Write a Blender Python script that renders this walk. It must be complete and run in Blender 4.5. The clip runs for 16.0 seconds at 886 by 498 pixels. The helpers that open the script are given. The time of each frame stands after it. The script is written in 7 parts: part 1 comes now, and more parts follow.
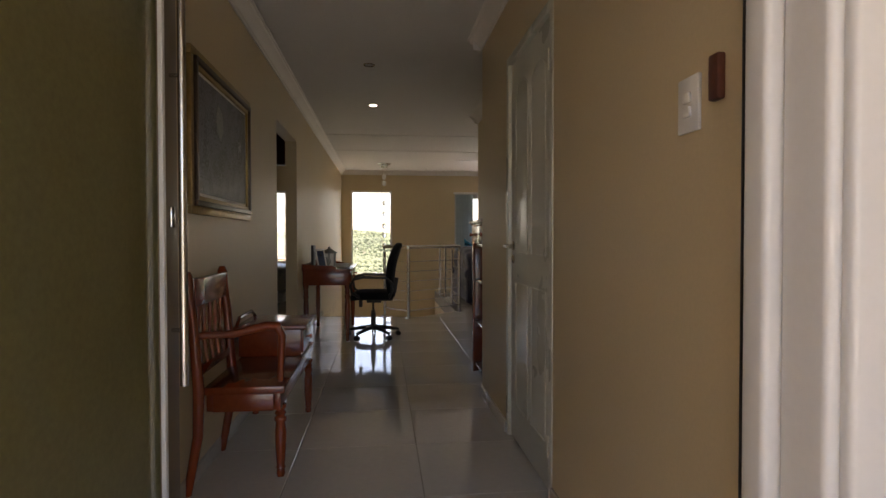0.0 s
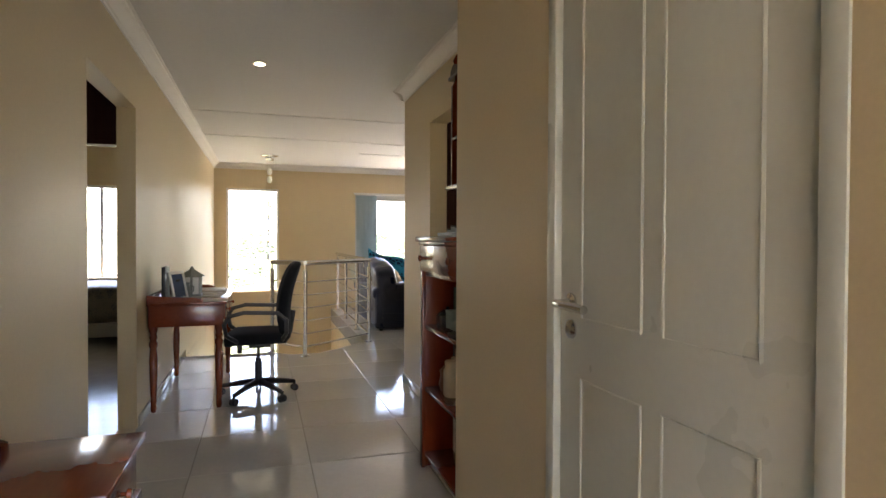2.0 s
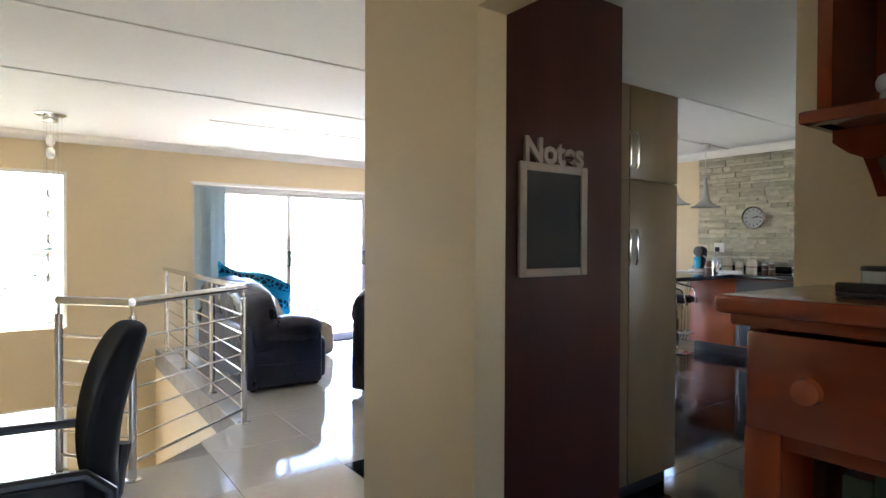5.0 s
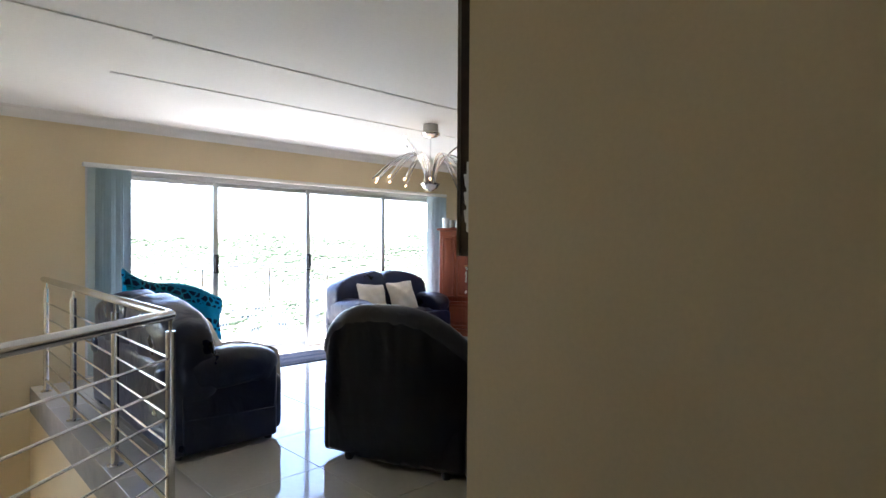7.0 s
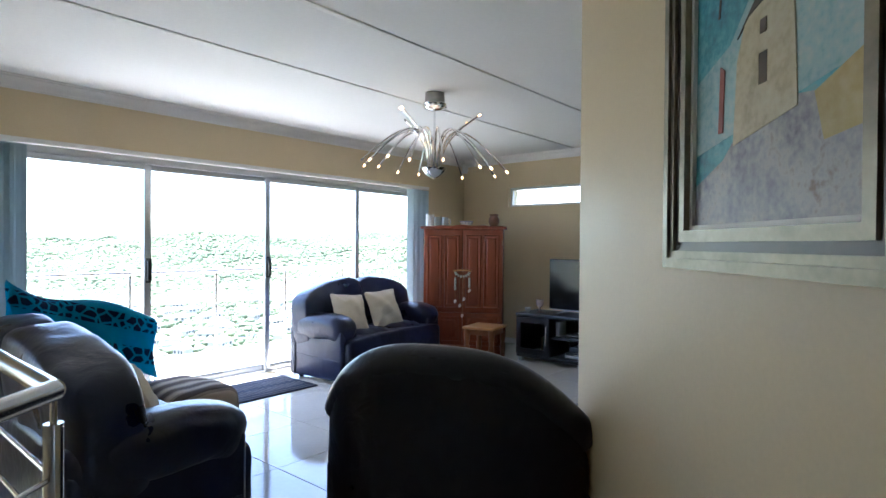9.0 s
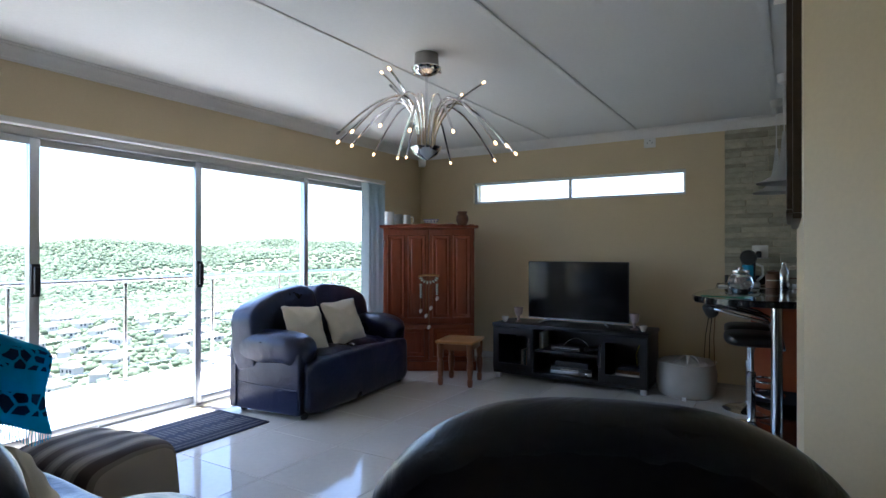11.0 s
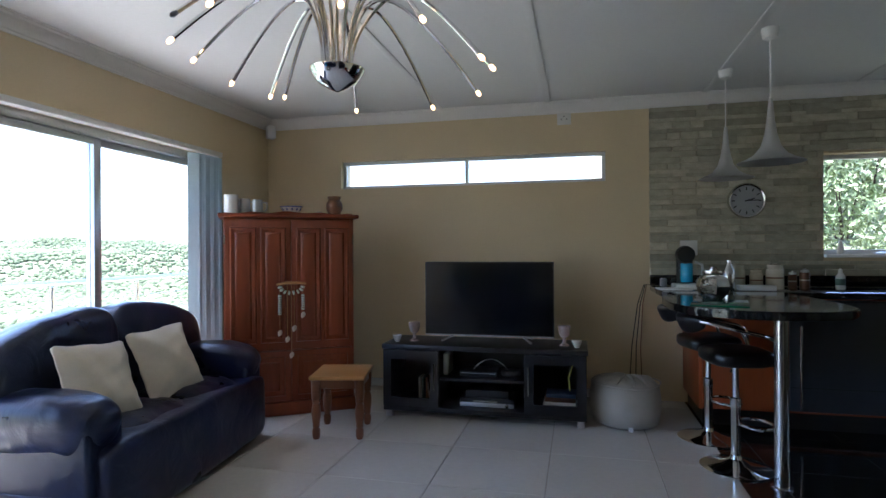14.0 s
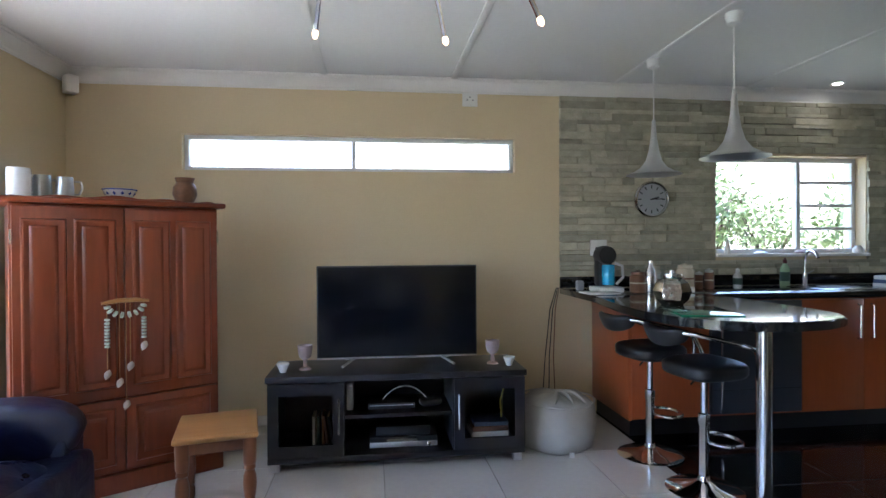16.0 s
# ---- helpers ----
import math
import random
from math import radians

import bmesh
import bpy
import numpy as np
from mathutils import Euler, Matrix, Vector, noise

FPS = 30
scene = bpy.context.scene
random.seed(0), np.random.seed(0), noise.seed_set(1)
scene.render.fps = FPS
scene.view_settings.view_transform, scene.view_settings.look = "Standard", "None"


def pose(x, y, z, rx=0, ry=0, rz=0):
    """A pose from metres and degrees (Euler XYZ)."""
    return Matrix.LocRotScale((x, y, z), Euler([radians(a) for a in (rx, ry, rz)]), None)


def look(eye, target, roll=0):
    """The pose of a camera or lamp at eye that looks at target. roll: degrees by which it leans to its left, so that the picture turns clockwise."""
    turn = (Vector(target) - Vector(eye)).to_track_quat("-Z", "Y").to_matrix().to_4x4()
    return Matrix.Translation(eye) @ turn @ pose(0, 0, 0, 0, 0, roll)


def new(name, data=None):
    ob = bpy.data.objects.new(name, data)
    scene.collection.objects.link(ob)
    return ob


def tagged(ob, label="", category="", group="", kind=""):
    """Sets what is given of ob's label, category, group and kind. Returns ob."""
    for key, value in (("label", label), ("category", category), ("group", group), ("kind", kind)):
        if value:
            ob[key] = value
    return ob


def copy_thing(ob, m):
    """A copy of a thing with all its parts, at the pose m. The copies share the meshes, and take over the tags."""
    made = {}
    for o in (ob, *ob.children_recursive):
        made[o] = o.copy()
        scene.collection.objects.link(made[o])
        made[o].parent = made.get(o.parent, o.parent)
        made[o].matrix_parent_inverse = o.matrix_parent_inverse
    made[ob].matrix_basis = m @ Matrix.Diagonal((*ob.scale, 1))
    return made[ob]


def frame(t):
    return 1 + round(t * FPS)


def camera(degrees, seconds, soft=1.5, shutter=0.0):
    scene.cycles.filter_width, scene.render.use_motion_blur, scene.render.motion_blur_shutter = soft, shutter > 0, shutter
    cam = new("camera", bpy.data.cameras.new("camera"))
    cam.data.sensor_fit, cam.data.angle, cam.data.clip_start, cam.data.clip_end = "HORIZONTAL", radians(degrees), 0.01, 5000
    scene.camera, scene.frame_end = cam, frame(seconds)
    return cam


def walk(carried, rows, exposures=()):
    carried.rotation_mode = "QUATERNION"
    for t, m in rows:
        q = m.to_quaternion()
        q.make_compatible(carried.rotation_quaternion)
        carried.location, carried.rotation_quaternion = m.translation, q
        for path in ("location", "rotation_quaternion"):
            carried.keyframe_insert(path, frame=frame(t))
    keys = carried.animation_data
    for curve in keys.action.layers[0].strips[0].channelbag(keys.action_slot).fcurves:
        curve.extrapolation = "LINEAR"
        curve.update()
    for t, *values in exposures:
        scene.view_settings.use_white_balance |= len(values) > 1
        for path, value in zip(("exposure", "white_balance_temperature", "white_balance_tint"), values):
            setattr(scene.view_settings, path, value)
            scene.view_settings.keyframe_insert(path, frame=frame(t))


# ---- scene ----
cam = camera(76.3, 16.0)
# seconds, x, y, z, yaw, pitch, roll
ROWS = [
    (0.0, -0.004, -0.950, 1.097, -6.10, -1.10, 0.05),
    (0.5, -0.016, -0.480, 1.142, -7.78, -1.02, -0.03),
    (1.0, -0.050, -0.050, 1.180, -10.26, -0.96, -0.09),
    (1.5, -0.062, 0.367, 1.199, -14.12, -0.89, -0.21),
    (2.0, -0.080, 0.730, 1.220, -17.75, -0.90, -0.25),
    (2.5, -0.116, 1.131, 1.244, -21.63, -0.82, -0.29),
    (3.0, -0.112, 1.558, 1.267, -24.46, -0.75, -0.27),
    (3.5, -0.126, 1.995, 1.287, -27.14, -0.68, -0.25),
    (4.0, -0.106, 2.398, 1.295, -30.17, -0.67, -0.22),
    (4.5, -0.096, 2.845, 1.310, -33.02, -0.67, -0.24),
    (7.0, 0.225, 4.661, 1.311, -44.07, -0.54, -0.34),
    (7.5, 0.338, 4.981, 1.290, -45.65, -0.27, -0.53),
    (8.0, 0.478, 5.323, 1.297, -47.31, -0.25, -0.61),
    (8.5, 0.616, 5.616, 1.324, -48.38, -0.46, -0.56),
    (11.0, 1.086, 6.857, 1.260, -58.41, 0.19, -0.06),
    (11.5, 1.245, 7.050, 1.259, -60.29, 0.17, 0.01),
    (12.0, 1.384, 7.238, 1.250, -61.89, 0.10, 0.08),
    (12.5, 1.547, 7.455, 1.239, -64.43, 0.10, 0.11),
    (13.0, 1.742, 7.624, 1.242, -68.79, 0.14, 0.16),
    (13.5, 1.950, 7.777, 1.250, -73.16, 0.11, 0.25),
    (14.0, 2.148, 7.958, 1.255, -76.52, 0.02, 0.31),
    (14.5, 2.357, 8.158, 1.257, -79.62, -0.11, 0.39),
    (15.0, 2.546, 8.366, 1.258, -83.94, -0.24, 0.41),
    (15.5, 2.740, 8.581, 1.270, -89.97, -0.35, 0.38),
    (16.0, 2.922, 8.791, 1.286, -97.04, -0.45, 0.33),
]

walk(cam, [(t, pose(x, y, z, 90 + pitch, roll, yaw)) for t, x, y, z, yaw, pitch, roll in ROWS],
     [(0.0, 2.05, 7500, 26), (0.5, 2.4, 7300, 24), (1.0, 2.85, 7200, 24), (2.0, 3.6, 7050, 22), (3.0, 4.05, 6600, 21), (4.5, 4.4, 6100, 19), (7.0, 3.4, 5850, 17), (8.5, 3.06, 5500, 13),
      (11.0, 2.4, 5400, 13), (12.0, 1.9, 5350, 13), (13.5, 2.3, 5500, 14), (14.5, 2.8, 5550, 15), (16.0, 3.45, 5600, 16)])

# ---- light ----
world = bpy.data.worlds.new("sky")
scene.world = world
world.use_nodes = True
wn = world.node_tree.nodes
sky = wn.new("ShaderNodeTexSky")
sky.sky_type = "NISHITA"
sky.sun_disc = False
sky.sun_elevation = radians(79)
sky.sun_rotation = radians(-12)
sky.air_density = 1.0
sky.dust_density = 1.4
world.node_tree.links.new(sky.outputs["Color"], wn["Background"].inputs["Color"])
wn["Background"].inputs["Strength"].default_value = 0.15
sun = new("sun", bpy.data.lights.new("sun", "SUN"))
sun.data.energy = 4.0
sun.data.angle = radians(0.5)
sun.data.color = (1.0, 0.95, 0.87)
sun.matrix_world = look((-0.8, 3.7, 19.5), (0, 0, 0))


# ---- materials ----
def material(name, colour, rough=0.5, metal=0.0, vary=0.12, scale=6.0, fine=60.0, bump=0.0, coat=0.0, stretch=(1, 1, 1), second=None, rough_vary=0.1, per_piece=0.0, spec=0.5):
    m = bpy.data.materials.new(name)
    m.use_nodes = True
    nt = m.node_tree
    n, l = nt.nodes, nt.links
    b = n["Principled BSDF"]
    b.inputs["Metallic"].default_value = metal
    b.inputs["Coat Weight"].default_value = coat
    b.inputs["Coat Roughness"].default_value = 0.08
    b.inputs["Specular IOR Level"].default_value = spec
    tc = n.new("ShaderNodeTexCoord")
    mp = n.new("ShaderNodeMapping")
    mp.inputs["Scale"].default_value = stretch
    l.new(tc.outputs["Object"], mp.inputs["Vector"])
    big = n.new("ShaderNodeTexNoise")
    big.inputs["Scale"].default_value = scale
    big.inputs["Detail"].default_value = 4
    l.new(mp.outputs["Vector"], big.inputs["Vector"])
    small = n.new("ShaderNodeTexNoise")
    small.inputs["Scale"].default_value = fine
    small.inputs["Detail"].default_value = 3
    l.new(mp.outputs["Vector"], small.inputs["Vector"])
    add = n.new("ShaderNodeMath")
    add.operation = "MULTIPLY_ADD"
    add.inputs[1].default_value = 0.4
    l.new(small.outputs["Fac"], add.inputs[0])
    half = n.new("ShaderNodeMath")
    half.operation = "MULTIPLY"
    half.inputs[1].default_value = 0.6
    l.new(big.outputs["Fac"], half.inputs[0])
    l.new(half.outputs[0], add.inputs[2])
    ramp = n.new("ShaderNodeValToRGB")
    ramp.color_ramp.elements[0].position = 0.3
    ramp.color_ramp.elements[1].position = 0.7
    lo = tuple(max(0.0, c * (1 - vary)) for c in colour) if second is None else second
    hi = tuple(min(1.0, c * (1 + vary)) for c in colour) if second is None else colour
    ramp.color_ramp.elements[0].color = (*lo, 1)
    ramp.color_ramp.elements[1].color = (*hi, 1)
    l.new(add.outputs[0], ramp.inputs["Fac"])
    out = ramp.outputs["Color"]
    if per_piece:
        info = n.new("ShaderNodeObjectInfo")
        geo = n.new("ShaderNodeNewGeometry")
        mixr = n.new("ShaderNodeMath")
        mixr.operation = "ADD"
        l.new(info.outputs["Random"], mixr.inputs[0])
        l.new(geo.outputs["Random Per Island"], mixr.inputs[1])
        fr = n.new("ShaderNodeMath")
        fr.operation = "FRACT"
        l.new(mixr.outputs[0], fr.inputs[0])
        mr = n.new("ShaderNodeMapRange")
        mr.inputs["To Min"].default_value = 1 - per_piece
        mr.inputs["To Max"].default_value = 1 + per_piece
        l.new(fr.outputs[0], mr.inputs["Value"])
        hsv = n.new("ShaderNodeHueSaturation")
        l.new(mr.outputs["Result"], hsv.inputs["Value"])
        l.new(out, hsv.inputs["Color"])
        out = hsv.outputs["Color"]
    l.new(out, b.inputs["Base Color"])
    rr = n.new("ShaderNodeMapRange")
    rr.inputs["To Min"].default_value = max(0.0, rough - rough_vary * rough)
    rr.inputs["To Max"].default_value = min(1.0, rough + rough_vary * rough)
    l.new(big.outputs["Fac"], rr.inputs["Value"])
    l.new(rr.outputs["Result"], b.inputs["Roughness"])
    if bump:
        bp = n.new("ShaderNodeBump")
        bp.inputs["Strength"].default_value = bump
        bp.inputs["Distance"].default_value = 0.004
        l.new(add.outputs[0], bp.inputs["Height"])
        l.new(bp.outputs["Normal"], b.inputs["Normal"])
    return m


def glow(name, colour, strength):
    m = bpy.data.materials.new(name)
    m.use_nodes = True
    b = m.node_tree.nodes["Principled BSDF"]
    b.inputs["Base Color"].default_value = (*colour, 1)
    b.inputs["Emission Color"].default_value = (*colour, 1)
    b.inputs["Emission Strength"].default_value = strength
    return m


def clear_glass(name, tint=(1, 1, 1), rough=0.0, thick=False):
    m = bpy.data.materials.new(name)
    m.use_nodes = True
    b = m.node_tree.nodes["Principled BSDF"]
    b.inputs["Base Color"].default_value = (*tint, 1)
    b.inputs["Transmission Weight"].default_value = 1.0
    b.inputs["Roughness"].default_value = rough
    b.inputs["IOR"].default_value = 1.45 if thick else 1.05
    return m


WALL = material("beige_wall_paint", (0.63, 0.51, 0.315), 0.48, vary=0.05, scale=1.3, fine=90, bump=0.12, rough_vary=0.3, spec=0.5)
CEIL = material("white_ceiling_board", (0.74, 0.74, 0.72), 0.75, vary=0.04, scale=0.8, fine=40, bump=0.05)
CORN = material("white_cornice_paint", (0.78, 0.76, 0.72), 0.5, vary=0.04, scale=3, bump=0.05)
TILE = material("polished_cream_tile", (0.58, 0.555, 0.50), 0.07, vary=0.06, scale=1.6, fine=30, coat=0.2, per_piece=0.025, rough_vary=0.5)
GROUT = material("grey_grout", (0.30, 0.28, 0.25), 0.85, vary=0.2, fine=120)
BLACKTILE = material("black_polished_tile", (0.012, 0.012, 0.013), 0.08, vary=0.4, scale=14, fine=160, per_piece=0.1, rough_vary=0.5)
WHITEDOOR = material("white_door_enamel", (0.62, 0.62, 0.53), 0.28, vary=0.04, scale=2.5, fine=50, bump=0.06)
WHITE = material("white_gloss_paint", (0.78, 0.78, 0.76), 0.3, vary=0.03, scale=3)
FRAMEW = material("white_powder_coated_aluminium", (0.72, 0.73, 0.74), 0.35, metal=0.0, vary=0.03)
ALU = material("natural_aluminium", (0.55, 0.56, 0.58), 0.35, metal=0.9, vary=0.05)
REDWOOD = material("red_stained_pine", (0.25, 0.05, 0.016), 0.22, vary=0.3, scale=4, fine=40, stretch=(1, 1, 0.12), bump=0.08, coat=0.4, second=(0.16, 0.03, 0.010))
REDWOODH = material("red_stained_pine_lengthwise", (0.25, 0.05, 0.016), 0.22, vary=0.3, scale=4, fine=40, stretch=(1, 0.12, 1), bump=0.08, coat=0.4, second=(0.16, 0.03, 0.010))
DARKWOOD = material("dark_mahogany_panel", (0.055, 0.014, 0.010), 0.5, vary=0.25, scale=5, fine=60, stretch=(1, 1, 0.1), bump=0.05, spec=0.2)
CUPWOOD = material("cherry_varnished_wood", (0.23, 0.050, 0.0145), 0.3, vary=0.25, scale=5, fine=50, stretch=(1, 1, 0.1), bump=0.03, coat=0.15, second=(0.14, 0.028, 0.009))
PINE = material("honey_pine", (0.42, 0.21, 0.065), 0.35, vary=0.2, scale=5, fine=45, stretch=(0.15, 1, 1), bump=0.06, second=(0.30, 0.13, 0.035))
PINEDARK = material("red_brown_stained_pine", (0.21, 0.075, 0.027), 0.35, vary=0.2, scale=5, fine=45, stretch=(1, 1, 0.15), bump=0.06, second=(0.14, 0.045, 0.016))
BLACKVINYL = material("black_vinyl", (0.008, 0.008, 0.009), 0.38, vary=0.2, fine=150, bump=0.12)
KITWOOD = material("orange_cherry_laminate", (0.36, 0.085, 0.026), 0.3, vary=0.12, scale=3, fine=70, stretch=(1, 1, 0.1))
BLACKWOOD = material("black_brown_veneer", (0.009, 0.008, 0.010), 0.33, vary=0.3, scale=6, fine=80, stretch=(1, 0.1, 1), bump=0.03)
LEATHER = material("navy_leather", (0.007, 0.011, 0.036), 0.30, vary=0.25, scale=3, fine=140, bump=0.22, rough_vary=0.3)
BLACKLEATHER = material("black_leather", (0.009, 0.010, 0.018), 0.32, vary=0.25, scale=4, fine=150, bump=0.2, rough_vary=0.3)
for hide in (LEATHER, BLACKLEATHER):
    # soft creases across the hide
    tree = hide.node_tree
    grain = [n for n in tree.nodes if n.type == "BUMP"][0]
    place = tree.nodes.new("ShaderNodeTexCoord")
    wrinkle = tree.nodes.new("ShaderNodeTexNoise")
    wrinkle.inputs["Scale"].default_value = 6.0
    wrinkle.inputs["Detail"].default_value = 3.0
    wrinkle.inputs["Distortion"].default_value = 1.4
    crease = tree.nodes.new("ShaderNodeBump")
    crease.inputs["Strength"].default_value = 0.32
    crease.inputs["Distance"].default_value = 0.02
    tree.links.new(place.outputs["Object"], wrinkle.inputs["Vector"])
    tree.links.new(wrinkle.outputs["Fac"], crease.inputs["Height"])
    tree.links.new(crease.outputs["Normal"], grain.inputs["Normal"])
CHROME = material("chrome", (0.75, 0.75, 0.76), 0.08, metal=1.0, vary=0.03)
STEEL = material("brushed_stainless_steel", (0.62, 0.61, 0.59), 0.2, metal=1.0, vary=0.06, stretch=(1, 1, 0.2), fine=90)
BLACKPLASTIC = material("black_plastic", (0.014, 0.014, 0.016), 0.42, vary=0.15, bump=0.04)
BLACKCLOTH = material("black_woven_cloth", (0.012, 0.012, 0.015), 0.9, vary=0.3, fine=260, bump=0.3, spec=0.2)
WHITEPLASTIC = material("white_plastic", (0.74, 0.73, 0.70), 0.35, vary=0.03)
GREYPLASTIC = material("grey_plastic", (0.25, 0.25, 0.26), 0.4, vary=0.08)
GOLD = material("antique_gold_frame", (0.36, 0.25, 0.10), 0.38, metal=0.55, vary=0.3, scale=12, bump=0.2)
SILVERGILT = material("aged_silver_gilt_frame", (0.23, 0.20, 0.145), 0.36, metal=0.5, vary=0.3, scale=12, bump=0.2)
DARKFRAME = material("dark_brown_frame", (0.05, 0.03, 0.018), 0.35, vary=0.3, bump=0.1)
CREAMCLOTH = material("cream_cotton", (0.62, 0.55, 0.43), 0.85, vary=0.10, scale=8, fine=220, bump=0.35, spec=0.2)
GREYCLOTH = material("stone_grey_canvas", (0.42, 0.39, 0.34), 0.85, vary=0.10, scale=8, fine=200, bump=0.35, spec=0.2)
TURQ = material("turquoise_cotton", (0.015, 0.27, 0.42), 0.85, vary=0.18, scale=10, fine=240, bump=0.35, spec=0.2)
BLIND = material("pale_blue_blind_fabric", (0.42, 0.52, 0.56), 0.8, vary=0.06, stretch=(1, 1, 0.1), fine=160, bump=0.1)
CONCRETE = material("pale_balcony_tile", (0.62, 0.58, 0.52), 0.6, vary=0.1, scale=3, bump=0.1)
SCREEN = material("dark_tv_screen", (0.004, 0.004, 0.005), 0.12, vary=0.1)
GRANITE = material("black_granite", (0.014, 0.015, 0.017), 0.07, vary=0.6, scale=40, fine=220, coat=0.3)
STONE = material("stacked_quartzite", (0.52, 0.48, 0.36), 0.75, vary=0.25, scale=14, fine=120, bump=0.5, per_piece=0.26, second=(0.32, 0.295, 0.21))
CERAMICW = material("white_glazed_ceramic", (0.70, 0.68, 0.64), 0.15, vary=0.05, coat=0.3)
CREAMCER = material("cream_glazed_ceramic", (0.58, 0.51, 0.38), 0.25, vary=0.08)
CLAY = material("brown_stoneware", (0.17, 0.075, 0.035), 0.4, vary=0.3, scale=20, bump=0.15)
GOBLET = material("grey_pink_stoneware", (0.30, 0.22, 0.20), 0.4, vary=0.2, scale=25)
BLUEPAINT = material("cobalt_blue_glaze", (0.03, 0.06, 0.28), 0.2, vary=0.3, scale=30)
GLASS = clear_glass("window_glass")
JARGLASS = clear_glass("jar_glass", thick=True)
SMOKED = material("smoked_cabinet_glass", (0.02, 0.02, 0.022), 0.05, vary=0.1)
BULB = glow("warm_lamp_bulb", (1.0, 0.60, 0.24), 1.3)
FROSTED = clear_glass("frosted_shade_glass", (0.95, 0.95, 0.95), 0.45, True)
DOWNLIGHT = glow("downlight_lens", (1.0, 0.93, 0.78), 6.0)


# ---- building kit ----
def bm_new():
    return bmesh.new()


def box(bm, x0, y0, z0, x1, y1, z1, bevel=0.0, seg=2):
    r = bmesh.ops.create_cube(bm, size=1.0, matrix=Matrix.LocRotScale(((x0 + x1) / 2, (y0 + y1) / 2, (z0 + z1) / 2), None, (abs(x1 - x0), abs(y1 - y0), abs(z1 - z0))))
    if bevel:
        es = list({e for v in r["verts"] for e in v.link_edges})
        bmesh.ops.bevel(bm, geom=es, offset=bevel, segments=seg, affect="EDGES", profile=0.5)
    return bm


def boxes(*rows, bevel=0.0, seg=2):
    bm = bm_new()
    for r in rows:
        box(bm, *r, bevel=bevel, seg=seg)
    return bm


def turn(bm, m, verts=None):
    bmesh.ops.transform(bm, matrix=m, verts=verts or bm.verts[:])
    return bm


def lathe(profile, steps=24, bm=None, at=(0, 0, 0), close=True):
    """A turned body from (radius, height) pairs."""
    bm = bm or bm_new()
    rings = []
    for r, z in profile:
        rings.append([bm.verts.new((at[0] + r * math.cos(2 * math.pi * i / steps), at[1] + r * math.sin(2 * math.pi * i / steps), at[2] + z)) for i in range(steps)])
    for a, b in zip(rings, rings[1:]):
        for i in range(steps):
            bm.faces.new((a[i], a[(i + 1) % steps], b[(i + 1) % steps], b[i]))
    if close:
        bm.faces.new(rings[0][::-1])
        bm.faces.new(rings[-1])
    return bm


def tube(points, radius, steps=10, bm=None, taper=None):
    """A round bar along a line of points."""
    bm = bm or bm_new()
    pts = [Vector(p) for p in points]
    rings = []
    side = None
    for i, p in enumerate(pts):
        d = (pts[min(i + 1, len(pts) - 1)] - pts[max(i - 1, 0)]).normalized()
        if side is None:
            side = d.orthogonal().normalized()
        side = (side - d * side.dot(d)).normalized()
        up = d.cross(side)
        r = radius if taper is None else radius * taper[i]
        rings.append([bm.verts.new(p + side * r * math.cos(2 * math.pi * k / steps) + up * r * math.sin(2 * math.pi * k / steps)) for k in range(steps)])
    for a, b in zip(rings, rings[1:]):
        for i in range(steps):
            bm.faces.new((a[i], a[(i + 1) % steps], b[(i + 1) % steps], b[i]))
    bm.faces.new(rings[0][::-1])
    bm.faces.new(rings[-1])
    return bm


def prism(outline, z0, z1, bm=None, bevel=0.0):
    """A slab with the given outline (x, y), counter-clockwise."""
    bm = bm or bm_new()
    lo = [bm.verts.new((x, y, z0)) for x, y in outline]
    hi = [bm.verts.new((x, y, z1)) for x, y in outline]
    n = len(outline)
    fs = [bm.faces.new(lo[::-1]), bm.faces.new(hi)]
    for i in range(n):
        fs.append(bm.faces.new((lo[i], lo[(i + 1) % n], hi[(i + 1) % n], hi[i])))
    if bevel:
        es = [e for f in fs[:2] for e in f.edges]
        bmesh.ops.bevel(bm, geom=es, offset=bevel, segments=2, affect="EDGES")
    return bm


def ring_frame(x0, x1, y0, y1, z0, z1, side, rail):
    """One flat frame with an opening, lying in the y-z plane, from x0 to x1."""
    bm = bm_new()
    loops = []
    for x in (x0, x1):
        for dy, dz in ((0, 0), (side, rail)):
            loops.append([bm.verts.new((x, y, z)) for y, z in ((y0 + dy, z0 + dz), (y1 - dy, z0 + dz), (y1 - dy, z1 - dz), (y0 + dy, z1 - dz))])
    for a, b in ((0, 1), (1, 3), (3, 2), (2, 0)):
        for i in range(4):
            bm.faces.new((loops[a][i], loops[a][(i + 1) % 4], loops[b][(i + 1) % 4], loops[b][i]))
    return bm


def curve_pts(a, b, c, n=10):
    """Points along a bow from a by way of b to c."""
    a, b, c = Vector(a), Vector(b), Vector(c)
    return [(1 - t) ** 2 * a + 2 * t * (1 - t) * b + t * t * c for t in (i / n for i in range(n + 1))]


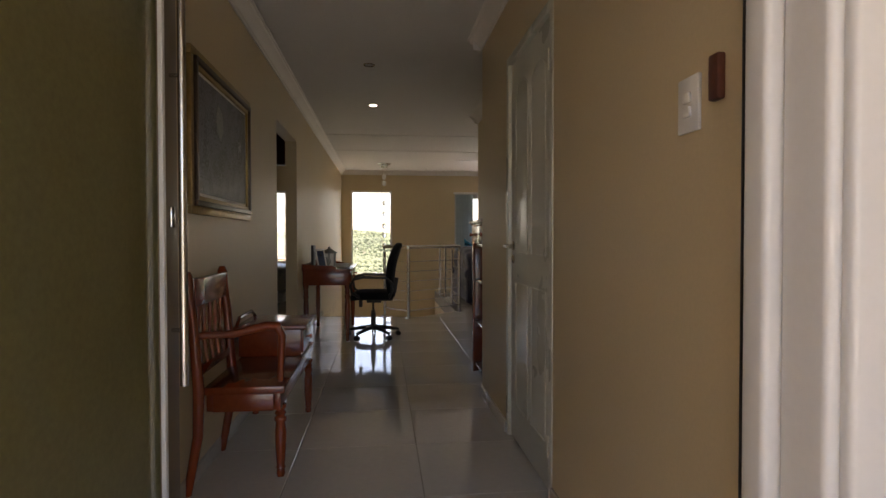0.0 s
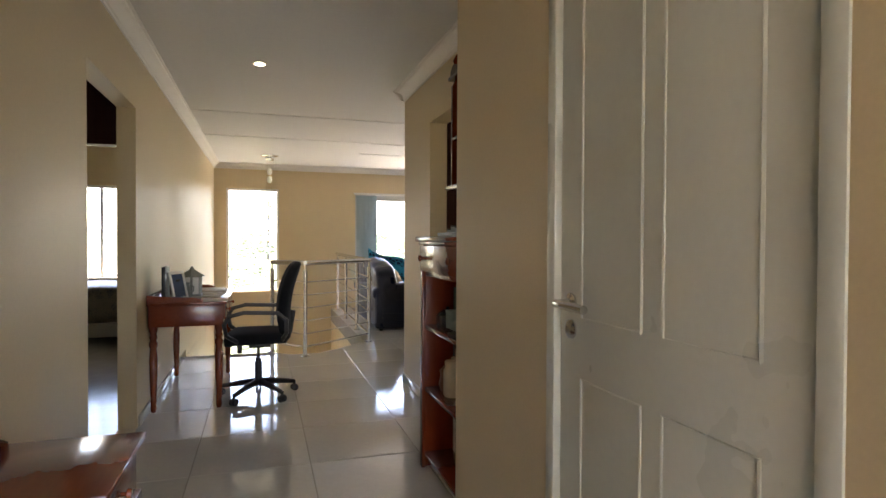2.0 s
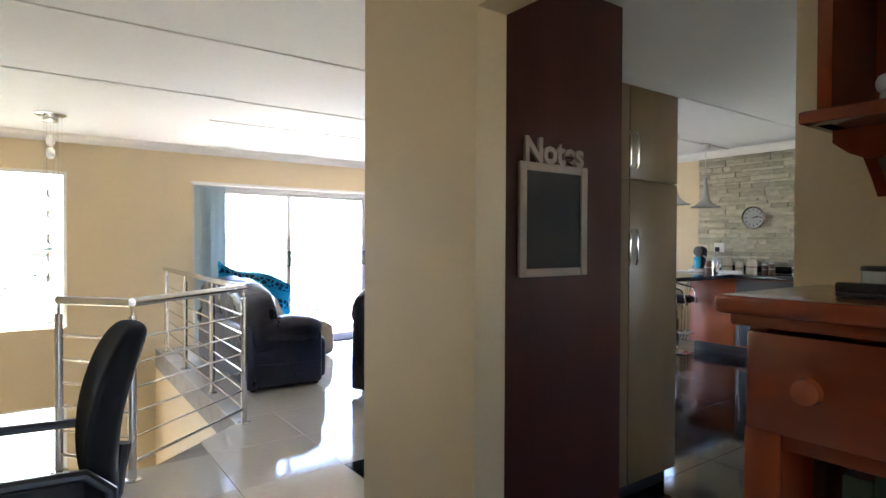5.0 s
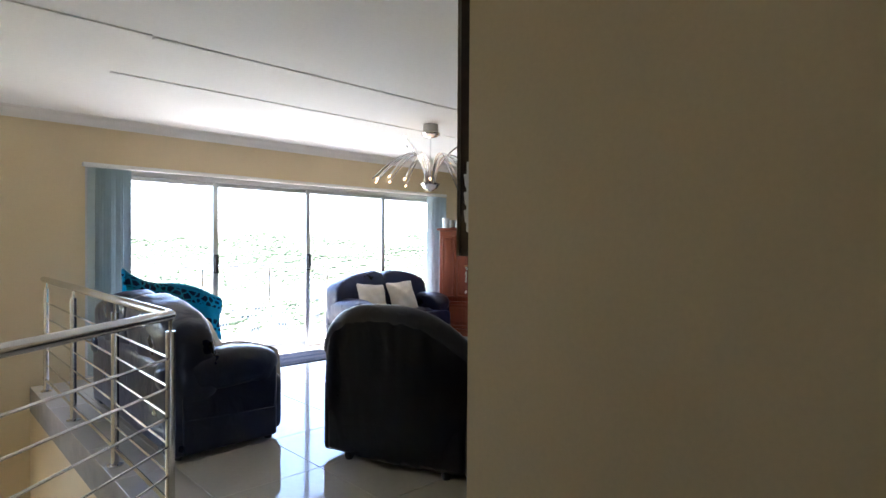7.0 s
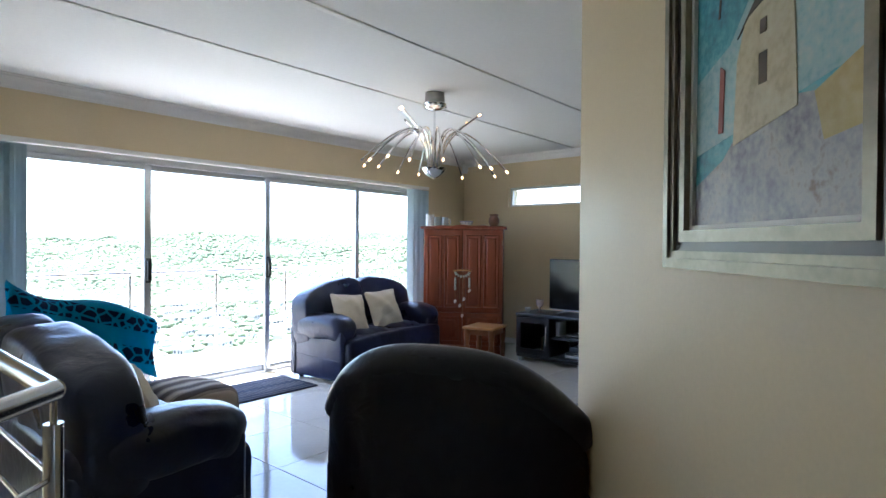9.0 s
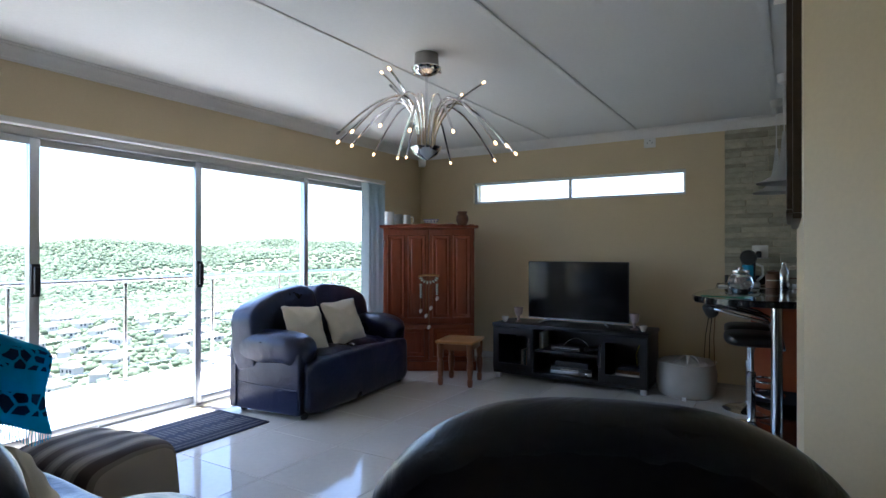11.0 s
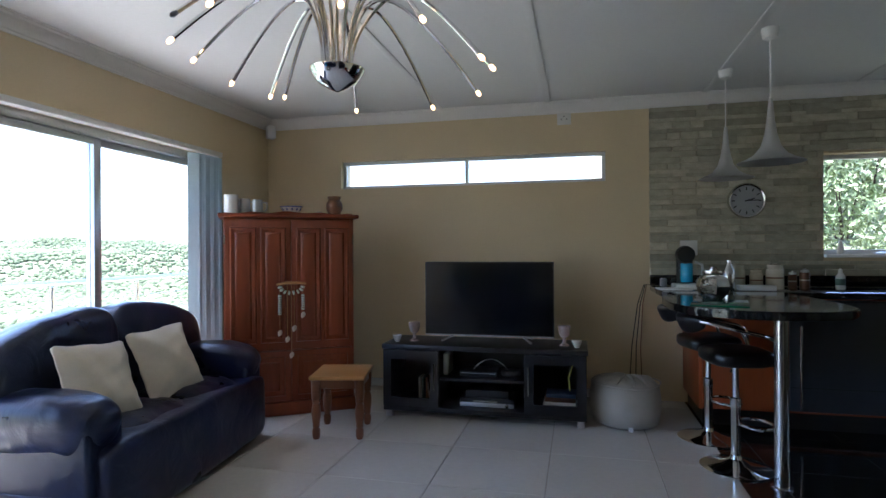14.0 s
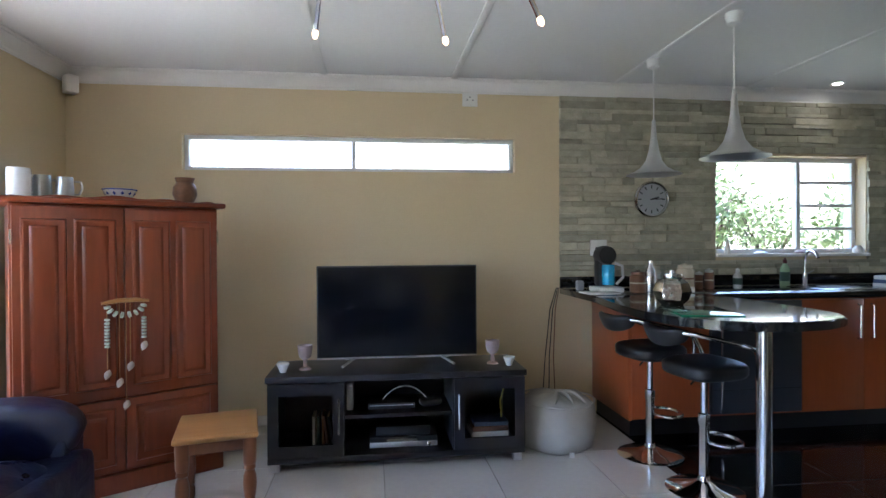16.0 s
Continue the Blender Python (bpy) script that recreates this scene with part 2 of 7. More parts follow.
def cushion(sx, sy, sz, power=3.2, n=10, puff=1.0):
    """A soft, stuffed block about the origin."""
    bm = bm_new()
    bmesh.ops.create_grid(bm, x_segments=2, y_segments=2, size=1)
    bm.free()
    bm = bm_new()
    r = bmesh.ops.create_cube(bm, size=2.0)
    bmesh.ops.subdivide_edges(bm, edges=bm.edges[:], cuts=n, use_grid_fill=True)
    for v in bm.verts:
        x, y, z = v.co
        length = (abs(x) ** power + abs(y) ** power + abs(z) ** power) ** (1 / power)
        s = v.co / length
        v.co = Vector((s.x * sx / 2, s.y * sy / 2, s.z * sz / 2))
    return bm


def crumple(bm, size, amount, seed=0.0):
    for v in bm.verts:
        k = noise.noise(Vector((v.co.x * size + seed, v.co.y * size, v.co.z * size)))
        v.co += v.normal * k * amount
    return bm


def mesh_of(name, bm, mat, smooth=40):
    bmesh.ops.recalc_face_normals(bm, faces=bm.faces[:])
    me = bpy.data.meshes.new(name)
    if smooth:
        for f in bm.faces:
            f.smooth = True
        lim = radians(smooth)
        for e in bm.edges:
            if len(e.link_faces) == 2 and e.calc_face_angle(0) > lim:
                e.smooth = False
    bm.to_mesh(me)
    bm.free()
    me.materials.append(mat)
    return me


def part(name, bm, mat, parent, label="", smooth=40):
    ob = new(name, mesh_of(name, bm, mat, smooth))
    ob.parent = parent
    if label:
        tagged(ob, label)
    return ob


def thing(name, m, label, category, group="", kind=""):
    ob = new(name)
    ob.empty_display_size = 0.1
    ob.matrix_world = m
    return tagged(ob, label, category, group, kind)


def structure(name, bm, mat, label, category="", smooth=40):
    return tagged(new(name, mesh_of(name, bm, mat, smooth)), label, category or name.split("_")[0], kind="structure")


def single(name, bm, mat, m, label, category, group="", smooth=40):
    ob = new(name, mesh_of(name, bm, mat, smooth))
    ob.matrix_world = m
    return tagged(ob, label, category, group)


# ---- the large structure ----
H = 2.5
XW, XE, YN = -0.85, 7.08, 10.88
T = 0.22


def wall_boxes(axis, at, thick, a0, a1, z0, z1, holes):
    """Boxes of a wall along the axis with holes (from, to, bottom, top) left open."""
    rows = []
    cuts = sorted({a0, a1, *[h[0] for h in holes], *[h[1] for h in holes]})
    for p, q in zip(cuts, cuts[1:]):
        mid = (p + q) / 2
        spans = sorted((h[2], h[3]) for h in holes if h[0] <= mid <= h[1])
        z = z0
        for lo, hi in spans:
            if lo > z:
                rows.append((p, q, z, lo))
            z = max(z, hi)
        if z < z1:
            rows.append((p, q, z, z1))
    out = []
    for p, q, lo, hi in rows:
        if axis == "x":
            out.append((p, min(at, at + thick), lo, q, max(at, at + thick), hi))
        else:
            out.append((min(at, at + thick), p, lo, max(at, at + thick), q, hi))
    return out


def wall(name, axis, at, thick, a0, a1, z0, z1, holes=(), label="smooth beige painted plaster wall", mat=WALL):
    bm = bm_new()
    for r in wall_boxes(axis, at, thick, a0, a1, z0, z1, holes):
        box(bm, *r)
    bmesh.ops.remove_doubles(bm, verts=bm.verts[:], dist=0.0005)
    return structure(name, bm, mat, label, "wall", smooth=0)


LOW = -2.7
TW = 0.11
wall("wall_west", "y", XW, -TW, 0.0, YN + T, LOW, H, [(3.71, 4.77, 0.0, 2.055)])
wall("wall_north", "x", YN, T, XW, XE + T, LOW, H, [(-0.66, 0.19, 0.335, 2.085), (1.51, 6.20, 0.0, 2.03), (-0.66, 0.185, -2.0, -0.53)])
wall("wall_east", "y", XE, T, 1.8, YN, -0.2, H, [(7.73, 10.12, 1.822, 2.078), (4.79, 6.11, 1.2, 1.98)])
wall("wall_corridor", "y", 0.69, 0.40, 0.0, 2.95, 0.0, H, [(1.30, 2.16, 0.0, 2.09)])
wall("wall_passage", "y", 1.09, 0.13, 2.95, 5.478, 0.0, H, [(3.75, 4.706, 0.0, 2.08)])
# the diagonal wall with the village painting, and the short straight wall behind the armchair
structure("wall_diagonal", prism([(1.09, 5.478), (1.22, 5.40), (2.66, 6.68), (4.13, 6.68), (4.13, 6.83), (2.60, 6.83)], 0.0, H), WALL, "beige painted plaster wall standing at an angle", "wall", 0)
# the hole takes an unseen, added window that lets light into the kitchen
wall("wall_south_kitchen", "x", 1.8, -T, 1.22, XE + T, 0.0, H, [(2.6, 5.6, 0.95, 2.1)])
wall("wall_west_kitchen", "y", 1.22, 0.1, 1.8, 2.96, 0.0, H)
wall("wall_front", "x", -0.16, 0.16, -2.6, 4.0, -0.1, H, [(-0.86, 0.72, -0.1, 2.2)])
# three unseen porch walls, added to hold back daylight at the entrance
wall("wall_porch_west", "y", -1.25, -T, -2.8, -0.16, -0.1, H)
wall("wall_porch_east", "y", 1.45, T, -2.8, -0.16, -0.1, H)
wall("wall_porch_south", "x", -2.8, -T, -1.47, 1.67, -0.1, H, [(-0.80, 1.35, -0.1, 2.3)])
wall("wall_bedroom_west", "y", -4.3, -T, 2.6, 9.35, 0.0, H)
wall("wall_bedroom_north", "x", 9.35, T, -4.3, XW - TW, 0.0, H, [(-2.75, -1.55, 0.70, 1.94)])
wall("wall_bedroom_south", "x", 2.6, -T, -4.3, XW - TW, 0.0, H)
# bulkhead lying in shade; the dark brown colour stands for that shade
wall("wall_bedroom_lintel", "x", 5.45, 0.14, -4.3, XW - TW, 1.915, H, mat=DARKWOOD, label="bulkhead over an inner opening, its shade put into a dark colour")

ceiling = bm_new()
# runs on over the unseen porch to y = -2.8 to dim the entrance
box(ceiling, XW - TW, -2.8, H, XE + T, YN + T, H + 0.15)
structure("ceiling", ceiling, CEIL, "flat white board ceiling with narrow cover strips", "ceiling", 0)
structure("ceiling_bedroom", boxes((-4.5, 2.4, H, XW - TW - 0.002, 9.57, H + 0.15)), CEIL, "flat white bedroom ceiling", "ceiling", 0)
for x0, x1, y in ((4.2, XE - 0.09, 6.97), (1.3, XE - 0.09, 8.2), (1.3, XE - 0.09, 9.13), (4.2, XE - 0.09, 5.90), (XW + 0.09, 1.28, 8.18), (XW + 0.09, 1.9, 6.80)):
    structure("trim", boxes((x0, y - 0.022, H - 0.007, x1, y + 0.022, H + 0.01), bevel=0.002), CEIL, "white cover strip on the ceiling boards", "trim")


def cornice(a, b, side):
    """A coved cornice along the wall foot a to b (x, y) at the ceiling; side is the way into the room."""
    prof = [(0.0, -0.092), (0.010, -0.092), (0.013, -0.080), (0.022, -0.074), (0.034, -0.050), (0.056, -0.028), (0.072, -0.020), (0.076, -0.010), (0.090, -0.006), (0.090, 0.0), (0.0, 0.0)]
    bm = bm_new()
    a, b, s = Vector((*a, H)), Vector((*b, H)), Vector((*side, 0)).normalized()
    rings = [[bm.verts.new(p + s * d + Vector((0, 0, z))) for d, z in prof] for p in (a, b)]
    n = len(prof)
    for i in range(n):
        bm.faces.new((rings[0][i], rings[0][(i + 1) % n], rings[1][(i + 1) % n], rings[1][i]))
    bm.faces.new(rings[0])
    bm.faces.new(rings[1][::-1])
    return structure("cornice", bm, CORN, "white moulded cornice between wall and ceiling", "cornice", 25)


cornice((XW, 0.15), (XW, YN), (1, 0))
cornice((XW, YN), (XE, YN), (0, -1))
cornice((XE, YN), (XE, 1.8), (-1, 0))
cornice((0.69, 0.15), (0.69, 2.95 + 0.09), (-1, 0))
cornice((1.09, 2.96), (1.09, 5.51), (-1, 0))
cornice((0.63, 2.96), (1.09, 2.96), (0, 1))
dg = Vector((2.60 - 1.09, 6.83 - 5.478)).normalized()
cornice((1.05, 5.44), (2.60, 6.83), (-dg.y, dg.x))
cornice((2.56, 6.83), (4.22, 6.83), (0, 1))
cornice((4.13, 6.92), (4.13, 6.68), (1, 0))

# floor slabs, with the stairwell left open
slab = bm_new()
prism([(XW, -0.16), (1.25, -0.16), (1.25, 1.8), (XE, 1.8), (XE, YN), (1.08, YN), (1.08, 7.42), (0.34, 6.80), (0.02, 7.12), (XW, 7.12)], -0.22, -0.006, slab)
structure("floor", slab, GROUT, "polished cream porcelain tile floor", "floor", 0)
structure("floor_bedroom", boxes((-4.3, 2.6, -0.22, XW, 9.35, -0.002)), material("bedroom_tile", (0.48, 0.45, 0.40), 0.15, vary=0.1), "pale tiled bedroom floor", "floor", 0)
structure("floor_lower", boxes((XW, 6.4, LOW - 0.1, 1.3, YN, LOW)), TILE, "cream tiled floor at the foot of the stairwell", "floor", 0)
structure("wall_stairwell_east", boxes((1.084, 7.3, LOW, 1.25, YN, -0.225)), WALL, "beige painted stairwell wall below the floor", "wall", 0)
structure("wall_stairwell_south", boxes((XW, 6.5, LOW, 1.08, 6.66, -0.225)), WALL, "beige painted stairwell wall below the floor", "wall", 0)

# ---- doors, windows, fixtures ----
def window(name, axis, at, a0, a1, z0, z1, splits, label, depth=0.05, bar=0.035, mat=FRAMEW):
    """A framed window in the plane at, from a0 to a1 and z0 to z1, with mullions at the splits."""
    root = thing(name, Matrix(), label, "window", kind="structure")

    def put(p, q, lo, hi, d0, d1):
        return (p, at + d0, lo, q, at + d1, hi) if axis == "x" else (at + d0, p, lo, at + d1, q, hi)
    rows = [put(a0, a1, z0, z0 + bar, 0, depth), put(a0, a1, z1 - bar, z1, 0, depth)]
    edges = [a0 + bar / 2, *splits, a1 - bar / 2]
    for e in edges:
        rows.append(put(e - bar / 2, e + bar / 2, z0 + bar, z1 - bar, 0.001, depth - 0.001))
    part("window_frame", boxes(*rows, bevel=0.004), mat, root)
    for p, q in zip(edges, edges[1:]):
        pane = part("pane", boxes(put(p + bar / 2 - 0.004, q - bar / 2 + 0.004, z0 + bar - 0.004, z1 - bar + 0.004, depth * 0.4, depth * 0.4 + 0.005)), GLASS, root, smooth=0)
        pane.visible_shadow = False
    return root


window("window_1", "x", YN + 0.05, -0.66, 0.19, 0.335, 2.085, [], "tall white framed stairwell window over the void")
window("window_2", "x", YN + 0.05, -0.66, 0.185, -2.0, -0.53, [], "lower stairwell window below floor level")
window("window_3", "y", XE + 0.05, 7.73, 10.12, 1.822, 2.078, [8.93], "long narrow clerestory window with two panes", bar=0.03)
kw = window("window_4", "y", XE + 0.10, 4.79, 6.11, 1.2, 1.98, [5.31], "aluminium kitchen window with small louvre panes", mat=FRAMEW)
for z in (1.40, 1.59, 1.78):
    part("glazing_bar", boxes((XE + 0.098, 4.82, z - 0.012, XE + 0.152, 5.30, z + 0.012), bevel=0.003), FRAMEW, kw)
part("window_sill", boxes((XE - 0.05, 4.79, 1.175, XE + 0.10, 6.11, 1.199), bevel=0.004), CORN, kw)
# never in view; added as a daylight source for the kitchen
window("added_window_6", "x", 1.66, 2.6, 5.6, 0.95, 2.1, [3.6, 4.6], "unseen aluminium window added to light the kitchen")
w5 = window("window_5", "x", 9.40, -2.75, -1.55, 0.70, 1.94, [-2.15], "bedroom window with white burglar bars")
for k in range(9):
    x = -2.70 + k * 0.137
    part("burglar_bar", tube([(x, 9.37, 0.73), (x, 9.37, 1.91)], 0.007, 6), WHITE, w5)
for k in range(8):
    x = -2.63 + k * 0.137
    part("scroll", tube([(x + 0.05 * math.cos(a), 9.368, 1.35 + 0.05 * math.sin(a)) for a in [i * math.pi / 6 for i in range(13)]], 0.005, 5), WHITE, w5)
part("window_sill", boxes((-2.8, 9.28, 0.665, -1.5, 9.40, 0.698), bevel=0.005), WHITE, w5)

# sliding doors to the balcony
sd = thing("sliding_door", Matrix(), "aluminium framed glass sliding doors onto the balcony", "door", kind="structure")
part("door_frame", boxes((1.51, YN + 0.03, 1.975, 6.20, YN + 0.13, 2.03), (1.51, YN + 0.03, 0.0, 1.555, YN + 0.13, 1.975), (6.155, YN + 0.03, 0.0, 6.20, YN + 0.13, 1.975), (1.51, YN + 0.03, -0.005, 6.20, YN + 0.13, 0.022), bevel=0.004), ALU, sd)


def sash(x0, x1, y, stile=0.045, left_handle=False, right_handle=False):
    s = part("sash", boxes((x0, y, 0.022, x0 + stile, y + 0.03, 1.975), (x1 - stile, y, 0.022, x1, y + 0.03, 1.975), (x0 + stile, y + 0.001, 0.022, x1 - stile, y + 0.029, 0.085), (x0 + stile, y + 0.001, 1.93, x1 - stile, y + 0.029, 1.975), bevel=0.003), ALU, sd)
    p = part("pane", boxes((x0 + stile - 0.003, y + 0.012, 0.08, x1 - stile + 0.003, y + 0.018, 1.935)), GLASS, s, smooth=0)
    p.visible_shadow = False
    for flag, x in ((left_handle, x0 + stile / 2), (right_handle, x1 - stile / 2)):
        if flag:
            part("handle", boxes((x - 0.026, y - 0.022, 0.965, x + 0.026, y, 1.175), (x - 0.017, y - 0.048, 0.985, x + 0.017, y - 0.020, 1.155), bevel=0.005), BLACKPLASTIC, s, "black pull handle with lock")


sash(1.557, 2.80, YN + 0.045, 0.058, right_handle=True)
sash(2.745, 3.975, YN + 0.085)
sash(3.905, 5.15, YN + 0.045, 0.055, left_handle=True)
sash(5.10, 6.153, YN + 0.085, 0.036)


def blind(x0, x1, count):
    root = thing("vertical_blind", pose(x0, YN - 0.045, 0.03), "pale blue fabric vertical blind drawn aside in a stack", "blind", "vertical blinds")
    for k in range(count):
        u = (k + 0.5) / count * (x1 - x0)
        bm = boxes((-0.0006, -0.042, 0.0, 0.0006, 0.042, 1.98))
        turn(bm, pose(u, 0, 0, 0, 0, 38 + 9 * math.sin(k * 1.7)))
        part("slat", bm, BLIND, root, smooth=0)
    part("bottom_chain", tube([(0, 0.0, 0.03), (x1 - x0, 0.0, 0.03)], 0.002, 5), WHITEPLASTIC, root)
    return root


blind(1.54, 1.87, 13)
blind(5.91, 6.22, 12)
single("blind_rail", boxes((1.48, YN - 0.075, 2.022, 6.25, YN - 0.012, 2.06), bevel=0.005), WHITEPLASTIC, Matrix(), "white aluminium head rail of the vertical blinds", "blind rail")

# interior door, closed, in the corridor wall
d1 = thing("door_1", pose(0.705, 1.30, 0), "closed off-white moulded panel door with steel lever", "door", kind="structure")
part("door_frame", boxes((-0.02, 0.0, 0.0, 0.09, 0.045, 2.09), (-0.02, 0.815, 0.0, 0.09, 0.86, 2.09), (-0.02, 0.045, 2.045, 0.09, 0.815, 2.09), bevel=0.006), WHITEDOOR, d1)
part("door_leaf", boxes((0.0, 0.048, 0.008, 0.04, 0.812, 2.042), bevel=0.003), WHITEDOOR, d1)
for y0, y1 in ((0.155, 0.395), (0.465, 0.705)):
    for z0, z1, arch in ((0.20, 0.86, 0), (1.02, 1.86, 1)):
        pts = [(-0.001, y0, z0), (-0.001, y1, z0), (-0.001, y1, z1)]
        if arch:
            pts += [(-0.001, y1 + (y0 - y1) * k / 8, z1 + 0.05 * math.sin(math.pi * (k / 8 if y0 > 0.3 else k / 8))) for k in range(1, 8)]
        pts += [(-0.001, y0, z1), (-0.001, y0, z0)]
        part("panel_moulding", tube([(0.0015, b2, c2) for _, b2, c2 in pts], 0.0055, 6), WHITEDOOR, d1)
part("handle", lathe([(0.026, 0), (0.026, 0.006), (0.012, 0.010), (0.010, 0.045)], 20), STEEL, d1, "steel lever handle").matrix_local = pose(0, 0.755, 1.055, 0, -90, 0)
part("lever", tube([(-0.045, 0.755, 1.055), (-0.052, 0.745, 1.055), (-0.054, 0.68, 1.055), (-0.050, 0.615, 1.053)], 0.0115, 10), STEEL, d1)
part("escutcheon", lathe([(0.026, 0), (0.026, 0.005), (0.018, 0.010), (0.006, 0.012)], 20), STEEL, d1).matrix_local = pose(0, 0.755, 0.985, 0, -90, 0)
for z in (0.22, 1.84):
    part("hinge", tube([(-0.021, 0.046, z - 0.045), (-0.021, 0.046, z + 0.045)], 0.005, 8), WHITEDOOR, d1)

# front door: white frame, leaf standing open
fd = thing("door_2", Matrix(), "glazed front entrance door standing wide open", "door", kind="structure")
part("door_frame", boxes((0.638, -0.06, -0.04, 0.72, 0.004, 2.2), (0.665, -0.165, -0.04, 0.72, -0.06, 2.2), (-0.86, -0.165, -0.04, -0.80, 0.004, 2.2), (-0.80, -0.165, 2.12, 0.638, 0.004, 2.2), (0.685, -0.19, -0.04, 0.82, -0.161, 2.2), bevel=0.012, seg=3), WHITE, fd)
part("weather_seal", boxes((0.648, 0.005, -0.02, 0.672, 0.022, 2.12), bevel=0.003), BLACKPLASTIC, fd)
leafm = pose(-0.775, 0.02, 0, 0, 0, -4.5)
OLIVE = material("dark_olive_tinted_glass", (0.17, 0.155, 0.07), 0.06, vary=0.15, scale=1.5, coat=0.5)
BROWNALU = material("bronze_aluminium", (0.20, 0.15, 0.10), 0.35, metal=0.3, vary=0.06)
leaf = part("door_leaf", boxes((-0.02, 0.0, 0.01, 0.02, 0.10, 2.10), (-0.02, 0.875, 0.01, 0.02, 0.985, 2.10), (-0.019, 0.10, 0.01, 0.019, 0.875, 0.13), (-0.019, 0.10, 2.0, 0.019, 0.875, 2.10), bevel=0.003), BROWNALU, fd)
leaf.matrix_local = leafm
part("pane", boxes((-0.006, 0.095, 0.125, 0.006, 0.88, 2.005)), OLIVE, leaf, "dark olive tinted glass", smooth=0)
part("glazing_bead", boxes((0.015, 0.862, 0.1, 0.030, 0.882, 2.06), bevel=0.003), WHITE, leaf)
for sx in (1, -1):
    part("pull_handle", tube([(sx * 0.058, 0.935, 0.62), (sx * 0.058, 0.935, 1.86)], 0.013, 12), STEEL, leaf, "long stainless steel pull bar")
    for z in (0.80, 1.62):
        part("standoff", tube([(sx * 0.02, 0.935, z), (sx * 0.055, 0.935, z)], 0.007, 8), STEEL, leaf)
part("lock_cylinder", boxes((0.019, 0.917, 1.13, 0.032, 0.945, 1.20), bevel=0.006), STEEL, leaf)

# skirtings
for nm, r in (("baseboard", (1.072, 4.72, 0.0, 1.089, 5.46, 0.07)), ("baseboard", (XW + 0.001, 4.80, 0.0, XW + 0.014, 7.10, 0.07)), ("baseboard", (XW + 0.001, 1.1, 0.0, XW + 0.014, 3.69, 0.07)), ("baseboard", (0.676, 0.02, 0.0, 0.689, 1.295, 0.07)), ("baseboard", (0.676, 2.165, 0.0, 0.689, 2.93, 0.07)), ("baseboard", (XE - 0.014, 7.45, 0.0, XE - 0.001, 10.7, 0.07))):
    structure(nm, boxes(r, bevel=0.003), TILE, "low cream tile skirting along the wall", "baseboard")
structure("baseboard", turn(boxes((0.0, 0.001, 0.0, 2.02, 0.014, 0.07), bevel=0.003), pose(1.09, 5.478, 0, 0, 0, math.degrees(math.atan2(dg.y, dg.x)))), TILE, "low cream tile skirting along the wall", "baseboard")


def downlight(x, y, lit=True):
    root = thing("downlight", pose(x, y, H), "small round recessed ceiling downlight", "downlight", "recessed downlights")
    part("rim", lathe([(0.032, -0.001), (0.044, -0.006), (0.048, -0.001)], 24, close=False), STEEL, root)
    part("lens", lathe([(0.0005, -0.0025), (0.033, -0.002)], 20, close=False), DOWNLIGHT if lit else GREYPLASTIC, root)
    return root


for x, y, lit in ((-0.11, 3.68, False), (-0.10, 5.08, True), (2.05, 4.9, False), (6.84, 5.26, True)):
    downlight(x, y, lit)


def wall_plate(name, w, h, m, label, rockers=2, holes=0):
    """A plate lying in its own x-z plane, standing off towards -y."""
    root = thing(name, m, label, "switch" if rockers else "socket")
    part("plate", boxes((-w / 2, -0.010, -h / 2, w / 2, 0.0, h / 2), bevel=0.003), WHITEPLASTIC, root)
    for k in range(rockers):
        z = (k - (rockers - 1) / 2) * h * 0.26
        part("rocker", turn(boxes((-w * 0.18, -0.016, -h * 0.09, w * 0.18, -0.009, h * 0.09), bevel=0.002), pose(0, 0, z, 6, 0, 0)), WHITEPLASTIC, root)
    for k in range(holes):
        part("socket_hole", lathe([(0.0002, -0.0008), (0.005, -0.0008)], 10, close=False), BLACKPLASTIC, root).matrix_local = pose((k % 3 - 1) * 0.022, -0.011, 0.012 if k % 3 == 1 else -0.010, 90, 0, 0)
    return root


wall_plate("light_switch", 0.085, 0.125, pose(0.69, 0.262, 1.397, 0, 0, -90), "white double rocker light switch on the wall")
diag_turn = math.degrees(math.atan2(dg.y, dg.x)) + 180


def on_diag(s, z, off=0.0):
    return pose(1.09 + dg.x * s - dg.y * off, 5.478 + dg.y * s + dg.x * off, z, 0, 0, diag_turn)


wall_plate("light_switch", 0.075, 0.17, on_diag(0.215, 1.425), "white three-gang light switch on the wall", 3)
wall_plate("wall_socket", 0.115, 0.115, pose(XE, 8.07, 2.37, 0, 0, -90), "white plug socket high up under the cornice", 0, 3)
single("alarm_sensor", boxes((-0.045, -0.04, -0.06, 0.045, 0.04, 0.06), bevel=0.012), WHITEPLASTIC, pose(XE - 0.07, YN - 0.07, 2.38, 0, 0, 45), "small white alarm sensor in the corner under the cornice", "sensor")
single("wall_hook", boxes((-0.018, -0.02, -0.048, 0.018, 0.0, 0.048), bevel=0.006), material("red_brown_plaque", (0.11, 0.035, 0.022), 0.4, vary=0.3, scale=20), pose(0.69, 0.150, 1.428, 0, 0, -90), "small dark wooden key plaque on the wall", "plaque")


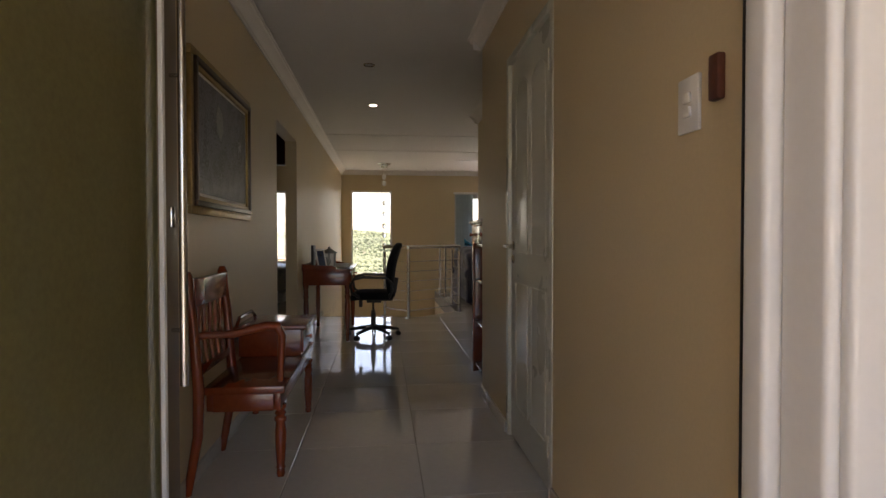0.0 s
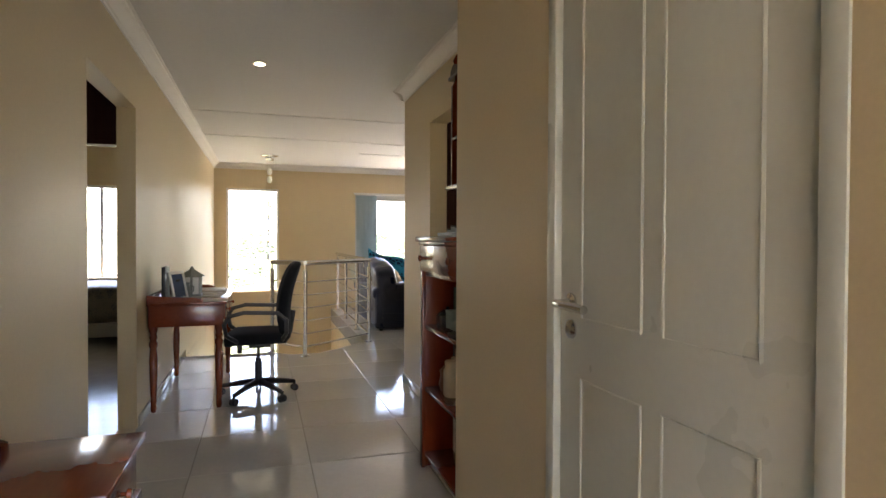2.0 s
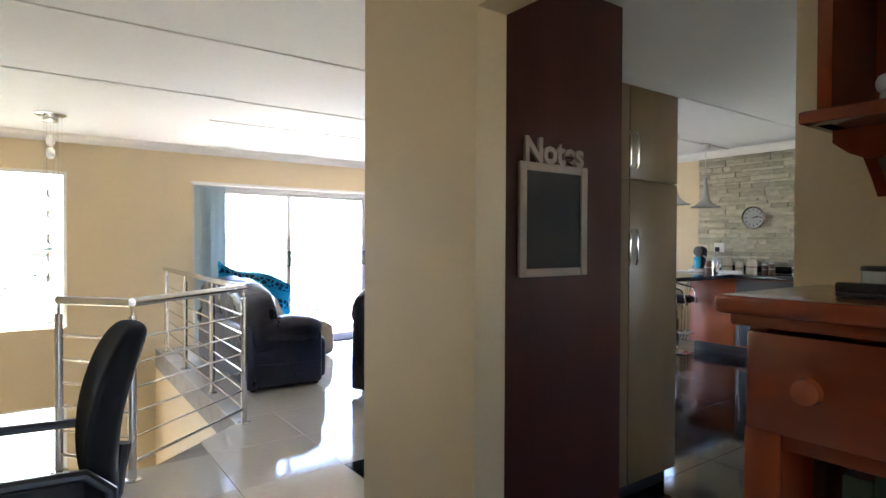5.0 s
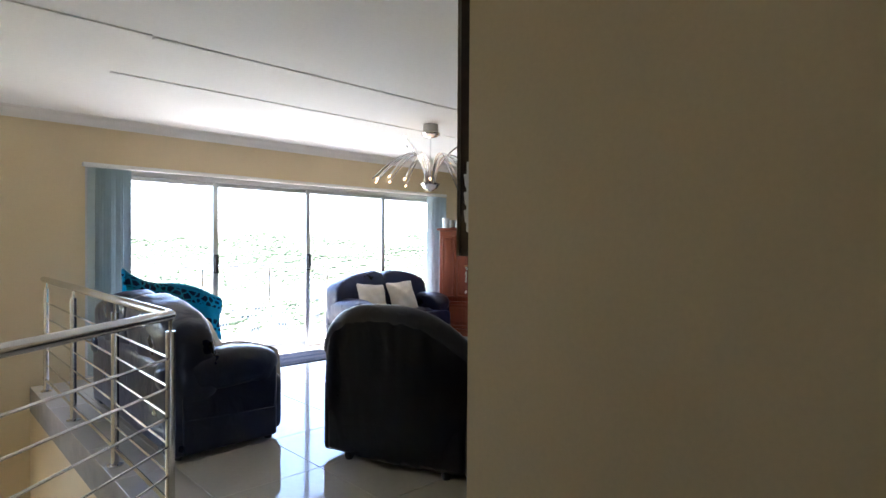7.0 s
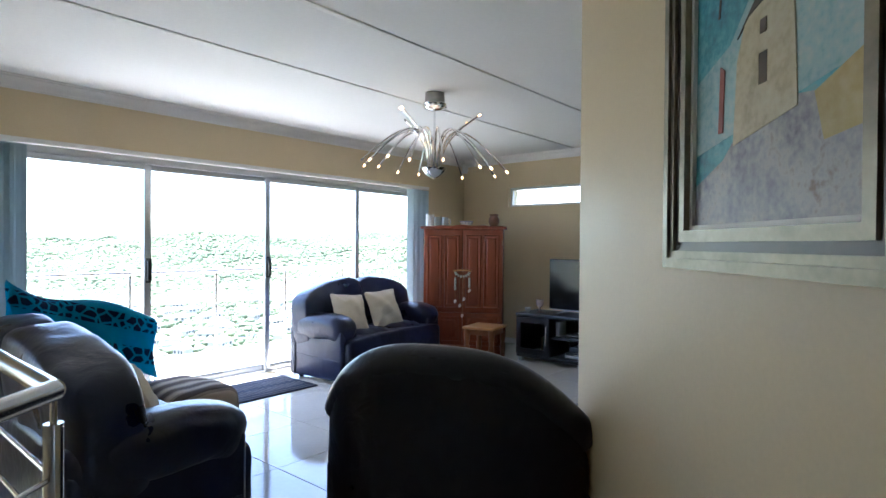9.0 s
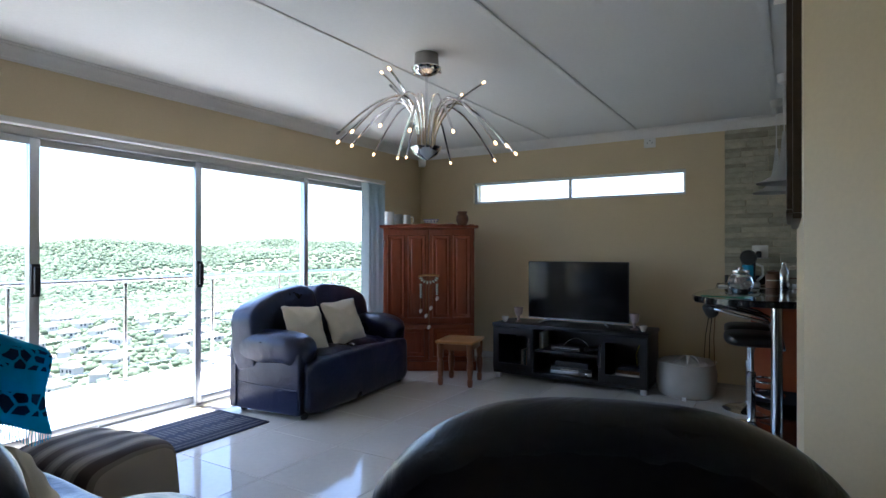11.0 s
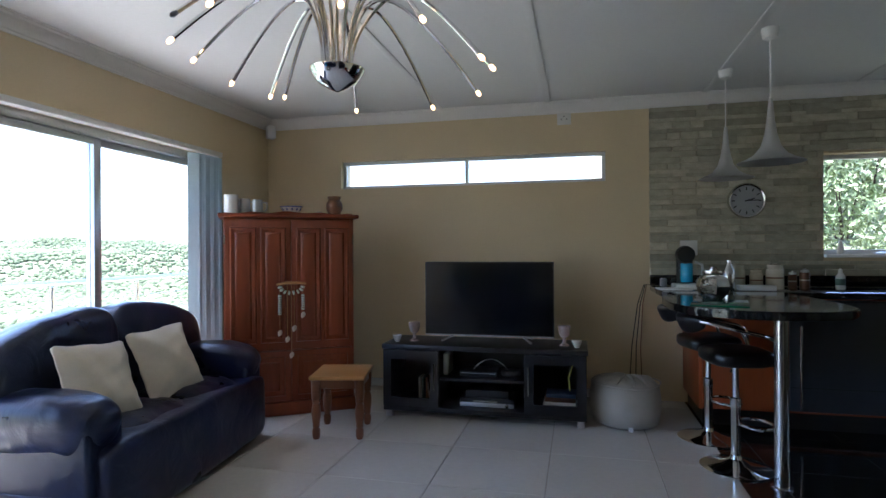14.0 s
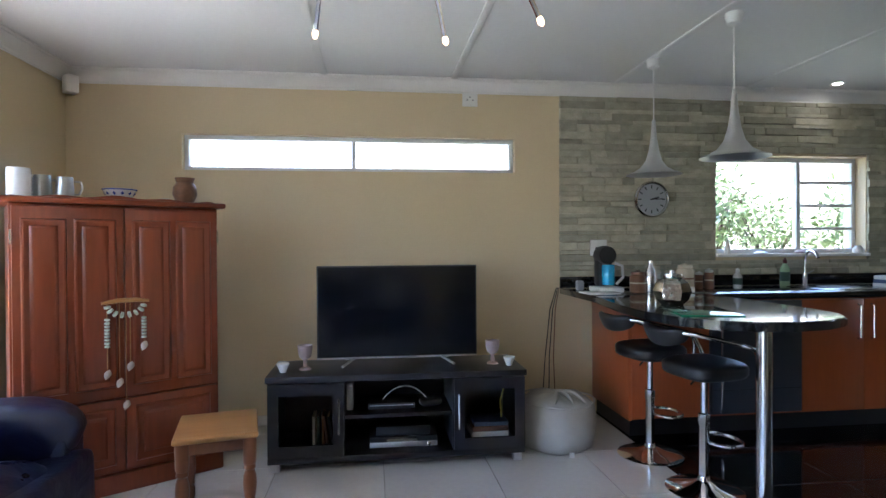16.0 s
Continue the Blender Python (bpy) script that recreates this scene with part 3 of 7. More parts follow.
def picture(name, w, h, m, frame_mat, paint, label, bar=0.075, mount=0.0):
    """A framed picture in its own x-z plane, its face towards -y."""
    root = thing(name, m, label, "painting")
    for k, (s, d, t) in enumerate(((0.0, 0.022, 0.45), (bar * 0.45, 0.036, 0.3), (bar * 0.75, 0.024, 0.25))):
        b = bar * t
        x, z = w / 2 - s, h / 2 - s
        part("frame_moulding", boxes((-x, -d, -z, x, 0.0, -z + b), (-x, -d, z - b, x, 0.0, z), (-x, -d + 0.001, -z + b, -x + b, 0.0, z - b), (x - b, -d + 0.001, -z + b, x, 0.0, z - b), bevel=0.004), frame_mat if k != 1 else DARKFRAME, root)
    x, z = w / 2 - bar, h / 2 - bar
    if mount:
        part("mount", boxes((-x, -0.011, -z, x, -0.004, z)), CORN, root, smooth=0)
    part("canvas", boxes((-x + mount, -0.013, -z + mount, x - mount, -0.006, z - mount)), paint, root, smooth=0)
    return root


def painted(name, colours, scale, stretch=(1, 1, 1)):
    m = material(name, (0.3, 0.3, 0.3), 0.45, bump=0.25, scale=scale, fine=70, stretch=stretch)
    ramp = [n for n in m.node_tree.nodes if n.type == "VALTORGB"][0].color_ramp
    while len(ramp.elements) < len(colours):
        ramp.elements.new(0.5)
    for k, c in enumerate(colours):
        ramp.elements[k].position = 0.34 + 0.32 * k / (len(colours) - 1)
        ramp.elements[k].color = (*c, 1)
    return m


DARKPAINT = painted("dark_blue_grey_oil_painting", [(0.018, 0.02, 0.026), (0.06, 0.066, 0.085), (0.16, 0.175, 0.21), (0.035, 0.038, 0.045), (0.30, 0.32, 0.36)], 5)
SEAPAINT = painted("turquoise_oil_painting", [(0.03, 0.16, 0.22), (0.05, 0.28, 0.36), (0.14, 0.40, 0.46), (0.22, 0.34, 0.33)], 6)
p1 = picture("painting", 1.10, 0.74, pose(XW, 2.16, 1.575, 0, 0, 90), GOLD, DARKPAINT, "large dark oil painting in a gold frame", 0.085, 0.016)
part("pale_shape", prism([(0.05, 0.06), (0.12, 0.02), (0.17, 0.08), (0.15, 0.17), (0.08, 0.20), (0.04, 0.14)], -0.001, 0.002), painted("pale_paint", [(0.16, 0.18, 0.20), (0.30, 0.31, 0.30)], 20), p1).matrix_local = pose(-0.2, -0.014, 0.0, 90, 0, 0)
def deep_painting(w, h, m, label):
    """An oil painting in a deep stepped frame, its face towards -y."""
    root = thing("painting", m, label, "painting")
    steps = ((0.0, 0.040, 0.0, 0.046, DARKFRAME), (0.001, 0.052, 0.044, 0.020, SILVERGILT), (0.020, 0.046, 0.030, 0.016, SILVERGILT), (0.036, 0.036, 0.020, 0.018, DARKFRAME), (0.054, 0.042, 0.020, 0.022, SILVERGILT), (0.076, 0.030, 0.016, 0.010, CORN))
    for inset, front, back, width, mt in steps:
        x, z = w / 2 - inset, h / 2 - inset
        bm = ring_frame(0.0, front - back, -x, x, -z, z, width, width)
        part("frame_moulding", turn(bm, Matrix(((0, 1, 0, 0), (-1, 0, 0, -back), (0, 0, 1, 0), (0, 0, 0, 1)))), mt, root, smooth=0)
    x, z = w / 2 - 0.082, h / 2 - 0.082
    part("canvas", boxes((-x, -0.022, -z, x, -0.012, z)), SEAPAINT, root, "blue sky in thick oil paint", smooth=0)

    def daub(name, outline, depth, mt, label=""):
        part(name, prism(outline, 0.0, depth), mt, root, label, smooth=0).matrix_local = pose(0, -0.0218, 0, 90, 0, 0)
    rock = painted("grey_violet_paint", [(0.16, 0.15, 0.19), (0.30, 0.29, 0.32), (0.44, 0.42, 0.40), (0.24, 0.18, 0.14)], 9)
    daub("pale_cloud", [(-x, -0.06), (-0.10, -0.02), (0.02, 0.10), (x, 0.05), (x, -0.13), (-x, -0.20)], 0.0006, painted("pale_blue_paint", [(0.16, 0.36, 0.42), (0.34, 0.50, 0.52), (0.50, 0.56, 0.52)], 6))
    daub("hill_paint", [(-x, -z), (x, -z), (x, -0.17), (0.13, -0.16), (0.06, -0.15), (-0.06, -0.17), (-0.12, -0.22), (-x, -0.26)], 0.0012, rock)
    daub("ochre_field", [(0.12, -0.16), (x, -0.12), (x, -0.22), (0.14, -0.23)], 0.0018, painted("ochre_field_paint", [(0.40, 0.29, 0.08), (0.52, 0.44, 0.20)], 18))
    daub("tower", [(-0.085, -0.20), (0.085, -0.17), (0.075, 0.0), (0.04, 0.03), (-0.05, 0.005), (-0.075, -0.06)], 0.0024, TOWER, "pale ochre painted tower")
    daub("roof_paint", [(-0.075, -0.02), (-0.02, 0.03), (0.045, 0.048), (0.082, 0.005), (0.035, 0.026), (-0.04, 0.006)], 0.0030, DARKFRAME)
    for x0, x1, z0, z1 in ((-0.010, 0.012, -0.115, -0.065), (-0.008, 0.010, -0.035, -0.012)):
        daub("dark_opening", [(x0, z0), (x1, z0), (x1, z1), (x0, z1)], 0.0030, DARKFRAME)
    daub("red_figure", [(-0.135, -0.17), (-0.12, -0.17), (-0.115, -0.06), (-0.13, -0.05)], 0.0024, REDPAINT)
    daub("branch_paint", [(-0.14, 0.04), (-0.135, 0.04), (-0.115, 0.22), (-0.12, 0.22)], 0.0018, DARKFRAME)
    return root


REDPAINT = material("brick_red_paint", (0.28, 0.06, 0.04), 0.5, vary=0.25, scale=20, bump=0.2)
TOWER = painted("ochre_paint", [(0.40, 0.33, 0.19), (0.54, 0.47, 0.30), (0.60, 0.55, 0.40)], 14)
deep_painting(0.613, 0.84, on_diag(0.88, 1.692), "turquoise oil painting of a tower, gilt frame")
picture("framed_print", 0.80, 0.70, pose(3.22, 6.83, 1.695, 0, 0, 180), DARKFRAME, painted("pale_print", [(0.10, 0.16, 0.09), (0.25, 0.30, 0.22), (0.5, 0.5, 0.46)], 5), "glazed print in a thin dark frame", 0.035)

# ---- stair rail ----
rail = thing("stair_railing", Matrix(), "stainless steel railing with thin bars round the stairwell", "railing")
R0, R1, R2, R3 = (0.02, 7.12), (0.342, 6.75), (1.13, 7.40), (1.16, 10.72)
posts = [R0, R1, R2, (1.14, 8.36), (1.15, 9.50), (1.16, 10.60)]
for x, y in posts:
    p = part("post", tube([(x, y, 0.0), (x, y, 0.90)], 0.021, 14), STEEL, rail)
    part("neck", tube([(x, y, 0.90), (x, y, 0.955)], 0.008, 8), STEEL, p)
    part("base_flange", lathe([(0.045, 0.0), (0.045, 0.006), (0.024, 0.012)], 20), STEEL, p).matrix_local = pose(x, y, 0)
for a, b in ((R0, R1), (R1, R2), (R2, R3)):
    part("handrail", tube([(*a, 0.975), (*b, 0.975)], 0.025, 16), STEEL, rail)
    for k in range(6):
        z = 0.10 + k * 0.135
        part("bar", tube([(*a, z), (*b, z)], 0.0065 if k else 0.011, 8), STEEL, rail)

# ---- ceiling lamps ----
ch = thing("chandelier", pose(4.06, 8.81, -0.02), "chrome fountain chandelier with curved arms and bulbs", "chandelier")
DARKCHROME = material("dark_brushed_chrome", (0.30, 0.29, 0.28), 0.3, metal=1.0, vary=0.06, stretch=(1, 1, 8))
part("ceiling_rose", lathe([(0.075, H + 0.02), (0.078, H - 0.05), (0.078, H - 0.06), (0.062, H - 0.066)], 28), DARKCHROME, ch)
part("rose_dish", lathe([(0.092, H - 0.062), (0.095, H - 0.070), (0.088, H - 0.084), (0.06, H - 0.105), (0.02, H - 0.115)], 28), CHROME, ch)
for k in range(5):
    a = 2 * math.pi * k / 5 + 0.4
    part("rose_screw", lathe([(0.006, -0.008), (0.010, -0.004), (0.010, 0.008), (0.004, 0.012)], 10, at=(0.088 * math.cos(a), 0.088 * math.sin(a), H - 0.088)), CHROME, ch)
part("rod", tube([(0, 0, H - 0.12), (0, 0, 1.93)], 0.008, 10), CHROME, ch)
part("hub_dish", lathe([(0.008, 1.852), (0.03, 1.862), (0.07, 1.885), (0.098, 1.925), (0.10, 1.932), (0.07, 1.925), (0.0, 1.92)], 28, close=False), CHROME, ch)
# drooping arms: bearing, reach and height of the bulb; then the few arms that stand up
DROOP = ((169, 0.58, 1.93), (130, 0.54, 1.94), (148, 0.56, 1.96), (78, 0.51, 1.94), (55, 0.55, 1.94), (48, 0.56, 1.95), (-155, 0.60, 1.90), (-170, 0.61, 1.93), (15, 0.55, 1.91), (-133, 0.59, 1.90), (-25, 0.54, 1.89), (-105, 0.57, 1.87), (-94, 0.57, 1.87), (-55, 0.56, 1.89), (100, 0.53, 1.97))
RISE = ((113, 0.28, 2.39), (163, 0.28, 2.34), (-14, 0.31, 2.30), (-67, 0.35, 2.30), (140, 0.22, 2.27))
for k, (bearing, reach, tip_z) in enumerate(DROOP + RISE):
    c, s = math.cos(radians(bearing)), math.sin(radians(bearing))
    foot = Vector((0.05 * c, 0.05 * s, 1.915))
    tip_z += 0.02
    pts = []
    for i in range(19):
        u = i / 18
        if k < len(DROOP):
            r = 0.05 + (reach - 0.05) * (0.06 * u + 0.94 * (1 - math.cos(u * math.pi * 0.60)) / (1 - math.cos(math.pi * 0.60)))
            z = foot.z + (tip_z - foot.z) * u ** 2 + 0.30 * math.sin(math.pi * u ** 0.86)
        else:
            r = 0.05 + (reach - 0.05) * u ** 1.9
            z = foot.z + (tip_z - foot.z) * u ** 0.8
        pts.append(Vector((r * c, r * s, z)))
    arm = part("arm", tube(pts, 0.0068, 7), CHROME, ch)
    tip = pts[-1]
    way = (pts[-1] - pts[-2]).normalized()
    dead = k in (2, 19)
    part("bulb", tube([tip, tip + way * 0.008, tip + way * 0.018, tip + way * 0.026], 0.0085, 10, taper=[0.6, 1.0, 1.0, 0.45]), GREYPLASTIC if dead else BULB, arm, "dead halogen bulb" if dead else "glowing halogen bulb")


lamp = new("chandelier_glow", bpy.data.lights.new("chandelier_glow", "POINT"))
lamp.data.energy = 0.14
lamp.data.color = (1.0, 0.66, 0.34)
lamp.data.shadow_soft_size = 0.16
lamp.matrix_world = pose(4.06, 8.81, 2.16)


def trumpet(x, y):
    root = thing("pendant_lamp", pose(x, y, 0), "brushed silver trumpet pendant lamp on a white cord", "pendant lamp", "pendant lamps over the bar")
    part("ceiling_cup", lathe([(0.045, H), (0.045, H - 0.02), (0.038, H - 0.055), (0.012, H - 0.07)], 20), WHITEPLASTIC, root)
    part("cord", tube([(0, 0, H - 0.06), (0, 0, 2.06)], 0.004, 6), WHITEPLASTIC, root)
    part("shade", lathe([(0.010, 2.10), (0.014, 2.06), (0.020, 1.98), (0.032, 1.90), (0.052, 1.83), (0.085, 1.785), (0.130, 1.757), (0.172, 1.742), (0.175, 1.738), (0.170, 1.738), (0.128, 1.750), (0.083, 1.778), (0.049, 1.824), (0.028, 1.90), (0.012, 2.0)], 36, close=False), material("satin_aluminium", (0.55, 0.55, 0.54), 0.38, metal=0.75, vary=0.04), root)
    part("bulb", lathe([(0.004, 1.80), (0.022, 1.81), (0.026, 1.83), (0.016, 1.86), (0.012, 1.88)], 16), CERAMICW, root)
    return root


trumpet(6.45, 6.95)
trumpet(5.70, 6.89)
sp = thing("pendant_cluster", pose(0.025, 9.73, 0), "stairwell pendant with small glass shades on wires", "pendant lamp")
part("ceiling_plate", lathe([(0.13, H), (0.13, H - 0.012), (0.11, H - 0.02)], 28), CHROME, sp)
part("transformer", boxes((-0.06, -0.06, H - 0.075, 0.06, 0.06, H - 0.012), bevel=0.01), STEEL, sp)
for k, (dx, dy, z) in enumerate(((0.05, 0.02, 2.24), (0.0, 0.05, 2.12), (-0.05, -0.02, 1.75), (0.06, -0.04, 1.55), (0.02, -0.06, 1.32), (0.09, 0.02, 1.15), (-0.03, 0.06, 0.95))):
    w = part("wire", tube([(dx, dy, H - 0.02), (dx, dy, z + 0.05)], 0.0015, 5), STEEL, sp)
    part("glass_shade", lathe([(0.012, z + 0.06), (0.03, z + 0.05), (0.038, z + 0.02), (0.036, z - 0.02), (0.02, z - 0.04), (0.004, z - 0.045)], 16), FROSTED, w, "frosted white glass shade")

# ---- living room things ----
def sofa(name, width, m, label, seats, leather=LEATHER, depth=0.86, lean=7, category="sofa"):
    """A leather sofa with rolled arms, its back along +y, facing -y, centred on x, standing on z = 0."""
    root = thing(name, m, label, category)
    w, arm = width / 2, 0.31
    d0, d1 = -depth / 2, depth / 2
    front = cushion(width - 0.16, 0.20, 0.40, 9.0, 22)
    crumple(front, 3.5, 0.012, 5)
    crumple(front, 11, 0.004, 2)
    turn(front, pose(0, d0 + 0.10, 0.235))
    part("front_panel", front, leather, root)
    part("base", boxes((-w + 0.12, d0 + 0.12, 0.05, w - 0.12, d1 - 0.05, 0.32), bevel=0.03, seg=3), leather, root)
    for s in (-1, 1):
        xo, xi = s * (w - 0.035), s * (w - 0.25)
        a = part("arm", boxes((min(xo, xi), d0 + 0.075, 0.035, max(xo, xi), d1 - 0.02, 0.50), bevel=0.022, seg=3), leather, root)
        part("seam", tube([(s * (w - 0.030), d1 - 0.10, 0.05), (s * (w - 0.030), d1 - 0.10, 0.46)], 0.006, 6), leather, a)
        part("seam", tube([(s * (w - 0.034), d1 - 0.10, 0.245), (s * (w - 0.029), 0.0, 0.232), (s * (w - 0.031), d0 + 0.10, 0.225)], 0.0045, 6), leather, a)
        pad = cushion(arm, depth - 0.02, 0.26, 2.9, 22)
        for v in pad.verts:
            fore = max(0.0, -v.co.y / (depth / 2) - 0.45) / 0.55
            v.co.x *= 0.92 + 0.10 * fore
            if v.co.z < 0:
                v.co.z *= 1.0 + 1.15 * fore ** 1.5
            v.co.z -= 0.03 * (v.co.y / depth) + 0.02 * fore
            v.co.y += 0.05 * (1.0 if v.co.z < 0 else 0.3) * fore * abs(v.co.z) / 0.13
        crumple(pad, 3.5, 0.008, 3 * s)
        crumple(pad, 15, 0.003, 2 * s)
        turn(pad, pose(s * (w - arm / 2 + 0.012), 0.03, 0.515))
        part("arm_pad", pad, leather, a)
    inner = 2 * (w - arm)
    for k in range(seats):
        cw = inner / seats
        x = -inner / 2 + cw * (k + 0.5)
        c = cushion(cw + 0.06, depth - 0.10, 0.26, 3.8, 18)
        for v in c.verts:
            if v.co.y < -0.25 * depth:
                v.co.z -= 0.30 * (-v.co.y - 0.25 * depth)
        crumple(c, 4, 0.016, 5 * k)
        crumple(c, 12, 0.005, 4 * k)
        turn(c, pose(x, -0.03, 0.345, -2, 0, 0))
        part("seat_cushion", c, leather, root)
        bw = (2 * w - 0.08) / seats
        bx = -w + 0.04 + bw * (k + 0.5)
        b = cushion(bw + 0.05, 0.30, 0.69, 5.5, 20)
        for v in b.verts:
            out = (bx + v.co.x) / w
            if v.co.z > 0:
                v.co.z *= 1.0 - 0.46 * abs(out) ** 2.4
        crumple(b, 4.5, 0.016, 11 * k)
        crumple(b, 13, 0.005, 6 * k)
        turn(b, pose(bx, d1 - 0.17, 0.61, -lean, 0, 0))
        part("back_cushion", b, leather, root)
    part("back", boxes((-w + 0.04, d1 - 0.14, 0.05, w - 0.04, d1 - 0.01, 0.60), bevel=0.05, seg=3), leather, root)
    for x in (-w + 0.12, w - 0.12):
        for y in (d0 + 0.10, d1 - 0.10):
            part("foot", lathe([(0.022, 0.0), (0.030, 0.02), (0.028, 0.07)], 12, at=(x, y, 0)), BLACKPLASTIC, root)
    return root


sofa("loveseat", 1.62, pose(4.80, 10.32, 0, 0, 0, 5.5), "navy leather two-seater sofa by the sliding doors", 2, depth=0.80)
sofa("sofa", 1.84, pose(1.73, 9.0, 0, 0, 0, 90), "navy leather sofa with its back to the railing", 2, depth=0.78)


def armchair(m):
    root = thing("armchair", m, "dark navy leather armchair with a high rounded back", "armchair")
    w = 0.53
    bm = bm_new()
    sec = []
    rows, cols = 26, 45
    for j in range(rows + 1):
        z = 0.05 + 0.93 * j / rows
        ring = []
        for i in range(cols):
            u = -1 + 2 * i / (cols - 1)
            top = 0.685 + 0.245 * (1 - abs(u) ** 3.0)
            zz = 0.05 + (top - 0.05) * j / rows
            lean = 0.11 * (zz / 0.97) ** 1.6
            bulge = 0.10 * (abs(u) ** 4) - 0.03 * math.sin(math.pi * j / rows) + 0.010 * noise.noise(Vector((u * 9, zz * 3.5, 1.0))) * (0.4 + zz)
            ring.append(bm.verts.new((u * w * (1.0 - 0.05 * j / rows), 0.36 + lean - bulge, zz)))
        sec.append(ring)
    for a, b in zip(sec, sec[1:]):
        for i in range(cols - 1):
            bm.faces.new((a[i], a[i + 1], b[i + 1], b[i]))
    bmesh.ops.solidify(bm, geom=bm.faces[:], thickness=-0.06)
    part("back_shell", bm, BLACKLEATHER, root, smooth=60)
    crest = []
    for i in range(31):
        u = -1 + 2 * i / 30
        z = 0.655 + 0.245 * (1 - abs(u) ** 3.0)
        crest.append((u * w * 0.93, 0.31 + 0.11 * (z / 0.97) ** 1.6 - 0.10 * u ** 4, z))
    roll = tube(crest, 0.062, 16)
    crumple(roll, 11, 0.012, 6)
    part("top_roll", roll, BLACKLEATHER, root, smooth=70)
    b = cushion(0.98, 0.22, 0.62, 2.8, 16)
    for v in b.verts:
        if v.co.z > 0:
            v.co.z *= 1.0 - 0.42 * abs(v.co.x / 0.49) ** 2.6
    crumple(b, 5, 0.014, 2)
    crumple(b, 16, 0.006, 3)
    turn(b, pose(0, 0.27, 0.62, -9, 0, 0))
    part("back_cushion", b, BLACKLEATHER, root)
    part("base", boxes((-w + 0.06, -0.36, 0.05, w - 0.06, 0.36, 0.30), bevel=0.03, seg=3), BLACKLEATHER, root)
    for s in (-1, 1):
        a = cushion(0.22, 0.74, 0.22, 3.2, 8)
        crumple(a, 5, 0.008, s)
        turn(a, pose(s * (w - 0.10), -0.02, 0.52))
        part("arm", a, BLACKLEATHER, root)
        part("side", boxes((s * (w - 0.04) - 0.07, -0.34, 0.04, s * (w - 0.04) + 0.03, 0.34, 0.47), bevel=0.03, seg=3), BLACKLEATHER, root)
    c = cushion(0.50, 0.66, 0.22, 4, 8)
    crumple(c, 5, 0.010, 4)
    turn(c, pose(0, -0.06, 0.37))
    part("seat_cushion", c, BLACKLEATHER, root)
    for x in (-0.34, 0.34):
        for y in (-0.30, 0.30):
            part("foot", lathe([(0.022, 0.0), (0.030, 0.02), (0.028, 0.06)], 12, at=(x, y, 0)), BLACKPLASTIC, root)
    return root


armchair(pose(2.594, 7.30, 0, 0, 0, 109.3) @ Matrix.Diagonal((0.97, 1, 1.005, 1)))


def pillow(m, size, mat, label, seed, group=""):
    """A square cushion with drawn-out corners and creased cloth."""
    bm = cushion(size, 0.15, size, 14.0, 22)
    for v in bm.verts:
        u, w = v.co.x / (size / 2), v.co.z / (size / 2)
        e = min(1.0, max(abs(u), abs(w)))
        v.co.y *= (1 - e ** 2.4) * 0.95 + 0.07
        v.co.x *= 1.0 - 0.07 * (1 - abs(w) ** 2) * abs(u)
        v.co.z *= 1.0 - 0.07 * (1 - abs(u) ** 2) * abs(w)
        v.co.y += (0.008 * math.sin(7 * u + 5 * w + seed) + 0.005 * math.sin(14 * w - 6 * u + 2 * seed)) * (1 - 0.7 * e)
    crumple(bm, 6, 0.010, seed)
    crumple(bm, 22, 0.003, seed)
    return single("pillow", bm, mat, m, label, "pillow", group, smooth=70)


pillow(pose(4.39, 10.19, 0.625, -24, 5, -2), 0.41, CREAMCLOTH, "plump cream cotton cushion on the navy loveseat", 1, "cream cushions on the loveseat")
pillow(pose(4.90, 10.235, 0.63, -24, -3, -4), 0.41, CREAMCLOTH, "plump cream cotton cushion on the navy loveseat", 5, "cream cushions on the loveseat")
pillow(pose(1.72, 8.52, 0.62, -22, 5, 92), 0.40, CREAMCLOTH, "cream cotton cushion leaning on the navy sofa back", 8)


# striped floor cushion before the sofa
STRIPE = material("brown_striped_fabric", (0.17, 0.13, 0.10), 0.85, fine=180, bump=0.3, spec=0.2)
nt = STRIPE.node_tree
wv = nt.nodes.new("ShaderNodeTexWave")
wv.inputs["Scale"].default_value = 2.6
wv.inputs["Distortion"].default_value = 0.3
wv.bands_direction = "Y"
tcn = nt.nodes.new("ShaderNodeTexCoord")
nt.links.new(tcn.outputs["Object"], wv.inputs["Vector"])
rp = nt.nodes.new("ShaderNodeValToRGB")
rp.color_ramp.interpolation = "CONSTANT"
rp.color_ramp.elements[0].color = (0.075, 0.055, 0.045, 1)
rp.color_ramp.elements[1].color = (0.20, 0.165, 0.13, 1)
rp.color_ramp.elements[1].position = 0.35
el = rp.color_ramp.elements.new(0.8)
el.color = (0.33, 0.28, 0.22, 1)
nt.links.new(wv.outputs["Color"], rp.inputs["Fac"])
nt.links.new(rp.outputs["Color"], nt.nodes["Principled BSDF"].inputs["Base Color"])
ot = cushion(0.52, 0.62, 0.38, 5.0, 14)
for v in ot.verts:
    v.co.z += 0.03 * (1 - (v.co.x / 0.33) ** 2) * (1 if v.co.z > 0 else 0)
crumple(ot, 6, 0.014, 4)
otm = thing("ottoman", pose(2.43, 9.54, 0.185, 0, 0, 10), "brown striped fabric floor cushion before the sofa", "ottoman")
part("cover", ot, STRIPE, otm)
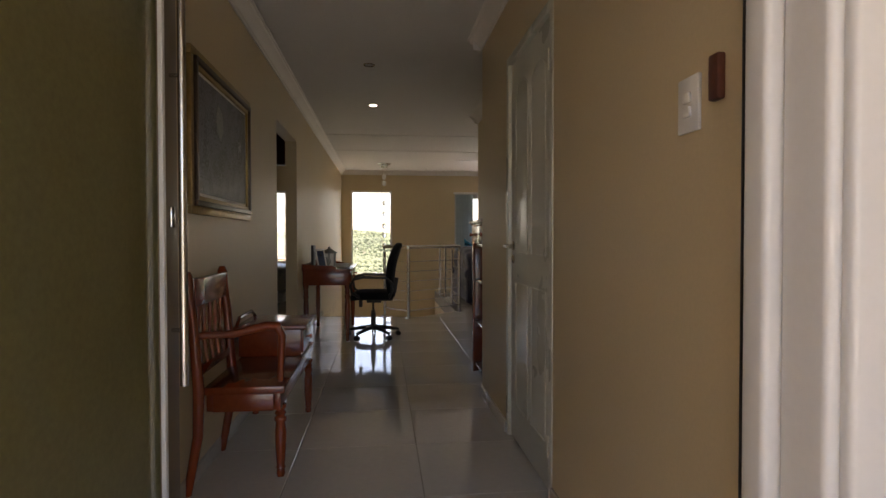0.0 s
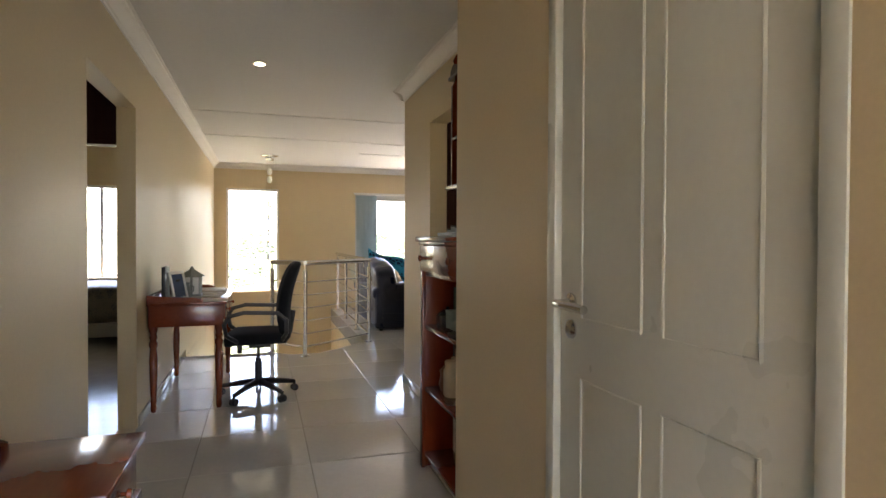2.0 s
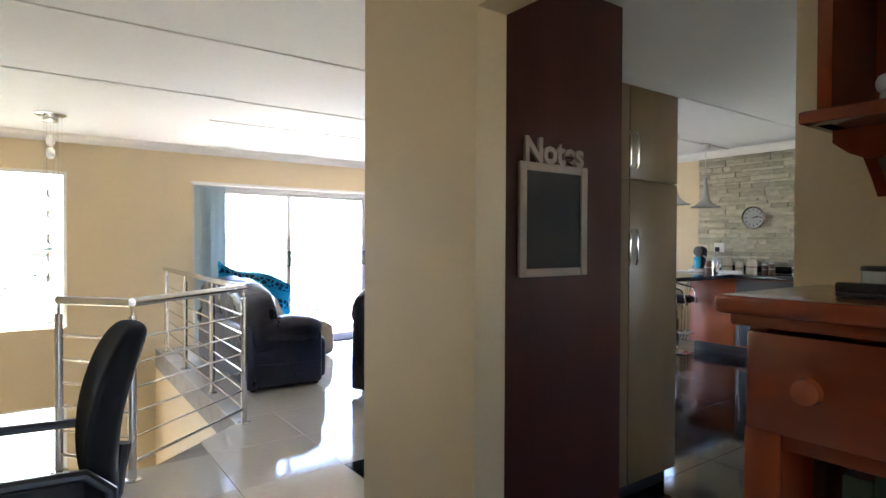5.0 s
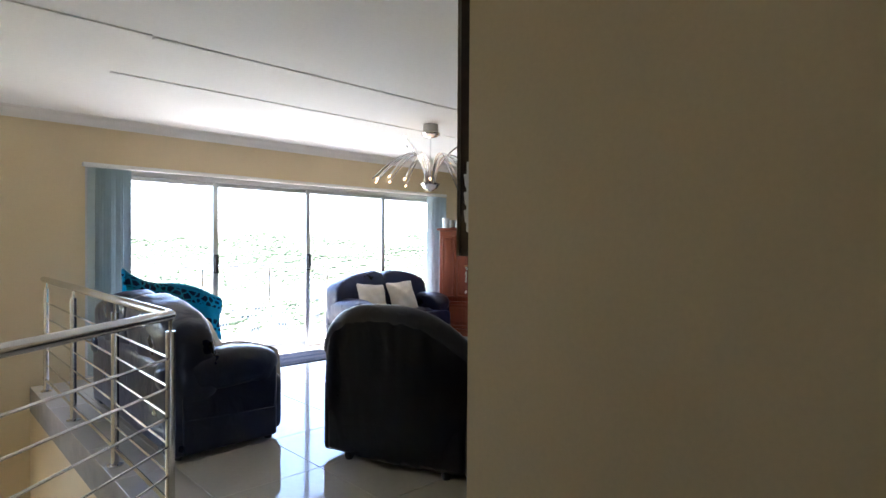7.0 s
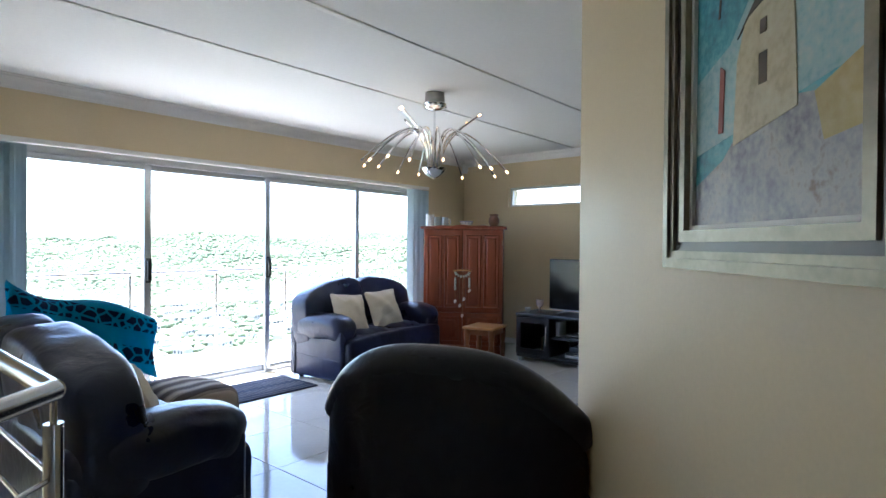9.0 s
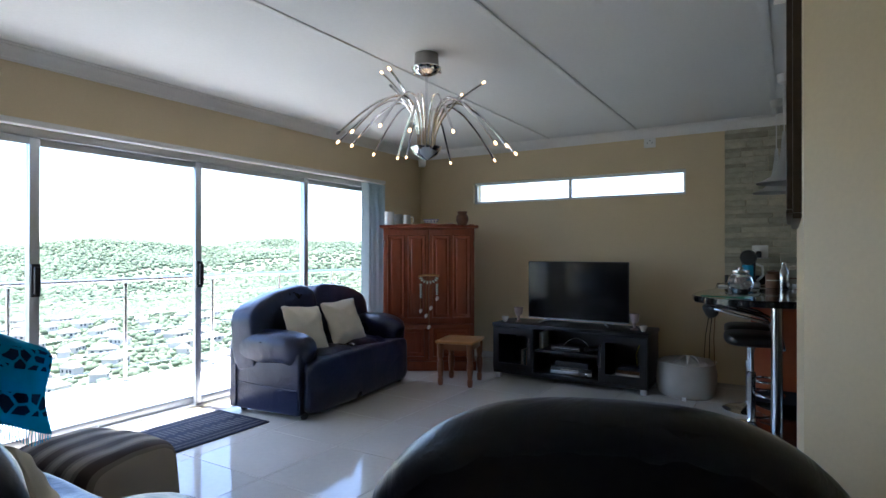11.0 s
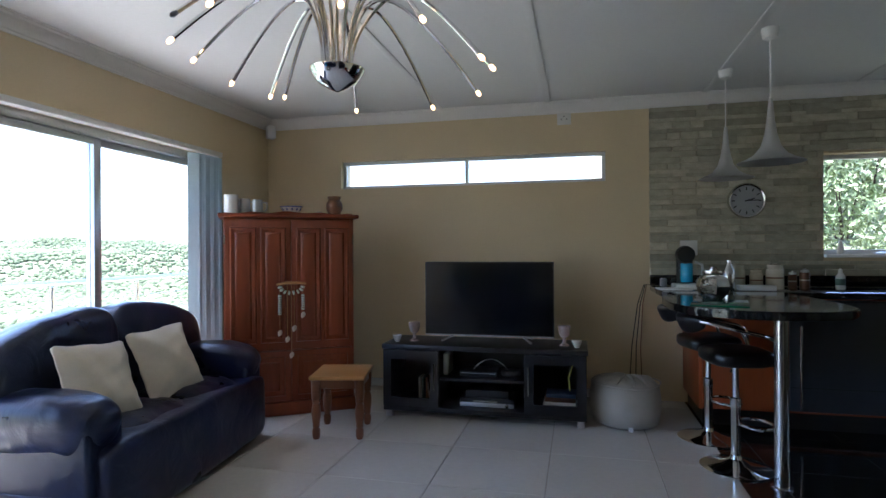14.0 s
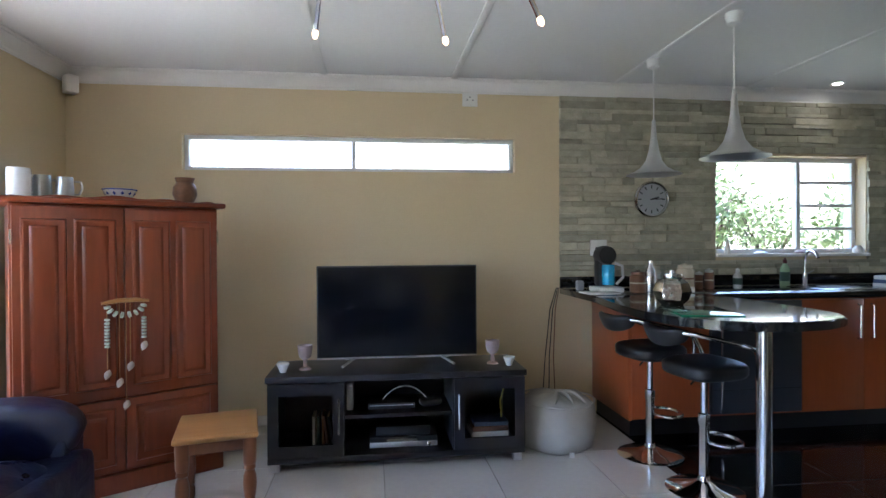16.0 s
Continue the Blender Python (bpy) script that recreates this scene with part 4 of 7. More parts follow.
part("piping", tube([(0.235 * abs(math.cos(a)) ** 0.4 * (1 if math.cos(a) > 0 else -1), 0.29 * abs(math.sin(a)) ** 0.4 * (1 if math.sin(a) > 0 else -1), 0.10) for a in [i * math.pi / 24 for i in range(49)]], 0.006, 6), STRIPE, otm)

# turquoise throw over the far arm of the sofa
tb = bm_new()
gridv = []
NU, NV = 40, 26
for i in range(NU + 1):
    u = i / NU
    row = []
    for j in range(NV + 1):
        v = j / NV
        x = 1.57 + 0.77 * u
        crest = 1.06 - 0.26 * u ** 0.8 - 0.03 * math.sin(u * 7)
        if v < 0.30:
            y, z = 9.93 - 0.02 * (0.30 - v), crest - (0.30 - v) * 1.0
        elif v < 0.42:
            t = (v - 0.30) / 0.12
            y, z = 9.93 - 0.17 * t, crest + 0.035 * math.sin(math.pi * t)
        else:
            y, z = 9.76 - 0.06 * (v - 0.42), crest - (v - 0.42) * 0.62
        fold = 0.022 * math.sin(u * 21 + 2.0 * math.sin(v * 5)) * (0.3 + v)
        row.append(tb.verts.new((x + 0.012 * math.sin(v * 9 + u * 4), y + fold - (0.012 if v > 0.42 else 0), z)))
    gridv.append(row)
for a, b in zip(gridv, gridv[1:]):
    for j in range(NV):
        tb.faces.new((a[j], a[j + 1], b[j + 1], b[j]))
edge = [r[-1].co.copy() for r in gridv]
bmesh.ops.solidify(tb, geom=tb.faces[:], thickness=0.004)
THROW = material("turquoise_printed_cotton", (0.02, 0.33, 0.50), 0.85, vary=0.15, scale=10, fine=220, bump=0.3, spec=0.2)
nt = THROW.node_tree
vor = nt.nodes.new("ShaderNodeTexVoronoi")
vor.feature = "DISTANCE_TO_EDGE"
vor.inputs["Scale"].default_value = 17
tcn = nt.nodes.new("ShaderNodeTexCoord")
sep = nt.nodes.new("ShaderNodeSeparateXYZ")
nt.links.new(tcn.outputs["Object"], vor.inputs["Vector"])
nt.links.new(tcn.outputs["Object"], sep.inputs["Vector"])
# printed bands run along the cloth, following its slope
slope = nt.nodes.new("ShaderNodeMath")
slope.operation = "MULTIPLY_ADD"
slope.inputs[1].default_value = 0.32
nt.links.new(sep.outputs["X"], slope.inputs[0])
nt.links.new(sep.outputs["Z"], slope.inputs[2])
bw = nt.nodes.new("ShaderNodeMath")
bw.operation = "PINGPONG"
bw.inputs[1].default_value = 0.10
nt.links.new(slope.outputs[0], bw.inputs[0])
bt = nt.nodes.new("ShaderNodeMath")
bt.operation = "GREATER_THAN"
bt.inputs[1].default_value = 0.052
nt.links.new(bw.outputs[0], bt.inputs[0])
vt = nt.nodes.new("ShaderNodeMath")
vt.operation = "GREATER_THAN"
vt.inputs[1].default_value = 0.10
nt.links.new(vor.outputs["Distance"], vt.inputs[0])
mu = nt.nodes.new("ShaderNodeMath")
mu.operation = "MULTIPLY"
nt.links.new(bt.outputs[0], mu.inputs[0])
nt.links.new(vt.outputs[0], mu.inputs[1])
mx = nt.nodes.new("ShaderNodeMixRGB")
mx.inputs["Color2"].default_value = (0.006, 0.03, 0.07, 1)
nt.links.new(mu.outputs[0], mx.inputs["Fac"])
nt.links.new([n for n in nt.nodes if n.type == "VALTORGB"][0].outputs["Color"], mx.inputs["Color1"])
nt.links.new(mx.outputs["Color"], nt.nodes["Principled BSDF"].inputs["Base Color"])
throw = thing("throw", Matrix(), "turquoise throw with dark print draped over the sofa", "throw")
part("cloth", tb, THROW, throw, smooth=80)
fr = bm_new()
for k in range(0, len(edge) - 1):
    for h in (0.0, 0.5):
        p = edge[k].lerp(edge[k + 1], h)
        tube([p, p + Vector((0.003 * math.sin(k * 3), 0, -0.03)), p + Vector((0.006 * math.sin(k * 5), -0.004, -0.065))], 0.0022, 4, fr)
part("fringe", fr, TURQ, throw)

# rug by the doors
rg = thing("rug", pose(3.35, 10.40, 0.0), "narrow dark blue woven runner rug with stripes", "rug")
RUG = material("dark_blue_woven_wool", (0.030, 0.038, 0.065), 0.95, vary=0.4, scale=30, fine=260, bump=0.6, spec=0.1)
RUGL = material("grey_woven_wool", (0.12, 0.12, 0.13), 0.95, vary=0.3, scale=40, fine=260, bump=0.6, spec=0.1)
part("weave", boxes((-0.60, -0.29, 0.0, 0.60, 0.29, 0.010), bevel=0.004), RUG, rg)
for y in (-0.26, -0.21, 0.21, 0.26):
    part("border_stripe", boxes((-0.57, y - 0.007, 0.0095, 0.57, y + 0.007, 0.0115)), RUGL, rg, smooth=0)
for k in range(34):
    x = -0.55 + k * 0.0333
    for y0, y1 in ((-0.16, -0.02 - 0.02 * (k % 2)), (0.02 + 0.02 * (k % 2), 0.16)):
        part("pattern", boxes((x - 0.007, y0, 0.0095, x + 0.007, y1, 0.0113)), RUGL, rg, smooth=0)


def raised_panel(w, h, t=0.012, border=0.05, x=0.0, z=0.0):
    """A fielded panel in the x-z plane facing -y."""
    bm = bm_new()
    steps = [(0, 0), (0.006, -t * 0.8), (0.014, -t), (border, -t * 0.25), (border + 0.012, -t * 0.9), (border + 0.02, -t)]
    loops = []
    for s, d in steps:
        loops.append([bm.verts.new((x + sx * (w / 2 - s), d, z + sz * (h / 2 - s))) for sx, sz in ((-1, -1), (1, -1), (1, 1), (-1, 1))])
    for a, b in zip(loops, loops[1:]):
        for i in range(4):
            bm.faces.new((a[i], a[(i + 1) % 4], b[(i + 1) % 4], b[i]))
    bm.faces.new(loops[-1])
    return bm


# corner cupboard
CW, CD, CH = 1.00, 0.46, 1.53
ca = -57.5
cup = thing("cupboard", pose(6.07, 10.095, 0, 0, 0, ca), "tall cherry wood two-door cupboard standing in the corner", "cupboard")
part("body", boxes((-CW / 2 + 0.02, 0.0, 0.09, CW / 2 - 0.02, CD, CH - 0.03), bevel=0.004), CUPWOOD, cup)
part("plinth", boxes((-CW / 2, -0.025, 0.0, CW / 2, CD, 0.10), bevel=0.008), CUPWOOD, cup)
part("top", boxes((-CW / 2 - 0.02, -0.04, CH - 0.03, CW / 2 + 0.02, CD, CH), bevel=0.010, seg=3), CUPWOOD, cup)
gal = bm_new()
prof = [(-0.48, 0.0), (0.48, 0.0), (0.48, 0.012)] + [(0.48 - 0.96 * k / 24, 0.012 + 0.010 * math.exp(-((k - 12) / 5.0) ** 2) + 0.006 * math.cos(k)) for k in range(1, 24)] + [(-0.48, 0.012)]
prism([(a, b) for a, b in prof], 0.0, 0.018, gal)
turn(gal, pose(0, 0.08, CH - 0.001, 90, 0, 0))
part("gallery", gal, CUPWOOD, cup)
for s in (-1, 1):
    x0, x1 = (-CW / 2 + 0.03, -0.003) if s < 0 else (0.003, CW / 2 - 0.03)
    d = part("door", boxes((x0, -0.022, 0.50, x1, 0.0, CH - 0.045), bevel=0.004), CUPWOOD, cup)
    for k in range(2):
        cx = x0 + (x1 - x0) * (0.27 + 0.46 * k)
        bm = raised_panel((x1 - x0) * 0.40, 0.87, 0.014, 0.035, cx, 0.5 + 0.49)
        turn(bm, Matrix.Translation((0, -0.021, 0)))
        part("panel", bm, CUPWOOD, d)
    e2 = part("lower_door", boxes((x0, -0.022, 0.115, x1, 0.0, 0.49), bevel=0.004), CUPWOOD, cup)
    bm = raised_panel((x1 - x0) * 0.82, 0.30, 0.014, 0.04, (x0 + x1) / 2, 0.30)
    turn(bm, Matrix.Translation((0, -0.021, 0)))
    part("panel", bm, CUPWOOD, e2)
    part("hinge", tube([(s * (CW / 2 - 0.028), -0.026, 1.30), (s * (CW / 2 - 0.028), -0.026, 1.37)], 0.006, 6), STEEL, d)
cupm = pose(6.07, 10.095, 0, 0, 0, ca)

# bead and shell mobile hanging on the cupboard doors
mob = thing("shell_mobile", cupm @ pose(0.0, -0.045, 0), "driftwood mobile of pale beads and shells hanging up", "mobile")
part("driftwood", tube([(-0.11, 0, 0.995), (-0.04, 0, 1.006), (0.05, 0, 1.006), (0.11, 0, 0.998)], 0.012, 8, taper=[0.6, 1, 1.0, 0.6]), PINE, mob)
BEAD = material("pale_green_bead", (0.48, 0.52, 0.42), 0.5, vary=0.2, scale=20)
SHELL = material("pale_shell", (0.62, 0.52, 0.44), 0.45, vary=0.2, scale=40)
for k in range(8):
    a = math.pi * (k + 0.5) / 8
    part("bead", turn(lathe([(0.004, -0.009), (0.016, -0.006), (0.016, 0.006), (0.004, 0.009)], 12), pose(-0.085 * math.cos(a), 0, 0.985 - 0.055 * math.sin(a), 0, 90 - math.degrees(a) + 90, 0)), BEAD, mob)
for x, top, n, drop in ((-0.085, 0.96, 9, 0.33), (0.085, 0.96, 7, 0.20), (-0.03, 0.90, 0, 0.32), (0.02, 0.90, 0, 0.24), (0.0, 0.78, 0, 0.32)):
    s = part("string", tube([(x, 0, 0.995), (x, 0, top - drop)], 0.002, 5), PINE, mob)
    for k in range(n):
        part("bead", lathe([(0.004, -0.007), (0.013, -0.004), (0.013, 0.004), (0.004, 0.007)], 10, at=(x, 0, top - 0.05 - k * 0.017)), BEAD, s)
    part("shell", turn(lathe([(0.002, -0.026), (0.013, -0.012), (0.018, 0.005), (0.010, 0.02), (0.002, 0.026)], 10), pose(x, 0, top - drop, 0, 20, 0) @ Matrix.Diagonal((1, 0.5, 1, 1))), SHELL, s)


# things on the cupboard
def mug(m, mat, label, r=0.038, h=0.10, taper=1.0):
    root = thing("mug", m, label, "mug", "mugs on the cupboard")
    part("body", lathe([(r, 0), (r * 1.02, 0.004), (r * taper, h), (r * taper - 0.004, h), (r - 0.006, 0.01), (0.0, 0.008)], 22, close=False), mat, root)
    part("handle", tube([(r * 0.95, 0, h * 0.82), (r + 0.028, 0, h * 0.80), (r + 0.034, 0, h * 0.5), (r + 0.022, 0, h * 0.25), (r * 0.95, 0, h * 0.2)], 0.006, 8), mat, root)
    return root


TIN = material("pewter", (0.36, 0.35, 0.33), 0.3, metal=0.8, vary=0.1)
mug(cupm @ pose(-0.43, 0.16, CH, 0, 0, 30), CERAMICW, "tall white ceramic beer mug on the cupboard", 0.052, 0.15)
mug(cupm @ pose(-0.33, 0.20, CH, 0, 0, 0), TIN, "pewter tankard with lid on the cupboard", 0.043, 0.125, 0.9)
mug(cupm @ pose(-0.24, 0.14, CH, 0, 0, -20), TIN, "pewter tankard with lid on the cupboard", 0.044, 0.115, 0.85)
mug(cupm @ pose(-0.37, 0.30, CH, 0, 0, 80), TIN, "pewter tankard with lid on the cupboard", 0.036, 0.12, 0.9)
bowl = thing("bowl", cupm @ pose(0.02, 0.20, CH + 0.001), "blue and white porcelain bowl on the cupboard", "bowl")
part("body", lathe([(0.035, 0), (0.040, 0.008), (0.065, 0.03), (0.085, 0.065), (0.088, 0.072), (0.082, 0.070), (0.06, 0.033), (0.0, 0.012)], 28, close=False), CERAMICW, bowl)
for k in range(12):
    a = 2 * math.pi * k / 12
    part("painted_leaf", turn(lathe([(0.001, -0.011), (0.009, 0), (0.001, 0.011)], 8), Matrix.Translation((0.0755 * math.cos(a), 0.0755 * math.sin(a), 0.045)) @ pose(0, 0, 0, 0, 32, math.degrees(a)) @ Matrix.Diagonal((0.12, 1, 1, 1))), BLUEPAINT, bowl)
part("painted_band", lathe([(0.0862, 0.064), (0.0884, 0.070)], 28, close=False), BLUEPAINT, bowl)
vase = thing("vase", cupm @ pose(0.36, 0.20, CH), "round brown stoneware vase on the cupboard", "vase")
part("body", lathe([(0.035, 0.0), (0.047, 0.012), (0.068, 0.06), (0.064, 0.105), (0.046, 0.13), (0.056, 0.158), (0.052, 0.158), (0.038, 0.13), (0.0, 0.02)], 24, close=False), CLAY, vase)
part("stand", boxes((-0.09, -0.06, -0.0, 0.10, 0.06, 0.012), bevel=0.004), DARKWOOD, vase)
single("pebble", cushion(0.07, 0.05, 0.03, 2.4, 5), CERAMICW, cupm @ pose(0.23, 0.13, CH + 0.014), "small pale shell lying on the cupboard", "shell")

# pine stool
stl = thing("stool", pose(5.785, 9.55, 0, 0, 0, 102), "small honey pine stool with turned legs", "stool")
part("seat", boxes((-0.185, -0.205, 0.393, 0.185, 0.205, 0.42), bevel=0.009, seg=3), PINE, stl)
for r in ((-0.145, -0.172, 0.145, -0.152), (-0.145, 0.152, 0.145, 0.172), (-0.160, -0.15, -0.140, 0.15), (0.140, -0.15, 0.160, 0.15)):
    part("apron", boxes((r[0], r[1], 0.335, r[2], r[3], 0.394), bevel=0.003), PINEDARK, stl)
for x in (-0.145, 0.145):
    for y in (-0.16, 0.16):
        part("leg", lathe([(0.020, 0.0), (0.026, 0.02), (0.027, 0.06), (0.019, 0.075), (0.025, 0.085), (0.023, 0.10), (0.028, 0.13), (0.032, 0.17), (0.029, 0.21), (0.021, 0.235), (0.028, 0.245), (0.024, 0.262), (0.030, 0.27), (0.032, 0.395)], 16, at=(x, y, 0)), PINEDARK, stl, "darker red-brown turned leg")

# television and its cabinet
tu = thing("tv_unit", Matrix(), "black-brown television cabinet with glass doors", "tv cabinet")
X0, X1, Y0, Y1, ZT = 6.175, 6.64, 7.905, 9.39, 0.545
part("top", boxes((X0 - 0.01, Y0 - 0.01, ZT - 0.035, X1, Y1 + 0.01, ZT), bevel=0.004), BLACKWOOD, tu)
part("bottom", boxes((X0, Y0, 0.05, X1, Y1, 0.085), bevel=0.003), BLACKWOOD, tu)
for y in (Y0, Y0 + 0.40, Y1 - 0.43, Y1 - 0.03):
    part("upright", boxes((X0 + 0.005, y, 0.085, X1 - 0.005, y + 0.03, ZT - 0.035), bevel=0.002), BLACKWOOD, tu)
part("back_panel", boxes((X1 - 0.012, Y0 + 0.02, 0.085, X1 - 0.004, Y1 - 0.02, ZT - 0.035)), BLACKWOOD, tu, smooth=0)
part("shelf", boxes((X0 + 0.03, Y0 + 0.43, 0.285, X1 - 0.012, Y1 - 0.43, 0.305), bevel=0.002), BLACKWOOD, tu)
for y0, y1, hy in ((Y0 + 0.005, Y0 + 0.425, Y0 + 0.40), (Y1 - 0.425, Y1 - 0.005, Y1 - 0.40)):
    d = part("door", ring_frame(X0 - 0.018, X0 + 0.002, y0, y1, 0.09, 0.505, 0.06, 0.065), BLACKWOOD, tu, smooth=0)
    p = part("pane", boxes((X0 - 0.009, y0 + 0.055, 0.150, X0 - 0.005, y1 - 0.055, 0.445)), GLASS, d, smooth=0)
    h = part("handle", tube([(X0 - 0.04, hy, 0.22), (X0 - 0.04, hy, 0.42)], 0.006, 8), STEEL, d)
    part("handle_post", tube([(X0 - 0.04, hy, 0.24), (X0 - 0.016, hy, 0.24)], 0.004, 6), STEEL, h)
    part("handle_post", tube([(X0 - 0.04, hy, 0.40), (X0 - 0.016, hy, 0.40)], 0.004, 6), STEEL, h)
for x in (X0 + 0.04, X1 - 0.04):
    for y in (Y0 + 0.04, Y1 - 0.04):
        part("foot", boxes((x - 0.025, y - 0.025, 0.0, x + 0.025, y + 0.025, 0.051), bevel=0.003), ALU, tu)

tv = thing("television", Matrix(), "large flat black television on two splayed feet", "television")
part("housing", boxes((6.475, 8.138, 0.578, 6.505, 9.142, 1.156), (6.50, 8.30, 0.62, 6.53, 8.98, 0.92), bevel=0.004), BLACKPLASTIC, tv)
part("screen", boxes((6.4715, 8.147, 0.592, 6.4755, 9.133, 1.148)), SCREEN, tv, smooth=0)
part("bottom_trim", boxes((6.470, 8.139, 0.577, 6.4765, 9.141, 0.586)), ALU, tv, smooth=0)
for y in (8.38, 8.90):
    s = 1 if y > 8.6 else -1
    part("foot", tube([(6.36, y + 0.08 * s, 0.553), (6.49, y, 0.585), (6.60, y + 0.07 * s, 0.553)], 0.008, 8), ALU, tv)

REDBOX = material("dark_red_card", (0.12, 0.015, 0.015), 0.5)
PAPERS = [material("spine_%s" % n, c, 0.6, vary=0.1) for n, c in (("cream", (0.5, 0.45, 0.35)), ("brown", (0.16, 0.08, 0.045)), ("red", (0.20, 0.03, 0.025)), ("green", (0.05, 0.10, 0.07)), ("black", (0.02, 0.02, 0.022)), ("white", (0.62, 0.60, 0.56)), ("orange", (0.34, 0.15, 0.05)), ("blue", (0.05, 0.08, 0.16)))]


def book(x0, x1, y, t, z, h, tilt, mat, m=Matrix(), label="hardback book standing on a shelf", group="", cat="book"):
    root = thing("book", m @ pose(x0, y, z, tilt, 0, 0), label, cat, group)
    part("cover", boxes((0, -t / 2, 0, x1 - x0, -t / 2 + 0.0025, h), (0, t / 2 - 0.0025, 0, x1 - x0, t / 2, h), (0, -t / 2 + 0.0025, 0, 0.003, t / 2 - 0.0025, h)), mat, root, smooth=0)
    part("pages", boxes((0.004, -t / 2 + 0.003, 0.004, x1 - x0 - 0.005, t / 2 - 0.003, h - 0.004)), CREAMCER, root, smooth=0)
    return root


single("games_console", boxes((6.29, 8.915, 0.307, 6.46, 8.955, 0.465), bevel=0.008), WHITEPLASTIC, Matrix(), "slim white games console standing on the shelf", "console")
box1 = thing("set_top_box", pose(6.30, 8.70, 0.305), "flat black set-top box on the shelf", "set-top box")
part("housing", boxes((0, -0.15, 0.0, 0.22, 0.13, 0.035), bevel=0.005), BLACKPLASTIC, box1)
part("trim", boxes((-0.002, -0.14, 0.020, 0.003, 0.12, 0.025)), ALU, box1, smooth=0)
single("controller", cushion(0.10, 0.14, 0.05, 3, 6), BLACKPLASTIC, pose(6.35, 8.45, 0.330, 0, 0, 20), "black game controller lying on the shelf", "controller")
single("cable", tube(curve_pts((6.40, 8.74, 0.34), (6.38, 8.60, 0.50), (6.36, 8.47, 0.345), 12), 0.0035, 6), WHITEPLASTIC, Matrix(), "white cable looping over the shelf", "cable")
dvd = thing("dvd_player", pose(6.26, 8.62, 0.085), "silver and black disc player on the bottom shelf", "disc player")
part("housing", boxes((0, -0.20, 0.0, 0.28, 0.20, 0.065), bevel=0.004), BLACKPLASTIC, dvd)
part("front_panel", boxes((-0.005, -0.20, 0.006, 0.001, 0.20, 0.035), bevel=0.001), ALU, dvd)
part("knob", turn(lathe([(0.013, 0), (0.013, 0.010), (0.009, 0.013)], 14), pose(-0.004, -0.15, 0.022, 0, -90, 0)), CHROME, dvd)
part("tray", boxes((-0.0065, -0.08, 0.042, 0.001, 0.10, 0.052)), STEEL, dvd, smooth=0)
single("amplifier", boxes((6.28, 8.46, 0.151, 6.52, 8.78, 0.205), bevel=0.004), BLACKPLASTIC, Matrix(), "black recorder standing on the disc player", "recorder")
for k in range(6):
    book(6.32, 6.46, 9.15 - 0.028 * k, 0.014, 0.086, 0.185, -8 if k > 2 else 0, PAPERS[(k * 3) % 8], label="disc case behind the cabinet glass door", group="disc cases", cat="disc case")
for k, (hh, mt) in enumerate(((0.022, 7), (0.03, 5), (0.03, 1), (0.025, 7))):
    single("magazine", boxes((6.28, 7.98, 0.086 + 0.032 * k, 6.46, 8.22 - 0.01 * k, 0.086 + 0.032 * k + hh), bevel=0.002), PAPERS[mt], Matrix(), "box file stacked behind the glass door", "box", "boxes in the cabinet")
single("ribbon", tube([(6.30, 8.02, 0.23), (6.29, 8.03, 0.33), (6.30, 8.00, 0.42)], 0.004, 5), material("yellow_ribbon", (0.5, 0.42, 0.05), 0.6), Matrix(), "yellow ribbon hanging behind the glass door", "ribbon")
for y, lab in ((9.20, "stoneware goblet with a brown foot beside the television"), (8.06, "grey stoneware goblet beside the television")):
    gb = thing("goblet", pose(6.36, y, ZT), lab, "goblet", "goblets on the tv cabinet")
    part("foot", lathe([(0.036, 0), (0.034, 0.008), (0.014, 0.02), (0.011, 0.05), (0.016, 0.062)], 20), GOBLET, gb)
    part("cup", lathe([(0.014, 0.060), (0.034, 0.075), (0.042, 0.11), (0.044, 0.145), (0.040, 0.145), (0.036, 0.11), (0.0, 0.075)], 20, close=False), GOBLET, gb)
for y in (9.32, 7.97):
    single("cup", lathe([(0.018, 0), (0.020, 0.008), (0.036, 0.045), (0.038, 0.052), (0.034, 0.050), (0.0, 0.012)], 20, close=False), CERAMICW, pose(6.30, y, ZT), "small white porcelain cup on the tv cabinet", "cup", "small cups on the tv cabinet")

# bean bag pouf
pf = thing("pouf", pose(6.43, 7.63, 0), "round pale canvas pouf with a slumped top", "pouf")
bm = lathe([(0.20, 0.0), (0.225, 0.02), (0.245, 0.12), (0.245, 0.22), (0.235, 0.29), (0.20, 0.33), (0.14, 0.34), (0.07, 0.355), (0.004, 0.35)], 40)
for v in bm.verts:
    a = math.atan2(v.co.y, v.co.x)
    v.co *= 1 + 0.02 * math.sin(5 * a) + 0.012 * math.sin(11 * a + v.co.z * 20)
    v.co.z *= 0.93
crumple(bm, 7, 0.014, 3)
part("body", bm, GREYCLOTH, pf, smooth=70)
part("seam", tube([(0.238 * math.cos(a), 0.238 * math.sin(a), 0.292 + 0.006 * math.sin(3 * a)) for a in [i * math.pi / 20 for i in range(41)]], 0.005, 6), GREYCLOTH, pf)
for a in (190, 215, 160):
    part("fold", turn(tube(curve_pts((0.05, 0, 0.345), (0.14, 0.02, 0.36), (0.22, 0, 0.31), 8), 0.014, 8, taper=[0.3, 0.6, 0.9, 1, 1, 0.9, 0.7, 0.5, 0.3]), pose(0, 0, 0, 0, 0, a)), GREYCLOTH, pf)
